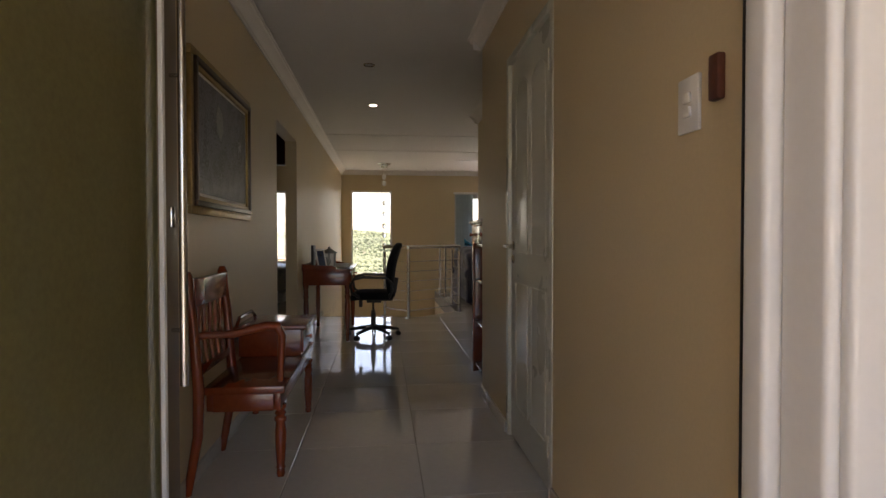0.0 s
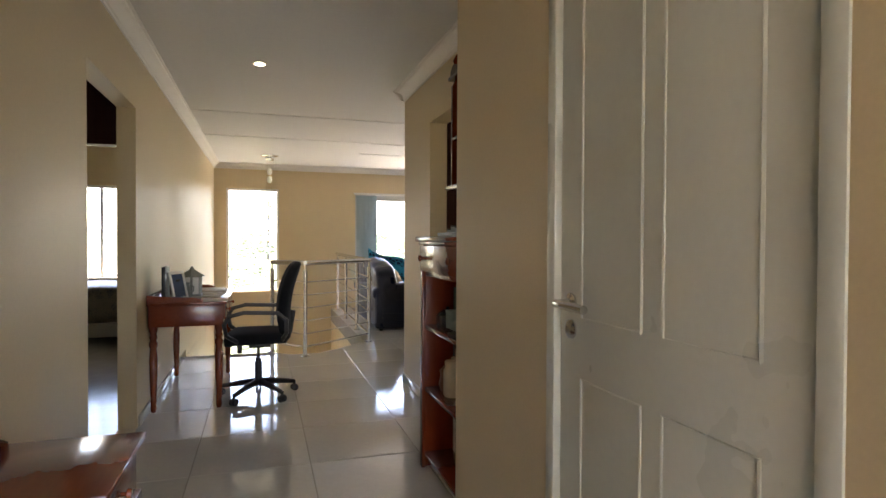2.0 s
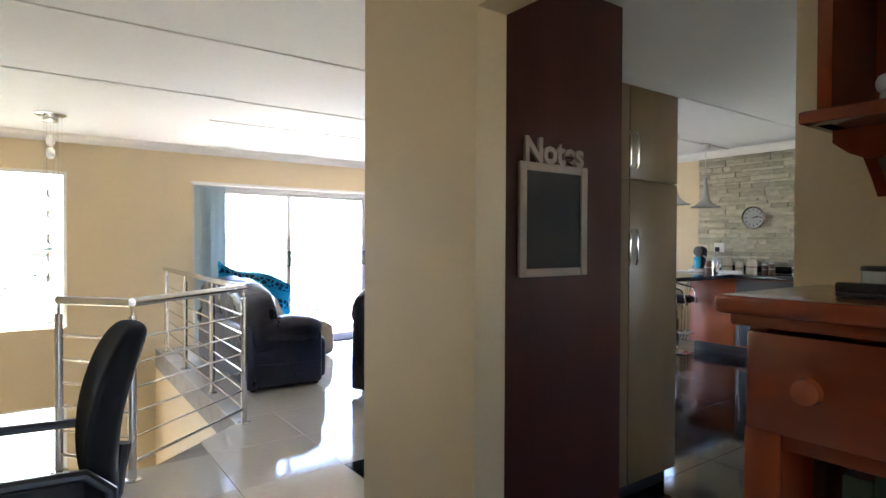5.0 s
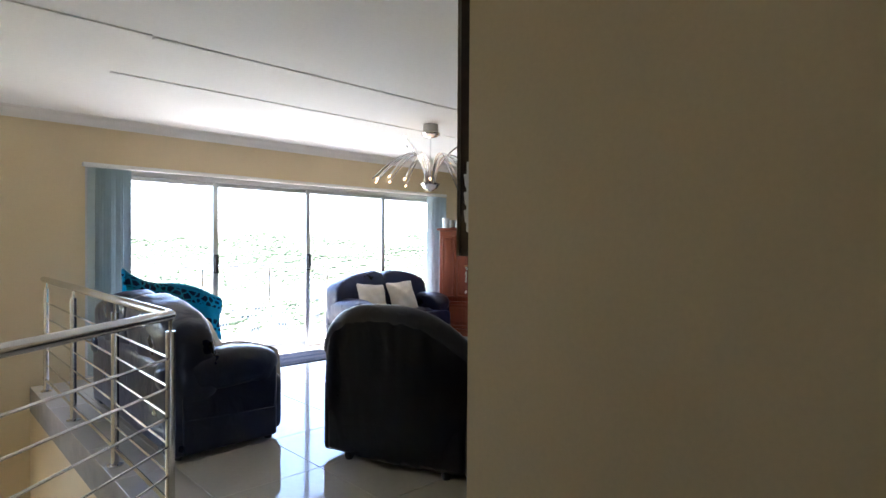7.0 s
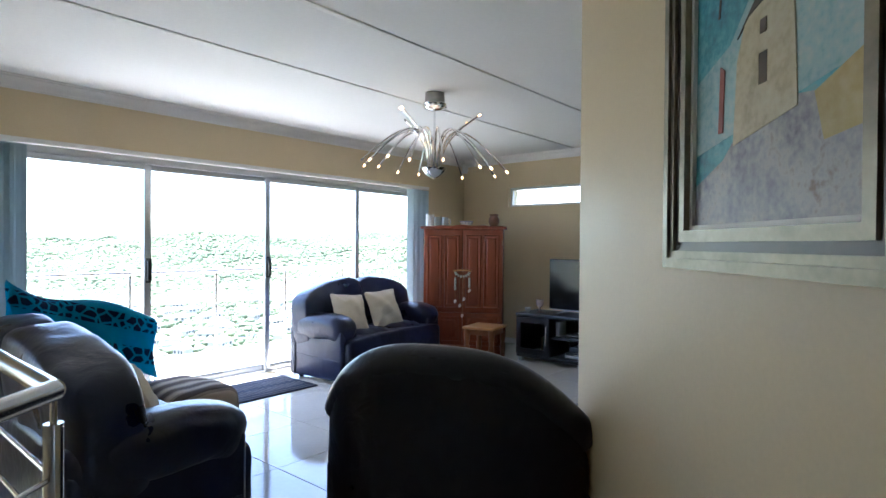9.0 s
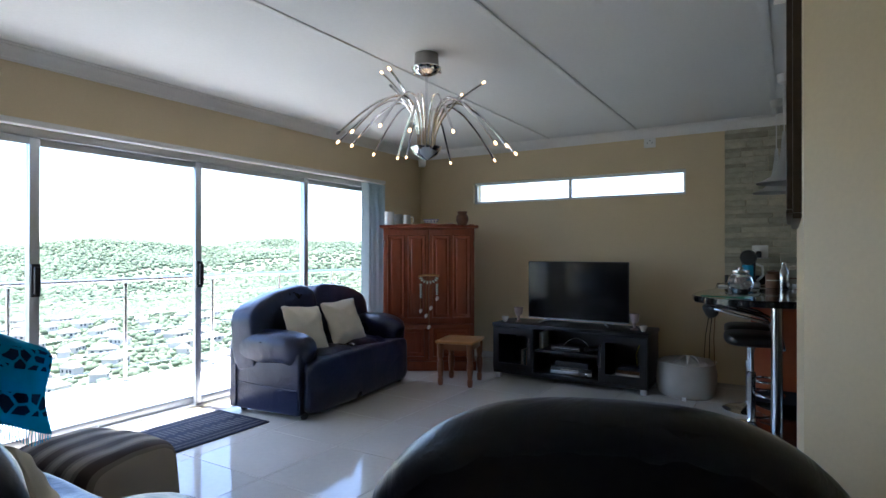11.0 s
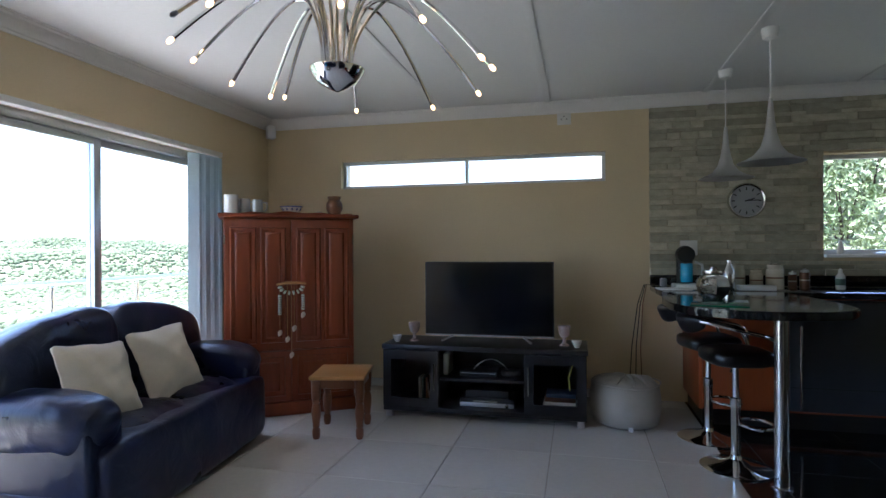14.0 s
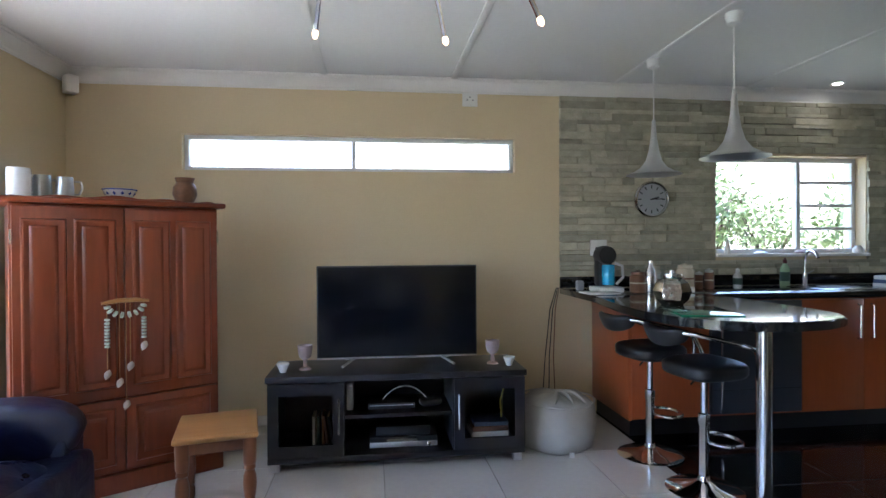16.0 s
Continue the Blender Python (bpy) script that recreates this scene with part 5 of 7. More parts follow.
part("label", boxes((-0.25, -0.03, 0.0, -0.246, 0.0, 0.03)), WHITEPLASTIC, pf, smooth=0)

# low wooden table with papers, near the armchair
ct = thing("side_table", pose(3.62, 7.19, 0, 0, 0, 0), "low red-brown wooden side table beside the armchair", "side table")
part("tabletop", boxes((-0.32, -0.24, 0.365, 0.32, 0.23, 0.39), bevel=0.006), REDWOOD, ct)
for x in (-0.29, 0.29):
    for y in (-0.17, 0.15):
        part("leg", lathe([(0.016, 0.0), (0.022, 0.03), (0.020, 0.2), (0.026, 0.365)], 12, at=(x, y, 0)), REDWOOD, ct)
single("magazine", boxes((-0.10, -0.15, 0, 0.10, 0.13, 0.012), bevel=0.002), PAPERS[5], pose(3.80, 7.08, 0.391, 0, 0, 14), "white magazine lying on the side table", "magazine")
single("purple_bag", crumple(cushion(0.16, 0.13, 0.11, 2.6, 8), 11, 0.02, 1), material("purple_cloth", (0.05, 0.045, 0.11), 0.7, vary=0.3), pose(3.62, 7.03, 0.442), "crumpled dark purple cloth bag on the table", "bag")

# ---- corridor things ----
TURNED = [(0.016, 0.0), (0.021, 0.02), (0.018, 0.05), (0.023, 0.06), (0.018, 0.075), (0.021, 0.10), (0.026, 0.20), (0.028, 0.30), (0.022, 0.36), (0.029, 0.375), (0.029, 0.39), (0.020, 0.405), (0.028, 0.42), (0.020, 0.44), (0.029, 0.46), (0.029, 0.48)]


def turned_leg(h, x, y, k=1.0):
    return lathe([(r * k, z * h / 0.48) for r, z in TURNED], 16, at=(x, y, 0))


# desk against the west wall
dk = thing("desk", pose(XW + 0.004, 5.08, 0), "red-stained pine writing desk with turned legs", "desk")
DW, DL, DH = 0.50, 1.18, 0.772
part("desktop", boxes((0.0, -0.02, DH - 0.022, DW + 0.02, DL + 0.02, DH), bevel=0.006), REDWOODH, dk)
part("apron", boxes((0.02, 0.0, 0.60, DW - 0.01, 0.02, DH - 0.022), (0.02, DL - 0.02, 0.60, DW - 0.01, DL, DH - 0.022), (DW - 0.03, 0.03, 0.62, DW - 0.008, DL - 0.03, DH - 0.022), (0.01, 0.03, 0.60, 0.03, DL - 0.03, DH - 0.022), bevel=0.003), REDWOODH, dk)
for k in range(2):
    y = 0.08 + k * 0.53
    d = part("drawer_front", boxes((DW - 0.010, y, 0.632, DW + 0.004, y + 0.49, DH - 0.032), bevel=0.003), REDWOODH, dk)
    part("knob", turn(lathe([(0.006, 0), (0.006, 0.012), (0.014, 0.018), (0.012, 0.028), (0.003, 0.030)], 14), pose(DW + 0.003, y + 0.245, 0.68, 0, 90, 0)), REDWOOD, d)
for x in (0.035, DW - 0.035):
    for y in (0.035, DL - 0.035):
        part("leg", turned_leg(0.60, x, y), REDWOOD, dk)
        part("leg_block", boxes((x - 0.03, y - 0.03, 0.60, x + 0.03, y + 0.03, DH - 0.022), bevel=0.003), REDWOOD, dk)
for y in (-0.012, DL - 0.004):
    bm = prism([(0.0, 0.0), (DW * 0.72, 0.0), (DW * 0.70, 0.02), (DW * 0.60, 0.035), (DW * 0.2, 0.045), (0.0, 0.055)], 0.0, 0.016)
    turn(bm, pose(0, y + 0.016, DH - 0.001, 90, 0, 0))
    part("end_gallery", bm, REDWOOD, dk)
part("back_gallery", boxes((0.0, 0.005, DH - 0.001, 0.014, DL - 0.005, DH + 0.05), bevel=0.004), REDWOOD, dk)


def on_desk(x, y, z=0.0, rz=0.0):
    return pose(XW + 0.004 + x, 5.08 + y, DH + z, 0, 0, rz)


def photo_frame(m, w, h, mat, label):
    root = thing("photo_frame", m, label, "photo frame", "photo frames on the desk")
    fr = boxes((-w / 2, 0, 0, w / 2, 0.014, 0.022), (-w / 2, 0, h - 0.022, w / 2, 0.014, h), (-w / 2, 0.001, 0.022, -w / 2 + 0.022, 0.013, h - 0.022), (w / 2 - 0.022, 0.001, 0.022, w / 2, 0.013, h - 0.022), bevel=0.003)
    part("frame", turn(fr, pose(0, 0, 0, -12, 0, 0)), mat, root)
    part("picture", turn(boxes((-w / 2 + 0.015, 0.006, 0.015, w / 2 - 0.015, 0.010, h - 0.015)), pose(0, 0, 0, -12, 0, 0)), PAPERS[7], root, smooth=0)
    part("strut", turn(boxes((-0.02, 0.012, 0.0, 0.02, 0.016, h * 0.7)), pose(0, 0.055, 0, 14, 0, 0)), BLACKPLASTIC, root)
    return root


single("magazine_file", boxes((0.0, 0.0, 0.0, 0.025, 0.20, 0.25), bevel=0.004), BLACKPLASTIC, on_desk(0.09, 0.02), "tall black folder standing on the desk", "folder")
photo_frame(on_desk(0.20, 0.20, 0, 62), 0.17, 0.215, WHITEPLASTIC, "silver photo frame leaning on the desk")
lan = thing("lantern", on_desk(0.24, 0.46), "grey tin house-shaped lantern on the desk", "lantern")
TINM = material("grey_zinc", (0.26, 0.27, 0.26), 0.5, metal=0.5, vary=0.25, scale=20, bump=0.1)
part("base", boxes((-0.075, -0.06, 0.0, 0.075, 0.06, 0.018), bevel=0.004), TINM, lan)
for x in (-0.06, 0.0, 0.06):
    for y in (-0.048, 0.048):
        part("post", boxes((x - 0.008, y - 0.006, 0.018, x + 0.008, y + 0.006, 0.155)), TINM, lan, smooth=0)
part("inner_box", boxes((-0.05, -0.04, 0.018, 0.05, 0.04, 0.15), bevel=0.003), CERAMICW, lan)
part("roof", lathe([(0.095, 0.155), (0.085, 0.165), (0.04, 0.195), (0.018, 0.21), (0.012, 0.225), (0.003, 0.235)], 4, close=True), TINM, lan, smooth=0)
part("handle", tube([(-0.09, 0, 0.13), (-0.105, 0, 0.165), (-0.085, 0, 0.19)], 0.004, 6), TINM, lan)
tp = thing("teapot", on_desk(0.20, 0.34), "small grey metal jug beside the lantern", "jug")
part("body", lathe([(0.04, 0), (0.045, 0.01), (0.042, 0.07), (0.034, 0.10), (0.038, 0.115), (0.032, 0.113), (0.0, 0.02)], 18, close=False), TINM, tp)
part("handle", tube([(0.04, 0, 0.095), (0.065, 0, 0.085), (0.062, 0, 0.05), (0.042, 0, 0.03)], 0.005, 6), TINM, tp)
MATT = painted("printed_placemat", [(0.10, 0.075, 0.05), (0.35, 0.28, 0.18), (0.52, 0.46, 0.34), (0.12, 0.12, 0.10)], 18)
for k in range(3):
    pm = thing("placemat", on_desk(0.30, 0.52 + 0.19 * k, 0.001 + 0.004 * k, 4 * k - 3), "printed fabric placemat lying on the desk", "placemat", "placemats on the desk")
    part("mat", boxes((-0.15, -0.20, 0.0, 0.17, 0.20, 0.004), bevel=0.001), MATT, pm)
    part("border", boxes((-0.15, -0.20, 0.0035, -0.135, 0.20, 0.006), (0.155, -0.20, 0.0035, 0.17, 0.20, 0.006), (-0.135, -0.20, 0.0035, 0.155, -0.185, 0.006), (-0.135, 0.185, 0.0035, 0.155, 0.20, 0.006)), CREAMCER, pm, smooth=0)
single("wooden_tray", boxes((-0.07, -0.12, 0, 0.07, 0.12, 0.035), bevel=0.010), REDWOOD, on_desk(0.10, 0.98), "small dark wooden box on the desk", "box")

# office chair, turned to the desk
oc = thing("office_chair", pose(-0.11, 5.34, 0, 0, 0, 0), "black fabric swivel office chair with armrests", "office chair")
for k in range(5):
    a = radians(18 + 72 * k)
    c, s = math.cos(a), math.sin(a)
    leg = part("base_leg", tube([(0.02 * c, 0.02 * s, 0.115), (0.15 * c, 0.15 * s, 0.10), (0.29 * c, 0.29 * s, 0.075)], 0.022, 8, taper=[1.2, 1.0, 0.7]), BLACKPLASTIC, oc)
    for o in (-0.014, 0.014):
        part("castor", turn(lathe([(0.004, -0.009), (0.026, -0.009), (0.028, 0), (0.026, 0.009), (0.004, 0.009)], 16), Matrix.Translation((0.29 * c - o * s, 0.29 * s + o * c, 0.028)) @ pose(0, 0, 0, 0, 0, math.degrees(a)) @ pose(0, 0, 0, 90, 0, 0)), BLACKPLASTIC, leg)
    part("castor_stem", tube([(0.29 * c, 0.29 * s, 0.03), (0.29 * c, 0.29 * s, 0.08)], 0.009, 8), BLACKPLASTIC, leg)
part("gas_lift", lathe([(0.028, 0.09), (0.028, 0.27), (0.022, 0.275), (0.022, 0.30), (0.012, 0.305), (0.012, 0.40)], 16), BLACKPLASTIC, oc)
part("mechanism", boxes((-0.07, -0.09, 0.39, 0.09, 0.09, 0.43), bevel=0.01), BLACKPLASTIC, oc)
part("tilt_lever", boxes((-0.16, 0.03, 0.33, -0.12, 0.06, 0.42), bevel=0.01), BLACKPLASTIC, oc)
seat = cushion(0.48, 0.48, 0.10, 4.0, 8)
for v in seat.verts:
    if v.co.x < -0.15:
        v.co.z -= 0.35 * (-v.co.x - 0.15)
turn(seat, Matrix.Translation((-0.01, 0, 0.475)))
part("seat", seat, BLACKCLOTH, oc)
bk = cushion(0.46, 0.09, 0.60, 4.5, 10)
for v in bk.verts:
    v.co.x *= 1.0 - 0.14 * max(0, v.co.z / 0.3)
    v.co.y += 0.05 * (v.co.z / 0.3) ** 2 - 0.10 * (v.co.x / 0.23) ** 2 * 0.3
turn(bk, pose(0.205, 0, 0.755, 0, 0, 0) @ pose(0, 0, 0, 0, 8, 0) @ pose(0, 0, 0, 0, 0, -90))
part("backrest", bk, BLACKCLOTH, oc)
part("back_bracket", tube([(0.05, 0, 0.42), (0.20, 0, 0.42), (0.235, 0, 0.50), (0.26, 0, 0.66)], 0.022, 8), BLACKPLASTIC, oc)
for s in (-1, 1):
    y = s * 0.27
    part("armrest", tube([(0.17, s * 0.20, 0.46), (0.20, y, 0.52), (0.20, y, 0.62), (0.14, y, 0.675), (-0.10, y, 0.685), (-0.20, y, 0.66), (-0.235, y, 0.60), (-0.22, y, 0.52), (-0.14, s * 0.22, 0.46)], 0.016, 8), BLACKPLASTIC, oc)

# telephone bench
bn = thing("telephone_bench", pose(XW + 0.03, 1.58, 0), "red-stained wooden telephone bench with spindle back", "bench")
part("seat", boxes((0.03, 0.03, 0.405, 0.38, 1.11, 0.44), bevel=0.006), REDWOODH, bn)
part("seat_rail", boxes((0.33, 0.04, 0.33, 0.36, 1.10, 0.406), (0.04, 0.04, 0.33, 0.07, 1.10, 0.406), (0.07, 0.03, 0.33, 0.33, 0.06, 0.406), (0.07, 1.08, 0.33, 0.33, 1.105, 0.406), bevel=0.003), REDWOODH, bn)
for y in (0.12, 1.09):
    part("leg", turned_leg(0.335, 0.345, y, 0.95), REDWOOD, bn)
for y in (-0.045, 0.48):
    part("back_post", tube([(-0.015, y, 0.0), (0.03, y, 0.25), (0.035, y, 0.45), (0.015, y, 0.73), (-0.003, y, 0.87), (-0.008, y, 0.925), (-0.008, y, 0.955)], 0.022, 10, taper=[0.8, 1, 1.1, 1, 1.05, 1.2, 0.6]), REDWOOD, bn)
part("leg", tube([(0.02, 1.09, 0.0), (0.04, 1.09, 0.34)], 0.020, 10), REDWOOD, bn)
part("top_rail", boxes((-0.008, -0.025, 0.80, 0.020, 0.46, 0.925), bevel=0.008, seg=3), REDWOODH, bn)
part("lower_rail", boxes((0.012, -0.025, 0.50, 0.034, 0.46, 0.54), bevel=0.004), REDWOODH, bn)
for k in range(5):
    y = 0.04 + 0.088 * k
    part("spindle", tube([(0.022, y, 0.53), (0.010, y, 0.62), (0.004, y, 0.66), (0.006, y, 0.73), (0.006, y, 0.81)], 0.009, 8, taper=[0.8, 1.2, 0.8, 1.2, 0.8]), REDWOOD, bn)
part("arm", tube([(0.02, -0.03, 0.68), (0.16, 0.03, 0.675), (0.29, 0.10, 0.70), (0.335, 0.11, 0.695), (0.355, 0.115, 0.65), (0.35, 0.115, 0.54), (0.345, 0.115, 0.43)], 0.019, 10, taper=[0.9, 1.0, 1.15, 1.15, 1.0, 0.85, 0.85]), REDWOOD, bn)
cb = part("cabinet_box", boxes((0.02, 0.68, 0.44, 0.36, 1.10, 0.59), bevel=0.004), REDWOODH, bn)
part("box_top", boxes((0.0, 0.655, 0.59, 0.39, 1.13, 0.612), bevel=0.006), REDWOODH, bn)
dr = part("drawer_front", boxes((0.358, 0.70, 0.452, 0.370, 1.08, 0.578), bevel=0.003), REDWOODH, cb)
part("knob", turn(lathe([(0.006, 0), (0.006, 0.010), (0.014, 0.016), (0.012, 0.026), (0.003, 0.028)], 14), pose(0.369, 0.89, 0.515, 0, 90, 0)), REDWOOD, dr)
part("back_gallery", tube([(0.015, 0.67, 0.612), (0.012, 0.74, 0.65), (0.012, 1.04, 0.65), (0.015, 1.12, 0.612)], 0.010, 8), REDWOOD, bn)

# ---- bookcase and shelf in the recess ----
BX0, BX1, BY0, BY1 = 0.735, 1.075, 2.975, 3.665
bc = thing("bookcase", Matrix(), "red-stained open bookcase with one wide drawer", "bookcase")
for y in (BY0, BY1 - 0.025):
    part("side", boxes((BX0 + 0.01, y, 0.0, BX1, y + 0.025, 1.20), bevel=0.003), REDWOOD, bc)
part("back_panel", boxes((BX1 - 0.012, BY0 + 0.025, 0.06, BX1 - 0.002, BY1 - 0.025, 1.19)), REDWOOD, bc, smooth=0)
part("top", boxes((BX0 - 0.025, BY0 - 0.008, 1.212, BX1, BY1 + 0.035, 1.238), bevel=0.008, seg=3), REDWOODH, bc)
part("top_moulding", boxes((BX0 - 0.010, BY0, 1.195, BX1, BY1 + 0.018, 1.213), bevel=0.005), REDWOODH, bc)
dw = part("drawer_front", boxes((BX0 - 0.008, BY0 + 0.005, 1.055, BX0 + 0.02, BY1 - 0.005, 1.19), bevel=0.004), REDWOODH, bc)
for y in (BY0 + 0.14, BY1 - 0.09):
    part("knob", turn(lathe([(0.007, 0), (0.007, 0.012), (0.018, 0.020), (0.016, 0.030), (0.004, 0.034)], 16), pose(BX0 - 0.007, y, 1.125, 0, -90, 0)), REDWOOD, dw)
SHELVES = (0.06, 0.41, 0.745)
for z in SHELVES:
    part("shelf", boxes((BX0 + 0.012, BY0 + 0.025, z, BX1 - 0.012, BY1 - 0.025, z + 0.022), bevel=0.004), REDWOODH, bc)
part("rail", boxes((BX0 + 0.012, BY0 + 0.025, 1.03, BX1 - 0.012, BY1 - 0.025, 1.052), bevel=0.003), REDWOODH, bc)
for y in (BY0, BY1 - 0.045):
    part("face_strip", boxes((BX0 - 0.002, y, 0.0, BX0 + 0.016, y + 0.045, 1.055), bevel=0.004), REDWOOD, bc)
q = random.Random(3)
for z in SHELVES:
    y = BY0 + 0.035
    while y < BY1 - 0.07:
        t, h = q.uniform(0.016, 0.042), q.uniform(0.17, 0.235)
        book(0.90, 1.055, y + t / 2, t - 0.001, z + 0.023, h, 0, PAPERS[q.randrange(8)], label="hardback book standing in the bookcase", group="books in the bookcase")
        y += t + 0.001
MINT = material("pale_mint_glaze", (0.34, 0.42, 0.34), 0.3, vary=0.1, coat=0.2)
boot = thing("boot_planter", pose(0.83, 3.40, SHELVES[2] + 0.022, 0, 0, -50) @ Matrix.Scale(0.78, 4), "pale mint ceramic boot-shaped pot on the shelf", "pot")
part("shaft", lathe([(0.045, 0.02), (0.046, 0.06), (0.044, 0.10), (0.050, 0.13), (0.044, 0.13), (0.038, 0.10), (0.0, 0.05)], 22, close=False), MINT, boot)
toe = cushion(0.15, 0.09, 0.075, 2.6, 8)
turn(toe, Matrix.Translation((0.045, 0, 0.038)))
part("toe", toe, MINT, boot)
jr = thing("jar", pose(0.84, 3.42, SHELVES[1] + 0.022), "tall pale stoneware jar on the shelf", "jar")
part("body", lathe([(0.045, 0), (0.052, 0.01), (0.052, 0.13), (0.042, 0.15), (0.046, 0.17), (0.040, 0.17), (0.0, 0.02)], 22, close=False), CREAMCER, jr)
part("lid", lathe([(0.044, 0.168), (0.044, 0.178), (0.012, 0.184), (0.014, 0.196), (0.004, 0.20)], 20), CREAMCER, jr)
gb = thing("trinket_box", pose(0.85, 3.55, SHELVES[2] + 0.022), "dark glass trinket box on the shelf", "box")
part("body", boxes((-0.05, -0.05, 0.0, 0.05, 0.05, 0.06), bevel=0.006), SMOKED, gb)
part("lid", lathe([(0.055, 0.06), (0.052, 0.07), (0.03, 0.085), (0.008, 0.09), (0.008, 0.10), (0.002, 0.105)], 16), SMOKED, gb)
single("pottery_owl", lathe([(0.04, 0), (0.05, 0.03), (0.04, 0.07), (0.045, 0.10), (0.02, 0.13), (0.003, 0.132)], 14), CLAY, pose(0.85, 3.54, SHELVES[1] + 0.022), "round brown stoneware pot on the shelf", "pot")

# hutch shelf hung above
hs = thing("wall_shelf", Matrix(), "red-stained hanging wall shelf with scalloped lower rail", "wall shelf")
HX0, HX1, HY0, HY1, HZ0, HZ1 = 0.895, 1.088, 2.975, 3.64, 1.49, 2.10
for y in (HY0, HY1 - 0.02):
    bm = prism([(0.0, 0.0), (0.193, 0.0), (0.193, HZ1 - HZ0 + 0.0), (0.03, HZ1 - HZ0), (0.0, HZ1 - HZ0 - 0.05)], 0.0, 0.02)
    turn(bm, Matrix(((1, 0, 0, HX0), (0, 0, 1, y), (0, 1, 0, HZ0), (0, 0, 0, 1))))
    part("side", bm, REDWOOD, hs, smooth=0)
part("back_panel", boxes((HX1 - 0.012, HY0 + 0.02, HZ0, HX1 - 0.002, HY1 - 0.02, HZ1)), REDWOOD, hs, smooth=0)
for z, e in ((HZ0, 0.03), (1.755, 0.0), (HZ1 - 0.02, 0.015)):
    part("shelf", boxes((HX0 - e, HY0 + 0.02 - (e > 0) * 0.02, z, HX1 - 0.012, HY1 - 0.02 + (e > 0) * 0.035, z + 0.02), bevel=0.005), REDWOODH, hs)
part("divider", boxes((HX0 + 0.01, 3.30, HZ0 + 0.02, HX1 - 0.012, 3.318, 1.755), bevel=0.002), REDWOOD, hs)
part("top_scallop", prism([(HY0, 0.0), (HY1, 0.0), (HY1, 0.03)] + [(HY1 - (HY1 - HY0) * k / 24, 0.035 + 0.02 * abs(math.sin(k * math.pi / 4)) + 0.05 * math.exp(-((k - 12) / 4) ** 2)) for k in range(1, 24)] + [(HY0, 0.03)], 0.0, 0.018), REDWOODH, hs).matrix_local = Matrix(((0, 0, 1, HX0 - 0.005), (1, 0, 0, 0), (0, 1, 0, HZ1), (0, 0, 0, 1)))
part("finial", lathe([(0.02, 0), (0.026, 0.012), (0.016, 0.03), (0.024, 0.05), (0.012, 0.075), (0.003, 0.085)], 14, at=(HX0 + 0.02, HY1 - 0.04, HZ1 + 0.03)), REDWOOD, hs)
low = [(HY0, 0.0), (HY1, 0.0), (HY1, -0.02)] + [(HY1 - (HY1 - HY0) * k / 30, -0.022 - 0.028 * abs(math.sin(k * math.pi / 5))) for k in range(1, 30)] + [(HY0, -0.02)]
part("lower_scallop", prism(low, 0.0, 0.016), REDWOODH, hs).matrix_local = Matrix(((0, 0, 1, HX0 + 0.06), (1, 0, 0, 0), (0, 1, 0, HZ0), (0, 0, 0, 1)))
br2 = prism([(0, 0), (0.13, 0), (0.13, -0.10), (0.10, -0.07), (0.05, -0.03)], 0.0, 0.018)
for y in (HY0 + 0.02, HY1 - 0.04):
    b = br2.copy()
    part("bracket", turn(b, Matrix(((1, 0, 0, HX1 - 0.135), (0, 0, 1, y), (0, 1, 0, HZ0), (0, 0, 0, 1)))), REDWOOD, hs, smooth=0)
br2.free()
for y, z, mt in ((3.55, 1.776, CREAMCER), (3.43, 1.776, MINT), (3.28, 1.776, MINT), (3.12, 1.776, CREAMCER), (3.55, 1.511, CERAMICW), (3.46, 1.511, CREAMCER), (3.38, 1.511, PINE)):
    f = thing("ornament", pose(0.94, y, z, 0, 0, 60), "small glazed pottery animal on the shelf", "ornament", "ornaments on the wall shelf")
    part("body", turn(cushion(0.06, 0.03, 0.032, 2.3, 5), Matrix.Translation((0, 0, 0.016))), mt, f)
    part("head", turn(cushion(0.026, 0.022, 0.03, 2.2, 4), Matrix.Translation((0.024, 0, 0.038))), mt, f)
single("folded_cloth", crumple(cushion(0.14, 0.26, 0.06, 3, 8), 12, 0.014, 6), BLACKCLOTH, pose(0.985, 3.13, 1.538), "crumpled black cloth lying on the shelf", "cloth")

# things on the bookcase top
POTGLASS = material("frosted_pot_glass", (0.42, 0.45, 0.45), 0.2, vary=0.15, coat=0.4)
tray = thing("spice_tray", pose(0.90, 3.28, 1.239), "dark tray of small glass pots on the bookcase", "tray")
part("tray", boxes((-0.10, -0.27, 0.0, 0.10, 0.30, 0.006), (-0.10, -0.27, 0.006, -0.092, 0.30, 0.02), (0.092, -0.27, 0.006, 0.10, 0.30, 0.02), bevel=0.003), BLACKWOOD, tray)
for k in range(16):
    y = 0.27 - (k // 2) * 0.064 - 0.02 * (k % 2)
    gj = thing("glass_pot", pose(0.865 + 0.065 * (k % 2), 3.28 + y, 1.246), "small glass pot with a dark lid", "pot", "glass pots on the tray")
    part("glass", lathe([(0.018, 0), (0.020, 0.004), (0.020, 0.027 + 0.008 * (k % 3)), (0.017, 0.027 + 0.008 * (k % 3))], 18), POTGLASS, gj)
    part("lid", lathe([(0.021, 0.027 + 0.008 * (k % 3)), (0.021, 0.032 + 0.008 * (k % 3)), (0.018, 0.034 + 0.008 * (k % 3))], 18), BLACKPLASTIC, gj)
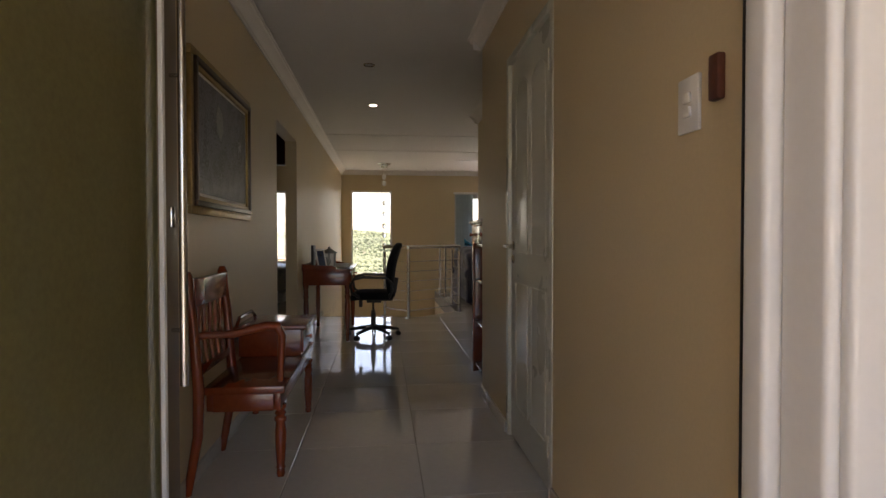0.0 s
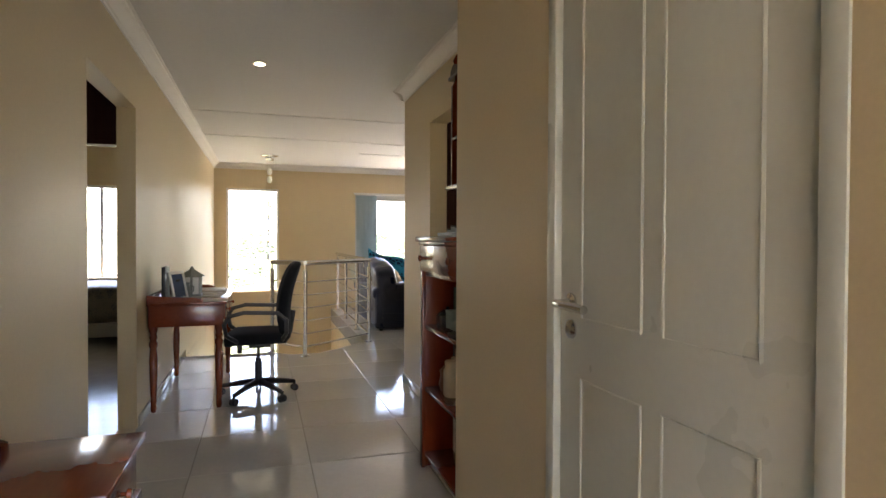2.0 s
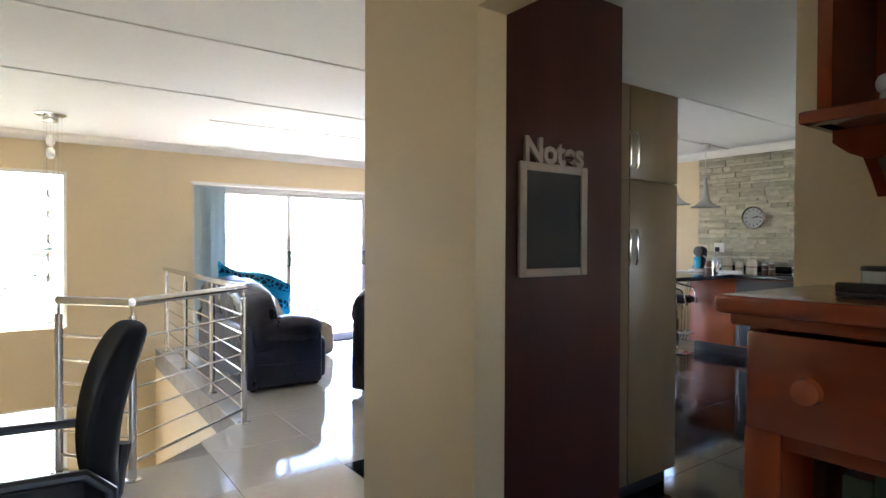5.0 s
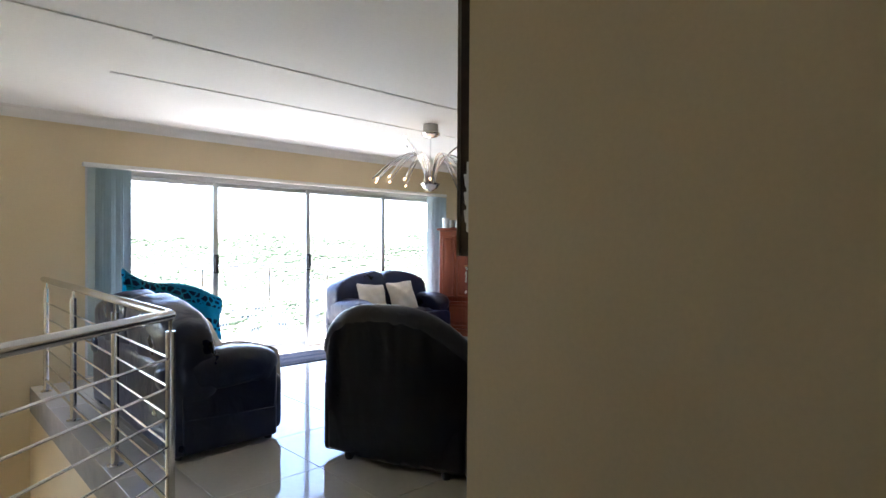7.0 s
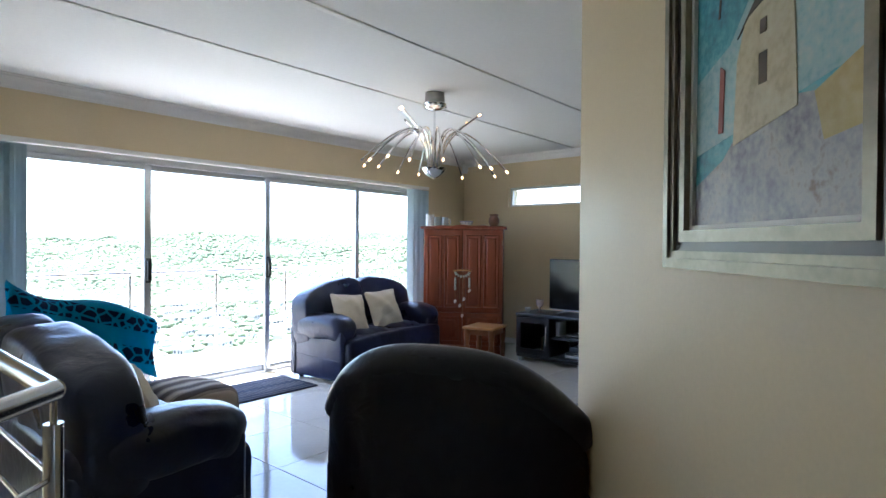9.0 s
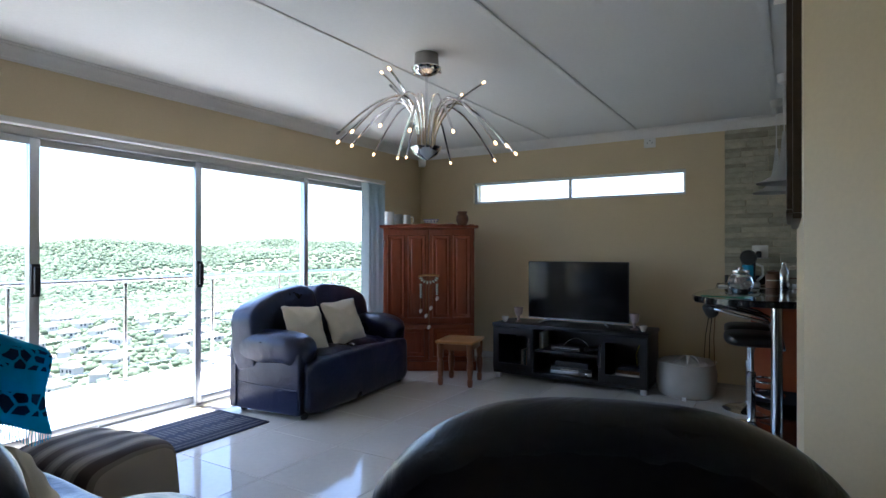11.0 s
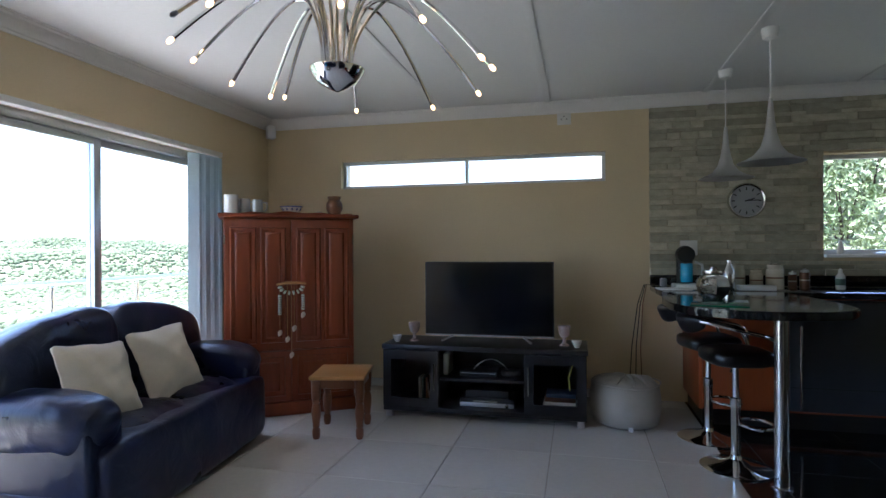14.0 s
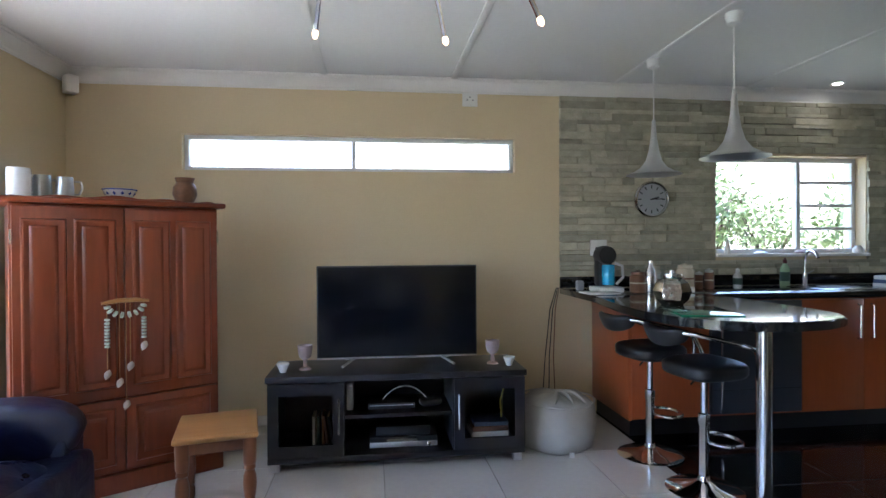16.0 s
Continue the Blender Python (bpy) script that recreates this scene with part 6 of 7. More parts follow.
single("purple_cloth", crumple(cushion(0.12, 0.13, 0.07, 2.6, 8), 12, 0.015, 2), material("purple_cotton", (0.06, 0.05, 0.12), 0.8, vary=0.3), pose(0.88, 3.05, 1.275), "crumpled dark purple cloth on the bookcase", "cloth")

# pantry cabinet in the passage with the notes board
pc = thing("pantry_cabinet", Matrix(), "tall dark mahogany pantry cabinet in the passage", "cabinet")
part("side_panel", boxes((1.235, 4.746, 0.0, 1.90, 4.77, 2.285), bevel=0.002), DARKWOOD, pc)
part("body", boxes((1.24, 4.77, 0.08, 1.895, 5.33, 2.28)), DARKWOOD, pc, smooth=0)
part("kickboard", boxes((1.26, 4.78, 0.0, 1.88, 5.30, 0.08)), BLACKPLASTIC, pc, smooth=0)
kc = thing("tall_cupboard", pose(1.91, 5.02, 0), "tall olive-brown kitchen cupboard with steel handles", "cupboard")
OLIVEWOOD = material("olive_brown_laminate", (0.17, 0.11, 0.05), 0.35, vary=0.12, stretch=(1, 1, 0.1))
part("body", boxes((0.0, 0.02, 0.08, 0.84, 0.34, 2.10)), OLIVEWOOD, kc, smooth=0)
part("kickboard", boxes((0.02, 0.05, 0.0, 0.82, 0.33, 0.08)), BLACKPLASTIC, kc, smooth=0)
for x0, x1, hx in ((0.003, 0.417, 0.39), (0.423, 0.837, 0.45)):
    for z0, z1, hz in ((0.09, 1.62, 1.2), (1.63, 2.10, 1.68)):
        d = part("door", boxes((x0, 0.0, z0, x1, 0.019, z1), bevel=0.002), OLIVEWOOD, kc)
        part("handle", tube([(hx, -0.018, hz), (hx, -0.028, hz + 0.02), (hx, -0.028, hz + 0.16), (hx, -0.018, hz + 0.18)], 0.005, 6), STEEL, d)
nb = thing("notes_board", pose(1.49, 4.744, 0), "small chalkboard in a pale wooden frame lettered Notes", "chalkboard")
FRAMEP = material("grey_limed_wood", (0.36, 0.28, 0.24), 0.6, vary=0.15)
part("frame", boxes((-0.18, -0.014, 1.185, -0.145, 0, 1.60), (0.145, -0.014, 1.185, 0.18, 0, 1.60), (-0.145, -0.013, 1.185, 0.145, 0, 1.215), (-0.145, -0.013, 1.57, 0.145, 0, 1.60), bevel=0.003), FRAMEP, nb)
part("slate", boxes((-0.148, -0.006, 1.21, 0.148, -0.002, 1.575)), material("slate_black", (0.012, 0.013, 0.015), 0.7, vary=0.3), nb, smooth=0)
tx = bpy.data.curves.new("notes_lettering", "FONT")
tx.body = "Notes"
tx.size = 0.125
tx.extrude = 0.006
tx.offset = 0.004
tx.align_x = "CENTER"
tmp = bpy.data.objects.new("tmp", tx)
scene.collection.objects.link(tmp)
dep = bpy.context.evaluated_depsgraph_get()
lm = bpy.data.meshes.new_from_object(tmp.evaluated_get(dep))
bpy.data.objects.remove(tmp)
lm.materials.clear()
lm.materials.append(FRAMEP)
lo = new("lettering", lm)
lo.parent = nb
lo.matrix_local = pose(0, -0.007, 1.603, 90, 0, 0)

# ---- bedroom seen through the opening ----
FLORAL = painted("floral_bedspread", [(0.05, 0.05, 0.04), (0.13, 0.12, 0.09), (0.20, 0.17, 0.11), (0.09, 0.09, 0.08)], 9)
bd = thing("bed", pose(-2.55, 8.65, 0), "bed with a dark floral bedspread on castors", "bed")
part("base", boxes((-1.0, -0.62, 0.09, 1.0, 0.62, 0.24), bevel=0.02), GREYCLOTH, bd)
mt = cushion(2.0, 1.26, 0.44, 9, 8)
turn(mt, Matrix.Translation((0, 0, 0.455)))
part("bedspread", mt, FLORAL, bd)
for x in (-0.85, 0.53, 0.9):
    for y in (-0.55, 0.55):
        part("castor", turn(lathe([(0.01, -0.02), (0.045, -0.02), (0.045, 0.02), (0.01, 0.02)], 14), pose(x, y, 0.045, 0, 90, 0)), BLACKPLASTIC, bd)

# ---- kitchen ----
ZC = 0.95
kb = thing("kitchen_cabinet", Matrix(), "orange cherry base cabinets with steel bar handles", "kitchen cabinet")
part("carcass", boxes((6.46, 2.2, 0.12, XE - 0.02, 7.11, 0.905)), KITWOOD, kb, smooth=0)
part("end_panel", boxes((6.44, 7.11, 0.12, XE - 0.02, 7.135, 0.905), bevel=0.002), KITWOOD, kb)
part("kickboard", boxes((6.50, 2.2, 0.0, XE - 0.02, 7.10, 0.12)), BLACKPLASTIC, kb, smooth=0)
edges = [2.25, 2.70, 3.15, 3.60, 4.05, 4.50, 4.95, 5.42, 5.89]
for k, (a, b) in enumerate(zip(edges, edges[1:])):
    d = part("door", boxes((6.438, a + 0.002, 0.13, 6.458, b - 0.002, 0.895), bevel=0.002), KITWOOD, kb)
    y = b - 0.05 if k % 2 == 0 else a + 0.05
    part("handle", tube([(6.436, y, 0.62), (6.41, y, 0.63), (6.41, y, 0.85), (6.436, y, 0.86)], 0.006, 8), STEEL, d)
d = part("door", boxes((6.438, 6.57, 0.13, 6.458, 7.11, 0.895), bevel=0.002), KITWOOD, kb)
dwm = thing("dishwasher", pose(0, 0, 0), "dark silver dishwasher built in under the bar", "dishwasher")
DKSILVER = material("dark_silver_enamel", (0.075, 0.078, 0.085), 0.3, metal=0.5, vary=0.06)
part("door", boxes((6.425, 5.90, 0.14, 6.457, 6.56, 0.895), bevel=0.006), DKSILVER, dwm)
part("handle", tube([(6.41, 6.50, 0.70), (6.40, 6.50, 0.72), (6.40, 6.50, 0.20), (6.41, 6.50, 0.16)], 0.008, 8), STEEL, dwm)
part("seam", boxes((6.4235, 5.91, 0.30, 6.426, 6.55, 0.305)), BLACKPLASTIC, dwm, smooth=0)
single("worktop", boxes((6.40, 2.2, 0.907, XE - 0.002, 7.385, ZC), bevel=0.006), GRANITE, Matrix(), "polished black granite worktop along the window wall", "worktop")
single("splashback", boxes((XE - 0.022, 2.2, ZC + 0.001, XE - 0.001, 7.385, ZC + 0.085), bevel=0.003), GRANITE, Matrix(), "low black granite upstand behind the worktop", "splashback")
out = [(6.398, 7.385), (5.9, 7.45), (5.55, 7.465), (5.34, 7.42), (5.20, 7.32), (5.12, 7.17), (5.10, 7.0), (5.13, 6.83), (5.21, 6.68), (5.34, 6.60), (5.52, 6.57), (5.9, 6.575), (6.398, 6.60)]
bar = thing("breakfast_bar", Matrix(), "black granite breakfast bar with a rounded end", "breakfast bar")
part("bar_top", prism(out, 0.907, ZC, bevel=0.007), GRANITE, bar)
part("support_pole", lathe([(0.055, 0.0), (0.055, 0.006), (0.036, 0.010), (0.036, 0.90), (0.055, 0.903), (0.055, 0.908)], 28, at=(5.42, 6.93, 0)), STEEL, bar, "brushed steel pole")


def bar_stool(x, y, a):
    root = thing("bar_stool", pose(x, y, 0, 0, 0, a), "black padded bar stool on a chrome pedestal", "bar stool", "bar stools at the breakfast bar")
    part("base_disc", lathe([(0.19, 0.0), (0.192, 0.008), (0.17, 0.018), (0.08, 0.036), (0.035, 0.055), (0.030, 0.075)], 36), CHROME, root)
    part("column", lathe([(0.026, 0.06), (0.026, 0.34), (0.030, 0.345), (0.030, 0.40), (0.018, 0.405), (0.018, 0.60)], 20), CHROME, root)
    part("footrest", tube([(0.028 * math.cos(t) if abs(t) < 0.01 else 0.02 + 0.15 * (1 - math.cos(t)) / 2 * 1.2, 0.11 * math.sin(t), 0.25) for t in [i * math.pi / 12 for i in range(25)]], 0.010, 8), CHROME, root)
    s = cushion(0.35, 0.36, 0.10, 3.6, 8)
    turn(s, Matrix.Translation((0, 0, 0.64)))
    part("seat", s, BLACKVINYL, root)
    b = cushion(0.045, 0.30, 0.10, 3.2, 8)
    for v in b.verts:
        v.co.x += 0.10 * (v.co.y / 0.20) ** 2
    turn(b, pose(-0.285, 0, 0.82, 0, -26, 0))
    part("backrest", b, BLACKVINYL, root)
    for q2 in (-1, 1):
        part("arm_tube", tube([(-0.27, q2 * 0.09, 0.855), (-0.22, q2 * 0.19, 0.85), (-0.08, q2 * 0.215, 0.815), (0.08, q2 * 0.215, 0.775), (0.125, q2 * 0.21, 0.755), (0.15, q2 * 0.20, 0.70), (0.175, q2 * 0.17, 0.59)], 0.0115, 10), CHROME, root)
    part("lever", tube([(0.02, 0.0, 0.57), (0.03, 0.09, 0.56), (0.03, 0.13, 0.52)], 0.006, 6), BLACKPLASTIC, root)
    return root


bar_stool(6.16, 7.13, -78)
bar_stool(5.66, 7.09, -80)

# wall clock
ck = thing("wall_clock", pose(XE - 0.035, 6.665, 1.625, 0, 0, -90), "round steel wall clock on the stone cladding", "clock")
part("rim", turn(lathe([(0.118, 0.0), (0.138, 0.0), (0.140, 0.02), (0.130, 0.034), (0.120, 0.028), (0.118, 0.012)], 40, close=False), pose(0, 0, 0, 90, 0, 0)), STEEL, ck)
part("face", turn(lathe([(0.001, 0.012), (0.12, 0.012)], 40, close=False), pose(0, 0, 0, 90, 0, 0)), material("grey_clock_face", (0.36, 0.37, 0.38), 0.4, vary=0.05), ck)
for k in range(12):
    a = radians(30 * k)
    part("hour_mark", turn(boxes((-0.004, -0.0145, 0.083, 0.004, -0.0125, 0.108)), pose(0, 0, 0, 0, math.degrees(a), 0)), BLACKPLASTIC, ck, smooth=0)
for ang, ln, wd in ((74, 0.062, 0.005), (90 - 12, 0.092, 0.0035)):
    part("pointer", turn(boxes((-wd, -0.018, -0.012, wd, -0.016, ln)), pose(0, 0, 0, 0, ang if ln < 0.07 else 88, 0)), BLACKPLASTIC, ck, smooth=0)
single("wall_socket", boxes((-0.065, -0.014, -0.06, 0.065, 0.0, 0.06), bevel=0.003), WHITEPLASTIC, pose(XE - 0.034, 7.09, 1.255, 0, 0, -90), "white double plug socket on the stone wall", "socket")
single("plug", boxes((-0.022, -0.05, -0.04, 0.022, 0.0, 0.02), bevel=0.008), BLACKPLASTIC, pose(XE - 0.049, 7.10, 1.24, 0, 0, -90), "black plug pushed into the wall socket", "plug")
for k in range(3):
    single("cable", tube([(6.99, 7.36 - 0.02 * k, ZC + 0.01), (6.99, 7.42 + 0.01 * k, ZC + 0.006), (6.985, 7.45 + 0.02 * k, 0.80), (6.97 - 0.01 * k, 7.47 + 0.035 * k, 0.45), (6.96, 7.46 + 0.05 * k, 0.10), (6.95, 7.50 + 0.04 * k, 0.004)], 0.004, 6), BLACKPLASTIC if k else CLAY, Matrix(), "loose cable hanging from the worktop end", "cable", "hanging cables")

# things on the worktop and bar
wm = thing("coffee_machine", pose(6.72, 7.17, ZC, 0, 0, 0), "small grey coffee machine with a blue tank", "coffee machine")
part("base", boxes((-0.11, -0.09, 0.0, 0.09, 0.09, 0.035), bevel=0.01), WHITEPLASTIC, wm)
part("column", boxes((0.0, -0.055, 0.035, 0.085, 0.055, 0.25), bevel=0.02, seg=3), BLACKPLASTIC, wm)
part("head", turn(lathe([(0.02, -0.07), (0.062, -0.06), (0.068, 0.0), (0.062, 0.05), (0.02, 0.06)], 24), pose(0.02, 0, 0.255, 0, 90, 0)), BLACKPLASTIC, wm)
part("water_tank", lathe([(0.04, 0.05), (0.044, 0.06), (0.044, 0.185), (0.04, 0.19)], 22, at=(-0.045, 0, 0)), material("clear_blue_plastic", (0.03, 0.36, 0.62), 0.12, vary=0.1, coat=0.5), wm, "bright blue water tank")
part("handle", tube([(-0.02, -0.06, 0.20), (-0.03, -0.11, 0.18), (-0.03, -0.115, 0.10), (-0.02, -0.07, 0.05)], 0.010, 8), WHITEPLASTIC, wm)
single("phone", boxes((-0.03, -0.025, 0, 0.03, 0.025, 0.07), bevel=0.012), GREYPLASTIC, pose(6.85, 7.31, ZC), "small grey gadget at the worktop end", "gadget")
single("notebook", boxes((-0.09, -0.11, 0, 0.09, 0.11, 0.012), bevel=0.002), PAPERS[5], pose(6.56, 7.28, ZC, 0, 0, 5), "white notebook lying on the bar", "notebook")
ju = thing("shell_jar", pose(5.83, 7.17, ZC), "hexagonal glass jar full of shells with silver lid", "jar")
part("glass", lathe([(0.055, 0.0), (0.085, 0.03), (0.10, 0.075), (0.085, 0.12), (0.055, 0.145), (0.052, 0.15), (0.082, 0.118), (0.096, 0.075), (0.082, 0.032), (0.0, 0.006)], 6, close=False), JARGLASS, ju, smooth=0)
for k in range(60):
    a, rr, z = q.uniform(0, 6.28), 0.078 * math.sqrt(q.random()), q.uniform(0.015, 0.11)
    rr *= 1 - abs(z - 0.07) / 0.16
    part("shell", turn(cushion(0.026, 0.018, 0.014, 2.2, 2), pose(rr * math.cos(a), rr * math.sin(a), z, q.uniform(0, 90), q.uniform(0, 90), q.uniform(0, 360))), SHELL, ju)
part("lid", lathe([(0.058, 0.146), (0.060, 0.152), (0.058, 0.168), (0.02, 0.172), (0.022, 0.19), (0.004, 0.195)], 24), STEEL, ju)


def canister(x, y, r, h, mat, label, lid=None, group="canisters on the worktop"):
    root = thing("canister", pose(x, y, ZC), label, "canister", group)
    part("body", lathe([(r * 0.95, 0), (r, 0.006), (r, h * 0.72), (r * 0.86, h * 0.80)], 24), mat, root)
    part("lid", lathe([(r * 0.80, h * 0.80), (r * 0.88, h * 0.83), (r * 0.86, h * 0.93), (r * 0.3, h * 0.96), (r * 0.25, h), (0.002, h)], 24), lid or mat, root)
    part("printed_band", lathe([(r * 1.006, h * 0.40), (r * 1.006, h * 0.46)], 24, close=False), CLAY if mat is CREAMCER else CREAMCER, root)
    return root


canister(6.62, 6.98, 0.055, 0.15, CLAY, "dark stoneware pot with lid on the worktop")
canister(6.72, 6.82, 0.060, 0.19, CREAMCER, "large cream ceramic storage canister with lid")
canister(6.74, 6.68, 0.046, 0.15, CREAMCER, "small cream ceramic storage canister with lid")
canister(6.76, 6.55, 0.060, 0.19, CREAMCER, "large cream ceramic storage canister with lid")
canister(6.80, 6.42, 0.030, 0.13, CLAY, "brown spice jar with a white lid", CERAMICW)
canister(6.80, 6.34, 0.034, 0.15, CLAY, "brown spice jar with a white lid", CERAMICW)
pep = thing("shaker", pose(6.60, 6.90, ZC), "tall steel cocktail shaker on the worktop", "shaker")
part("body", lathe([(0.035, 0), (0.042, 0.02), (0.042, 0.13), (0.028, 0.16), (0.016, 0.185), (0.016, 0.215), (0.003, 0.22)], 22), STEEL, pep)
charger = thing("charger_rack", pose(6.60, 6.72, ZC), "grey plastic tray of small kitchen things", "tray")
part("tray", boxes((-0.05, -0.12, 0, 0.05, 0.12, 0.035), bevel=0.008), WHITEPLASTIC, charger)
single("glass_mat", boxes((-0.20, -0.14, 0, 0.20, 0.14, 0.005), bevel=0.002), material("green_glass_board", (0.02, 0.22, 0.11), 0.06, vary=0.2, scale=8, coat=0.5), pose(5.52, 7.20, ZC, 0, 0, -14), "green glass chopping board on the bar", "chopping board")


def bottle(name, x, y, r, h, body, cap, label, cat):
    root = thing(name, pose(x, y, ZC), label, cat)
    part("body", lathe([(r * 0.9, 0), (r, 0.006), (r, h * 0.6), (r * 0.5, h * 0.75), (r * 0.35, h * 0.82)], 20), body, root)
    part("cap", lathe([(r * 0.42, h * 0.80), (r * 0.42, h * 0.92), (r * 0.2, h * 0.94), (r * 0.18, h)], 16), cap, root)
    part("label", lathe([(r * 1.01, h * 0.18), (r * 1.01, h * 0.5)], 20, close=False), PAPERS[3], root)
    return root


bottle("lotion_bottle", 6.82, 6.10, 0.032, 0.15, CERAMICW, WHITEPLASTIC, "white pump bottle beside the sink", "bottle")
bottle("soap_bottle", 6.93, 5.63, 0.035, 0.22, material("pale_green_plastic", (0.35, 0.48, 0.28), 0.25), REDBOX, "green dish soap bottle with a red cap", "bottle")
tap = thing("tap", pose(6.93, 5.46, ZC), "chrome kitchen mixer tap with a curved spout", "tap")
part("body", lathe([(0.026, 0), (0.026, 0.01), (0.018, 0.02), (0.016, 0.10)], 18), CHROME, tap)
part("spout", tube([(0, 0, 0.08), (0, 0, 0.22), (-0.02, 0, 0.26), (-0.06, 0, 0.275), (-0.11, 0, 0.26), (-0.13, 0, 0.22)], 0.011, 10), CHROME, tap)
part("lever", tube([(0, -0.015, 0.09), (-0.02, -0.06, 0.12)], 0.006, 6), CHROME, tap)
sk = thing("sink", pose(6.72, 5.36, ZC), "stainless steel sink set into the granite", "sink")
part("rim", boxes((-0.20, -0.30, 0.001, 0.16, 0.30, 0.006), bevel=0.002), STEEL, sk)
part("basin", lathe([(0.14, 0.0075), (0.13, 0.0068), (0.02, 0.0065)], 24), GREYPLASTIC, sk)
for k in range(3):
    single("book", boxes((-0.10, -0.14, 0, 0.10, 0.14, 0.028), bevel=0.003), PAPERS[7] if k % 2 else PAPERS[5], pose(6.66, 4.90, ZC + 0.0285 * k, 0, 0, 4 * k), "book lying flat in a stack on the worktop", "book", "books stacked on the worktop")
for x, y, rr, hh, mm, lb in ((XE + 0.04, 5.98, 0.022, 0.11, CERAMICW, "small white bottle on the kitchen window sill"), (XE + 0.03, 5.70, 0.05, 0.02, CERAMICW, "white soap dish on the kitchen window sill"), (XE + 0.03, 5.34, 0.05, 0.03, GOBLET, "pinkish sponge holder on the kitchen window sill"), (XE + 0.0, 4.86, 0.04, 0.06, CERAMICW, "white cloth bundle on the kitchen window sill")):
    single("sill_item", lathe([(rr, 0), (rr * 1.05, hh * 0.4), (rr * 0.7, hh * 0.8), (rr * 0.4, hh)], 16), mm, pose(x, y, 1.199), lb, "sill item", "things on the kitchen sill")

# ---- outside ----
structure("balcony_floor", boxes((0.2, YN + T, -0.25, 8.4, 12.60, -0.03)), CONCRETE, "pale sunlit balcony floor", "balcony", 0)
br = thing("balcony_railing", pose(0, 0, -0.03), "stainless steel balcony railing with thin horizontal bars", "railing")
for k in range(9):
    x = 0.25 + k * 0.985
    p = part("post", tube([(x, 12.45, 0), (x, 12.45, 0.97)], 0.02, 12), STEEL, br)
    part("base_flange", lathe([(0.045, 0.0), (0.045, 0.006), (0.024, 0.012)], 16), STEEL, p).matrix_local = pose(x, 12.45, 0)
for y0 in (11.05, 11.8):
    part("post", tube([(8.13, y0, 0), (8.13, y0, 0.97)], 0.02, 12), STEEL, br)
part("handrail", tube([(0.25, 12.45, 1.0), (8.13, 12.45, 1.0), (8.13, 11.0, 1.0)], 0.025, 14), STEEL, br)
for k in range(5):
    z = 0.14 + k * 0.17
    part("bar", tube([(0.25, 12.45, z), (8.13, 12.45, z), (8.13, 11.0, z)], 0.006, 6), STEEL, br)
structure("porch_floor", boxes((-6, -6, -0.12, 6, -0.165, -0.02)), CONCRETE, "pale paving outside the front door", "pavement", 0)

# distance haze is mixed into the foliage as a paler, greyer green
LEAF = material("hazed_bush_foliage", (0.17, 0.20, 0.105), 0.9, vary=0.25, scale=0.010, fine=0.9, per_piece=0.32, second=(0.105, 0.135, 0.075))
GRASS = material("valley_grass", (0.27, 0.25, 0.185), 0.9, vary=0.3, scale=0.035, fine=0.25, second=(0.085, 0.11, 0.05))


def land(x, y):
    """Height of the ground: a terrace by the house, a deep valley, then a wooded ridge."""
    d = math.hypot(x, y - 10)
    side = max(0.0, (x - 9.0)) if y < 40 else 0.0
    z = -3.0 - 47.0 * min(1.0, max(0.0, (d - 14) / 120.0)) ** 0.8
    if d > 520:
        t = min(1.0, (d - 520) / 420.0)
        z += (58 + 14 * noise.noise(Vector((x * 0.004, y * 0.004, 3.0)))) * (3 * t * t - 2 * t ** 3)
        z += 20 * t * noise.noise(Vector((x * 0.010, y * 0.010, 7.0)))
    if y < 6.2 and x > 8:
        z = -1.2 + 0.28 * (x - 8) + 0.8 * noise.noise(Vector((x * 0.15, y * 0.15, 1.0)))
        z = min(z, 14.0)
    if y < 8 and x <= 8:
        z = -3.0
    return z


NX = 150
xs = [(-1 + 2 * i / NX) for i in range(NX + 1)]
gv, gf = [], []
for j in range(NX + 1):
    for i in range(NX + 1):
        x = 1700 * (abs(xs[i]) ** 2.2) * (1 if xs[i] > 0 else -1)
        y = 10 + 1700 * (abs(xs[j]) ** 2.2) * (1 if xs[j] > 0 else -1)
        gv.append((x, y, land(x, y)))
for j in range(NX):
    for i in range(NX):
        a = j * (NX + 1) + i
        gf.append((a, a + 1, a + NX + 2, a + NX + 1))
gm = bpy.data.meshes.new("ground")
gm.from_pydata(gv, [], gf)
gm.polygons.foreach_set("use_smooth", [True] * len(gf))
gm.materials.append(GRASS)
tagged(new("ground", gm), "grassy valley ground rising to a wooded ridge", "ground", kind="structure")

ico = bm_new()
bmesh.ops.create_icosphere(ico, subdivisions=1, radius=1.0)
ICO_V = np.array([v.co[:] for v in ico.verts])
ico.verts.index_update()
ICO_F = np.array([[v.index for v in f.verts] for f in ico.faces])
ico.free()


def clumps(name, spots, label, low, high):
    """Many small rounded clumps of leaves joined in one mesh; spots: x, y, z, radius."""
    g = np.random.RandomState(4)
    vs, fs = [], []
    for k, (x, y, z, r) in enumerate(spots):
        v = ICO_V * (r * g.uniform(0.65, 1.3, (len(ICO_V), 1))) * np.array([1, 1, g.uniform(low, high)])
        vs.append(v + np.array([x, y, z]))
        fs.append(ICO_F + k * len(ICO_V))
    v, f = np.concatenate(vs), np.concatenate(fs)
    me = bpy.data.meshes.new(name)
    me.from_pydata(v.tolist(), [], f.tolist())
    me.polygons.foreach_set("use_smooth", [True] * len(me.polygons))
    me.materials.append(LEAF)
    return tagged(new(name, me), label, "trees", kind="stuff")


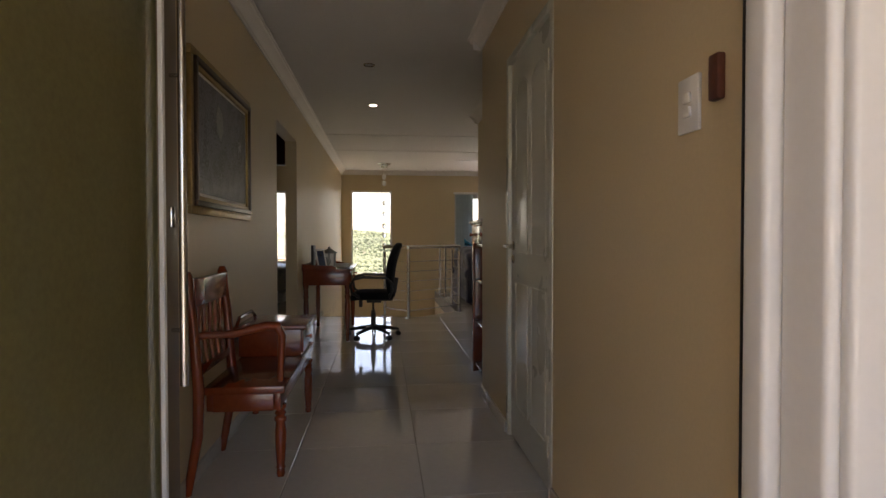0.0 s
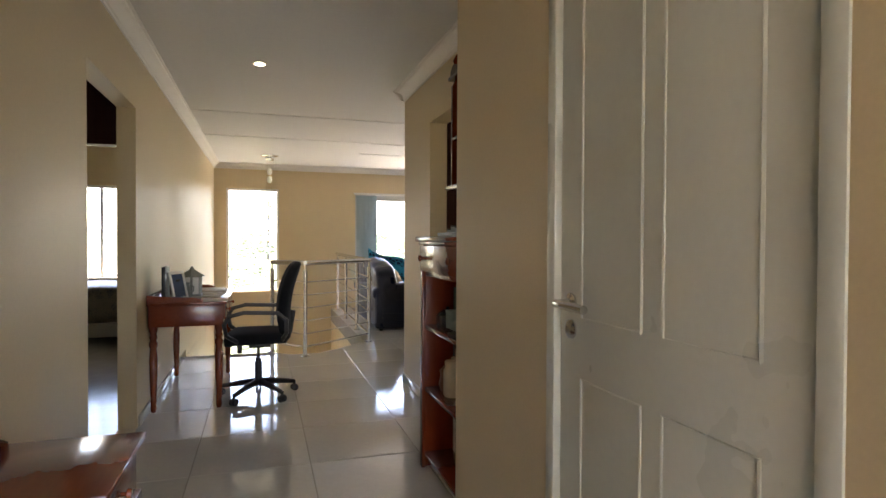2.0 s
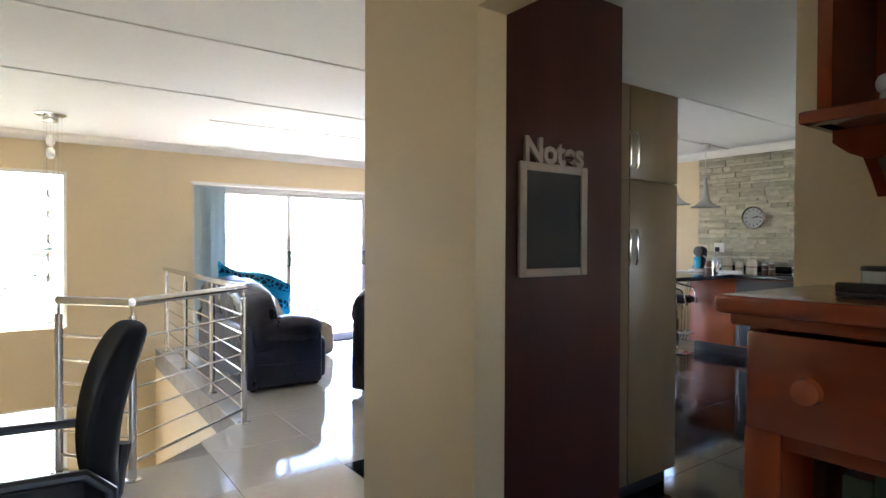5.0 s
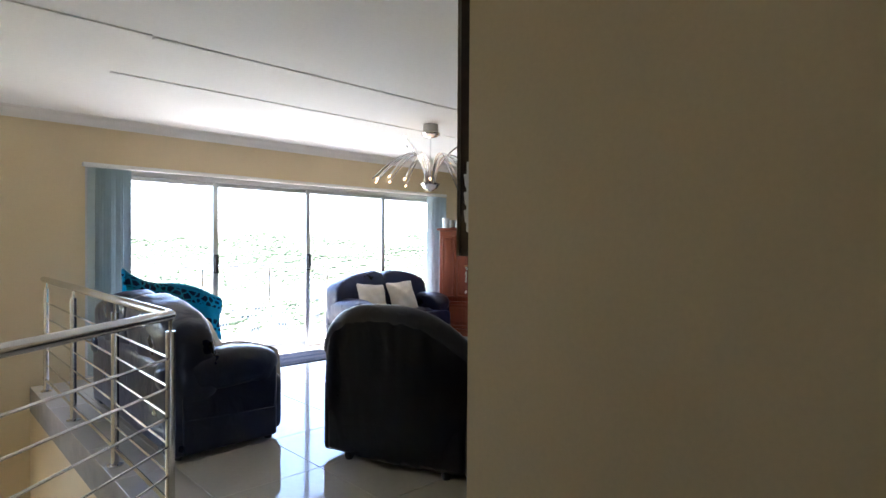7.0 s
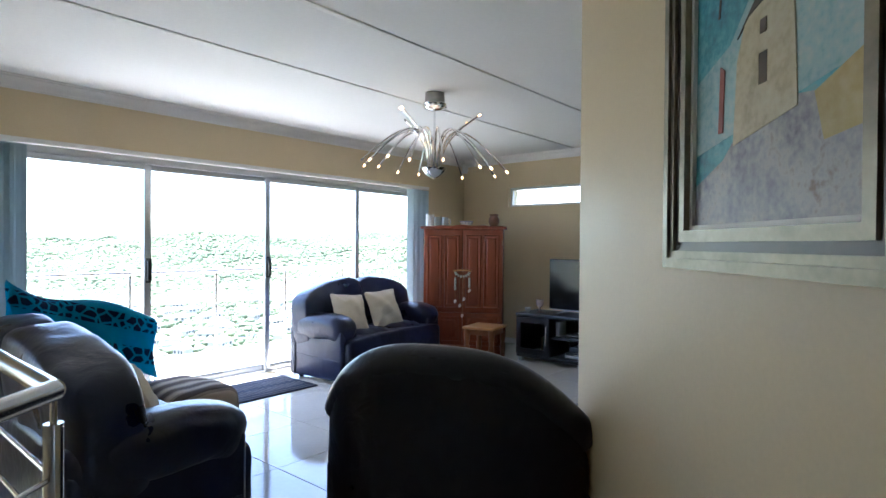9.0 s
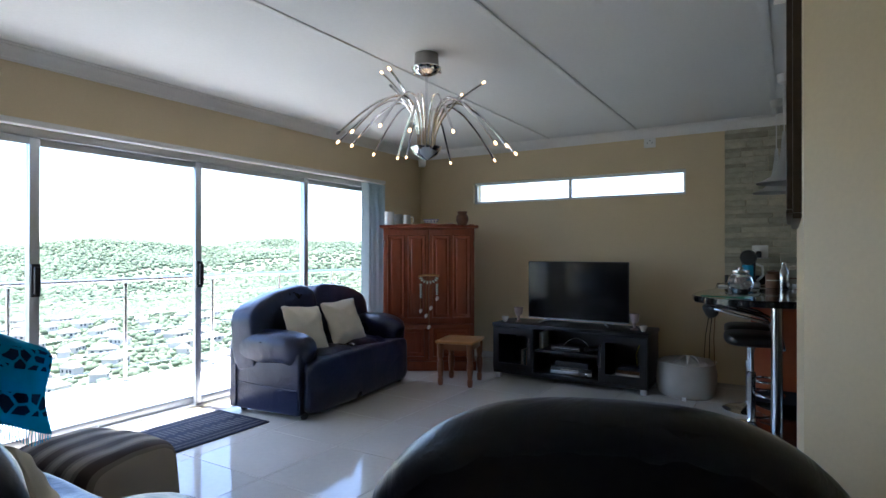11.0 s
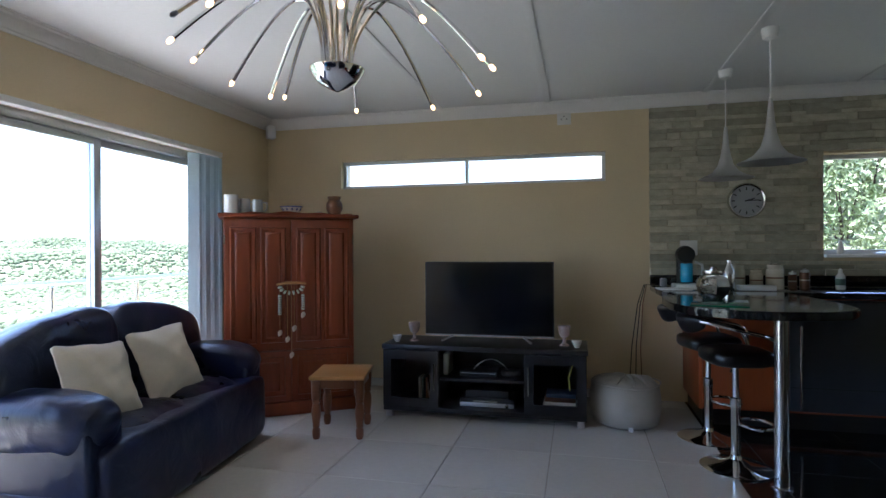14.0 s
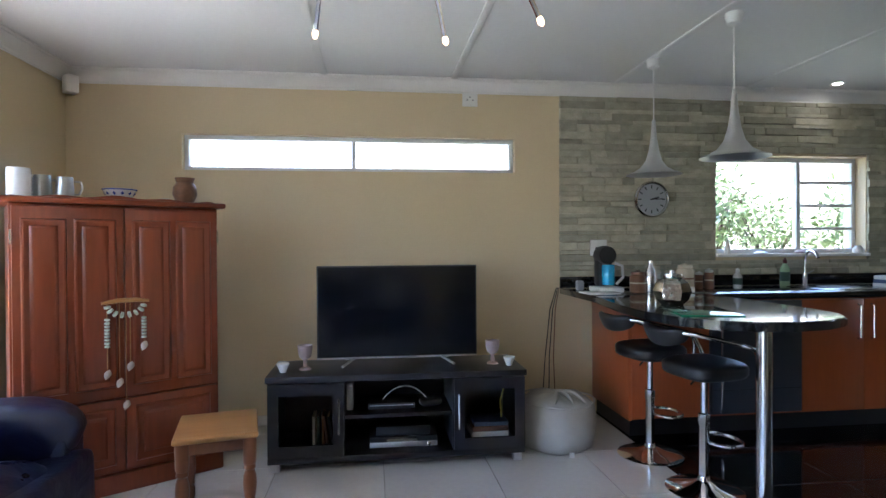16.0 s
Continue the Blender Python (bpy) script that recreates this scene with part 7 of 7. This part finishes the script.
g = random.Random(11)
spots = []
for k in range(62000):
    a, d = radians(g.uniform(-8, 62)), 500 + 520 * g.random() ** 1.15
    x, y = d * math.sin(a), 10 + d * math.cos(a)
    if noise.noise(Vector((x * 0.006, y * 0.006, 2.0))) > 0.28 and g.random() < 0.8:
        continue
    r = g.uniform(1.3, 3.3)
    spots.append((x, y, land(x, y) + r * 0.25, r))
clumps("ridge_forest", spots, "dense green bush covering the far ridge", 0.6, 1.0)
houses = []
for k in range(900):
    a, d = radians(g.uniform(4, 60)), g.uniform(150, 520)
    if math.degrees(a) < 20 and d < 260 + 60 * g.random():
        continue
    x, y = d * math.sin(a), 10 + d * math.cos(a)
    if all((x - hx) ** 2 + (y - hy) ** 2 > 14 ** 2 for hx, hy, _ in houses):
        houses.append((x, y, g.uniform(0, 180)))
houses = houses[:160]
spots = []
for k in range(17000):
    a, d = radians(g.uniform(-8, 64)), 60 + 450 * g.random() ** 0.8
    x, y = d * math.sin(a), 10 + d * math.cos(a)
    if any((x - hx) ** 2 + (y - hy) ** 2 < 6.5 ** 2 for hx, hy, _ in houses):
        continue
    town = math.degrees(a) > 17 and d > 150
    if town and g.random() < 0.42:
        continue
    r = g.uniform(0.8, 2.6) if town else g.uniform(1.2, 3.8)
    spots.append((x, y, land(x, y) + r * 0.4, r))
clumps("valley_trees", spots, "green bushes and trees in the valley", 0.65, 1.1)

PLASTER = material("pale_house_plaster", (0.55, 0.50, 0.43), 0.8, vary=0.08, scale=0.3, fine=3, per_piece=0.15)
ROOF = material("pale_roof_tiles", (0.34, 0.28, 0.235), 0.8, vary=0.12, scale=0.4, fine=4, per_piece=0.3)
WINDARK = material("dark_far_window", (0.05, 0.06, 0.07), 0.1)
hv = thing("house", pose(0, 0, 0), "pale plastered house with a hipped roof in the valley", "house", "houses in the valley")
part("wall", boxes((-6, -4, -3, 6, 4, 3.0)), PLASTER, hv, smooth=0)
roof = bm_new()
e = [roof.verts.new(c) for c in ((-6.7, -4.7, 3.0), (6.7, -4.7, 3.0), (6.7, 4.7, 3.0), (-6.7, 4.7, 3.0), (-2.5, 0, 5.4), (2.5, 0, 5.4))]
for f in ((0, 1, 5, 4), (1, 2, 5), (2, 3, 4, 5), (3, 0, 4), (3, 2, 1, 0)):
    roof.faces.new([e[i] for i in f])
part("roof", roof, ROOF, hv, smooth=0)
for sy in (-1, 1):
    for x in (-4, -1, 3):
        part("window", boxes((x, sy * 4.02 - 0.03, 0.9, x + 1.6, sy * 4.02 + 0.03, 2.2)), WINDARK, hv, smooth=0)
for k, (x, y, a) in enumerate(houses):
    m = pose(x, y, land(x, y) + 0.3, 0, 0, a)
    if k == 0:
        hv.matrix_world = m
    else:
        o = copy_thing(hv, m)
        sc = g.uniform(0.55, 0.95)
        o.scale = (sc, sc * g.uniform(0.9, 1.2), g.uniform(0.85, 1.1))


def shrub(x, y, z, r, seed):
    q = random.Random(seed)
    root = thing("shrub", pose(x, y, z), "leafy green shrub on the slope outside", "shrub", "shrubs outside the kitchen window")
    bm = bm_new()
    for k in range(6):
        a = q.uniform(0, 6.28)
        tube([(0, 0, -0.5), (r * 0.25 * math.cos(a), r * 0.25 * math.sin(a), r * 0.5), (r * 0.6 * math.cos(a), r * 0.6 * math.sin(a), r * 1.1)], 0.04 * r, 5, bm, [1, 0.7, 0.3])
    part("stems", bm, DARKFRAME, root)
    bm = bm_new()
    for k in range(1700):
        u = Vector((q.gauss(0, 1), q.gauss(0, 1), q.gauss(0, 1))).normalized()
        lump = 0.75 + 0.35 * noise.noise(u * 2.3 + Vector((seed, 0, 0)))
        p = u * r * lump * q.uniform(0.55, 1.0) + Vector((0, 0, r * 0.85))
        s = r * q.uniform(0.022, 0.05)
        t = Vector((q.gauss(0, 1), q.gauss(0, 1), q.gauss(0, 1))).normalized()
        o = t.cross(u).normalized()
        bm.faces.new([bm.verts.new(p + c) for c in (t * s * 1.6, o * s * 0.6, -t * s * 1.6, -o * s * 0.6)])
    part("leaves", bm, LEAF2, root, smooth=0)
    return root


LEAF2 = material("shrub_leaf", (0.27, 0.31, 0.15), 0.5, vary=0.3, scale=1.0, fine=8, per_piece=0.4, second=(0.10, 0.15, 0.045))
for k in range(20):
    x, y = g.uniform(10.5, 22), g.uniform(-2.5, 4.6)
    shrub(x, y, land(x, y), g.uniform(0.7, 1.5), k)

# ---- floor tiles and stone cladding, last ----
floor_ob = bpy.data.objects["floor"]
PT, GAP = 0.61, 0.004
tile_cache = {}


def tile(parent, x0, y0, x1, y1, mat, name="tile"):
    key = (round(x1 - x0, 3), round(y1 - y0, 3), mat.name)
    if key not in tile_cache:
        w, l = key[0] / 2, key[1] / 2
        bm = bm_new()
        hi = [bm.verts.new((sx * (w - 0.0015), sy * (l - 0.0015), 0.0)) for sx, sy in ((-1, -1), (1, -1), (1, 1), (-1, 1))]
        lo = [bm.verts.new((sx * w, sy * l, -0.0015)) for sx, sy in ((-1, -1), (1, -1), (1, 1), (-1, 1))]
        bo = [bm.verts.new((sx * w, sy * l, -0.006)) for sx, sy in ((-1, -1), (1, -1), (1, 1), (-1, 1))]
        bm.faces.new(hi)
        for a, b in ((lo, hi), (bo, lo)):
            for i in range(4):
                bm.faces.new((a[i], a[(i + 1) % 4], b[(i + 1) % 4], b[i]))
        tile_cache[key] = mesh_of("tile", bm, mat, 0)
    ob = new(name, tile_cache[key])
    ob.location = ((x0 + x1) / 2, (y0 + y1) / 2, 0)
    ob.parent = parent
    return ob


def diag_y(x):
    return 5.478 + (x - 1.09) * (6.83 - 5.478) / (2.60 - 1.09)


for i in range(-2, 12):
    for j in range(-15, 5):
        x0, y0 = 0.17 + PT * i, 8.74 + PT * j
        x1, y1 = x0 + PT, y0 + PT
        a0, b0, a1, b1 = max(x0 + GAP / 2, XW), max(y0 + GAP / 2, 0.0), min(x1 - GAP / 2, XE), min(y1 - GAP / 2, YN)
        if a1 - a0 < 0.02 or b1 - b0 < 0.02:
            continue
        cx, cy = (a0 + a1) / 2, (b0 + b1) / 2
        if cx < 1.08 and cy > 7.12 - 0.01:
            a0 = max(a0, 1.08)
        if a1 - a0 < 0.02:
            continue
        corners = [(a0, b0), (a1, b0), (a1, b1), (a0, b1)]
        kitchen = cy < 6.99 and cx > 2.6 and (cx > 4.1 or cy < 6.68)
        if cx > 1.09 and cy < 5.478:
            kitchen = True
        if cx > 1.09 and cy > 5.478 and cx < 2.6 and cy < diag_y(cx):
            kitchen = True
        inside = all(not (px < 1.07 and ((px > 0.03 and py > (7.12 - (px - 0.02) * 1.0 if px < 0.34 else 6.80 + (px - 0.34) * 0.838)) or (px <= 0.03 and py > 7.13))) for px, py in corners)
        if not inside:
            if a1 > 1.08:
                tile(floor_ob, 1.08, b0, a1, b1, TILE)
                corners = [(a0, b0), (1.08, b0), (1.08, b1), (a0, b1)]
            # cut to the edge of the stairwell
            poly = [(x, y) for x, y in corners]
            for p, q2 in (((0.02, 7.12), (0.34, 6.80)), ((0.34, 6.80), (1.08, 7.42))):
                nx, ny = q2[1] - p[1], -(q2[0] - p[0])
                if cx > 0.34 and p[0] < 0.3 or cx <= 0.34 and p[0] > 0.3:
                    continue
                newp = []
                for k in range(len(poly)):
                    s, e3 = poly[k], poly[(k + 1) % len(poly)]
                    ds = (s[0] - p[0]) * nx + (s[1] - p[1]) * ny
                    de = (e3[0] - p[0]) * nx + (e3[1] - p[1]) * ny
                    if ds >= 0:
                        newp.append(s)
                    if (ds > 0) != (de > 0):
                        t = ds / (ds - de)
                        newp.append((s[0] + (e3[0] - s[0]) * t, s[1] + (e3[1] - s[1]) * t))
                poly = newp
            if len(poly) >= 3:
                bm = prism(poly, -0.006, 0.0)
                ob = new("tile", mesh_of("tile", bm, TILE, 0))
                ob.parent = floor_ob
            continue
        if cx > 4.13 and b0 < 7.12 < b1:
            tile(floor_ob, a0, b0, a1, 7.118, BLACKTILE)
            tile(floor_ob, a0, 7.122, a1, b1, TILE)
            continue
        tile(floor_ob, a0, b0, a1, b1, BLACKTILE if kitchen else TILE)

east = bpy.data.objects["wall_east"]
stone_cache = {}
q = random.Random(9)
z = 1.037
left = bm_new()
count = 0
while z < 2.405:
    h = q.choice((0.028, 0.034, 0.04, 0.05, 0.058))
    h = min(h, 2.408 - z)
    y = 7.385
    while y > 2.3:
        w = q.choice((0.10, 0.14, 0.18, 0.24, 0.30, 0.36, 0.45))
        y2 = max(y - w, 2.3)
        if 4.79 < (y + y2) / 2 < 6.11 and 1.16 < z + h / 2 < 1.985 or (y2 < 6.11 < y and 1.17 < z + h / 2 < 1.98):
            if y > 6.12 and y2 < 6.11 and 1.17 < z + h / 2 < 1.98:
                y2 = 6.115
            else:
                y = y2 if y2 < 6.11 else 6.11
                if y <= 6.115 and 1.17 < z + h / 2 < 1.98:
                    y = 4.785
                continue
        d = q.choice((0.016, 0.020, 0.026, 0.032))
        if count < 300 and y2 > 4.5 and h > 0.03:
            key = (round(y - y2, 3), h, d)
            if key not in stone_cache:
                bm = boxes((-d, -(y - y2) / 2 + 0.001, -h / 2 + 0.0008, 0.0, (y - y2) / 2 - 0.001, h / 2 - 0.0008), bevel=0.004, seg=1)
                stone_cache[key] = mesh_of("stone", bm, STONE, 0)
            ob = new("stone", stone_cache[key])
            ob.location = (XE, (y + y2) / 2, z + h / 2)
            ob.parent = east
            count += 1
        else:
            box(left, XE - d, y2 + 0.001, z + 0.0008, XE, y - 0.001, z + h - 0.0008)
        y = y2
    z += h
rest = new("stone_cladding", mesh_of("stone_cladding", left, STONE, 0))
rest.parent = east
tagged(rest, kind="stuff")
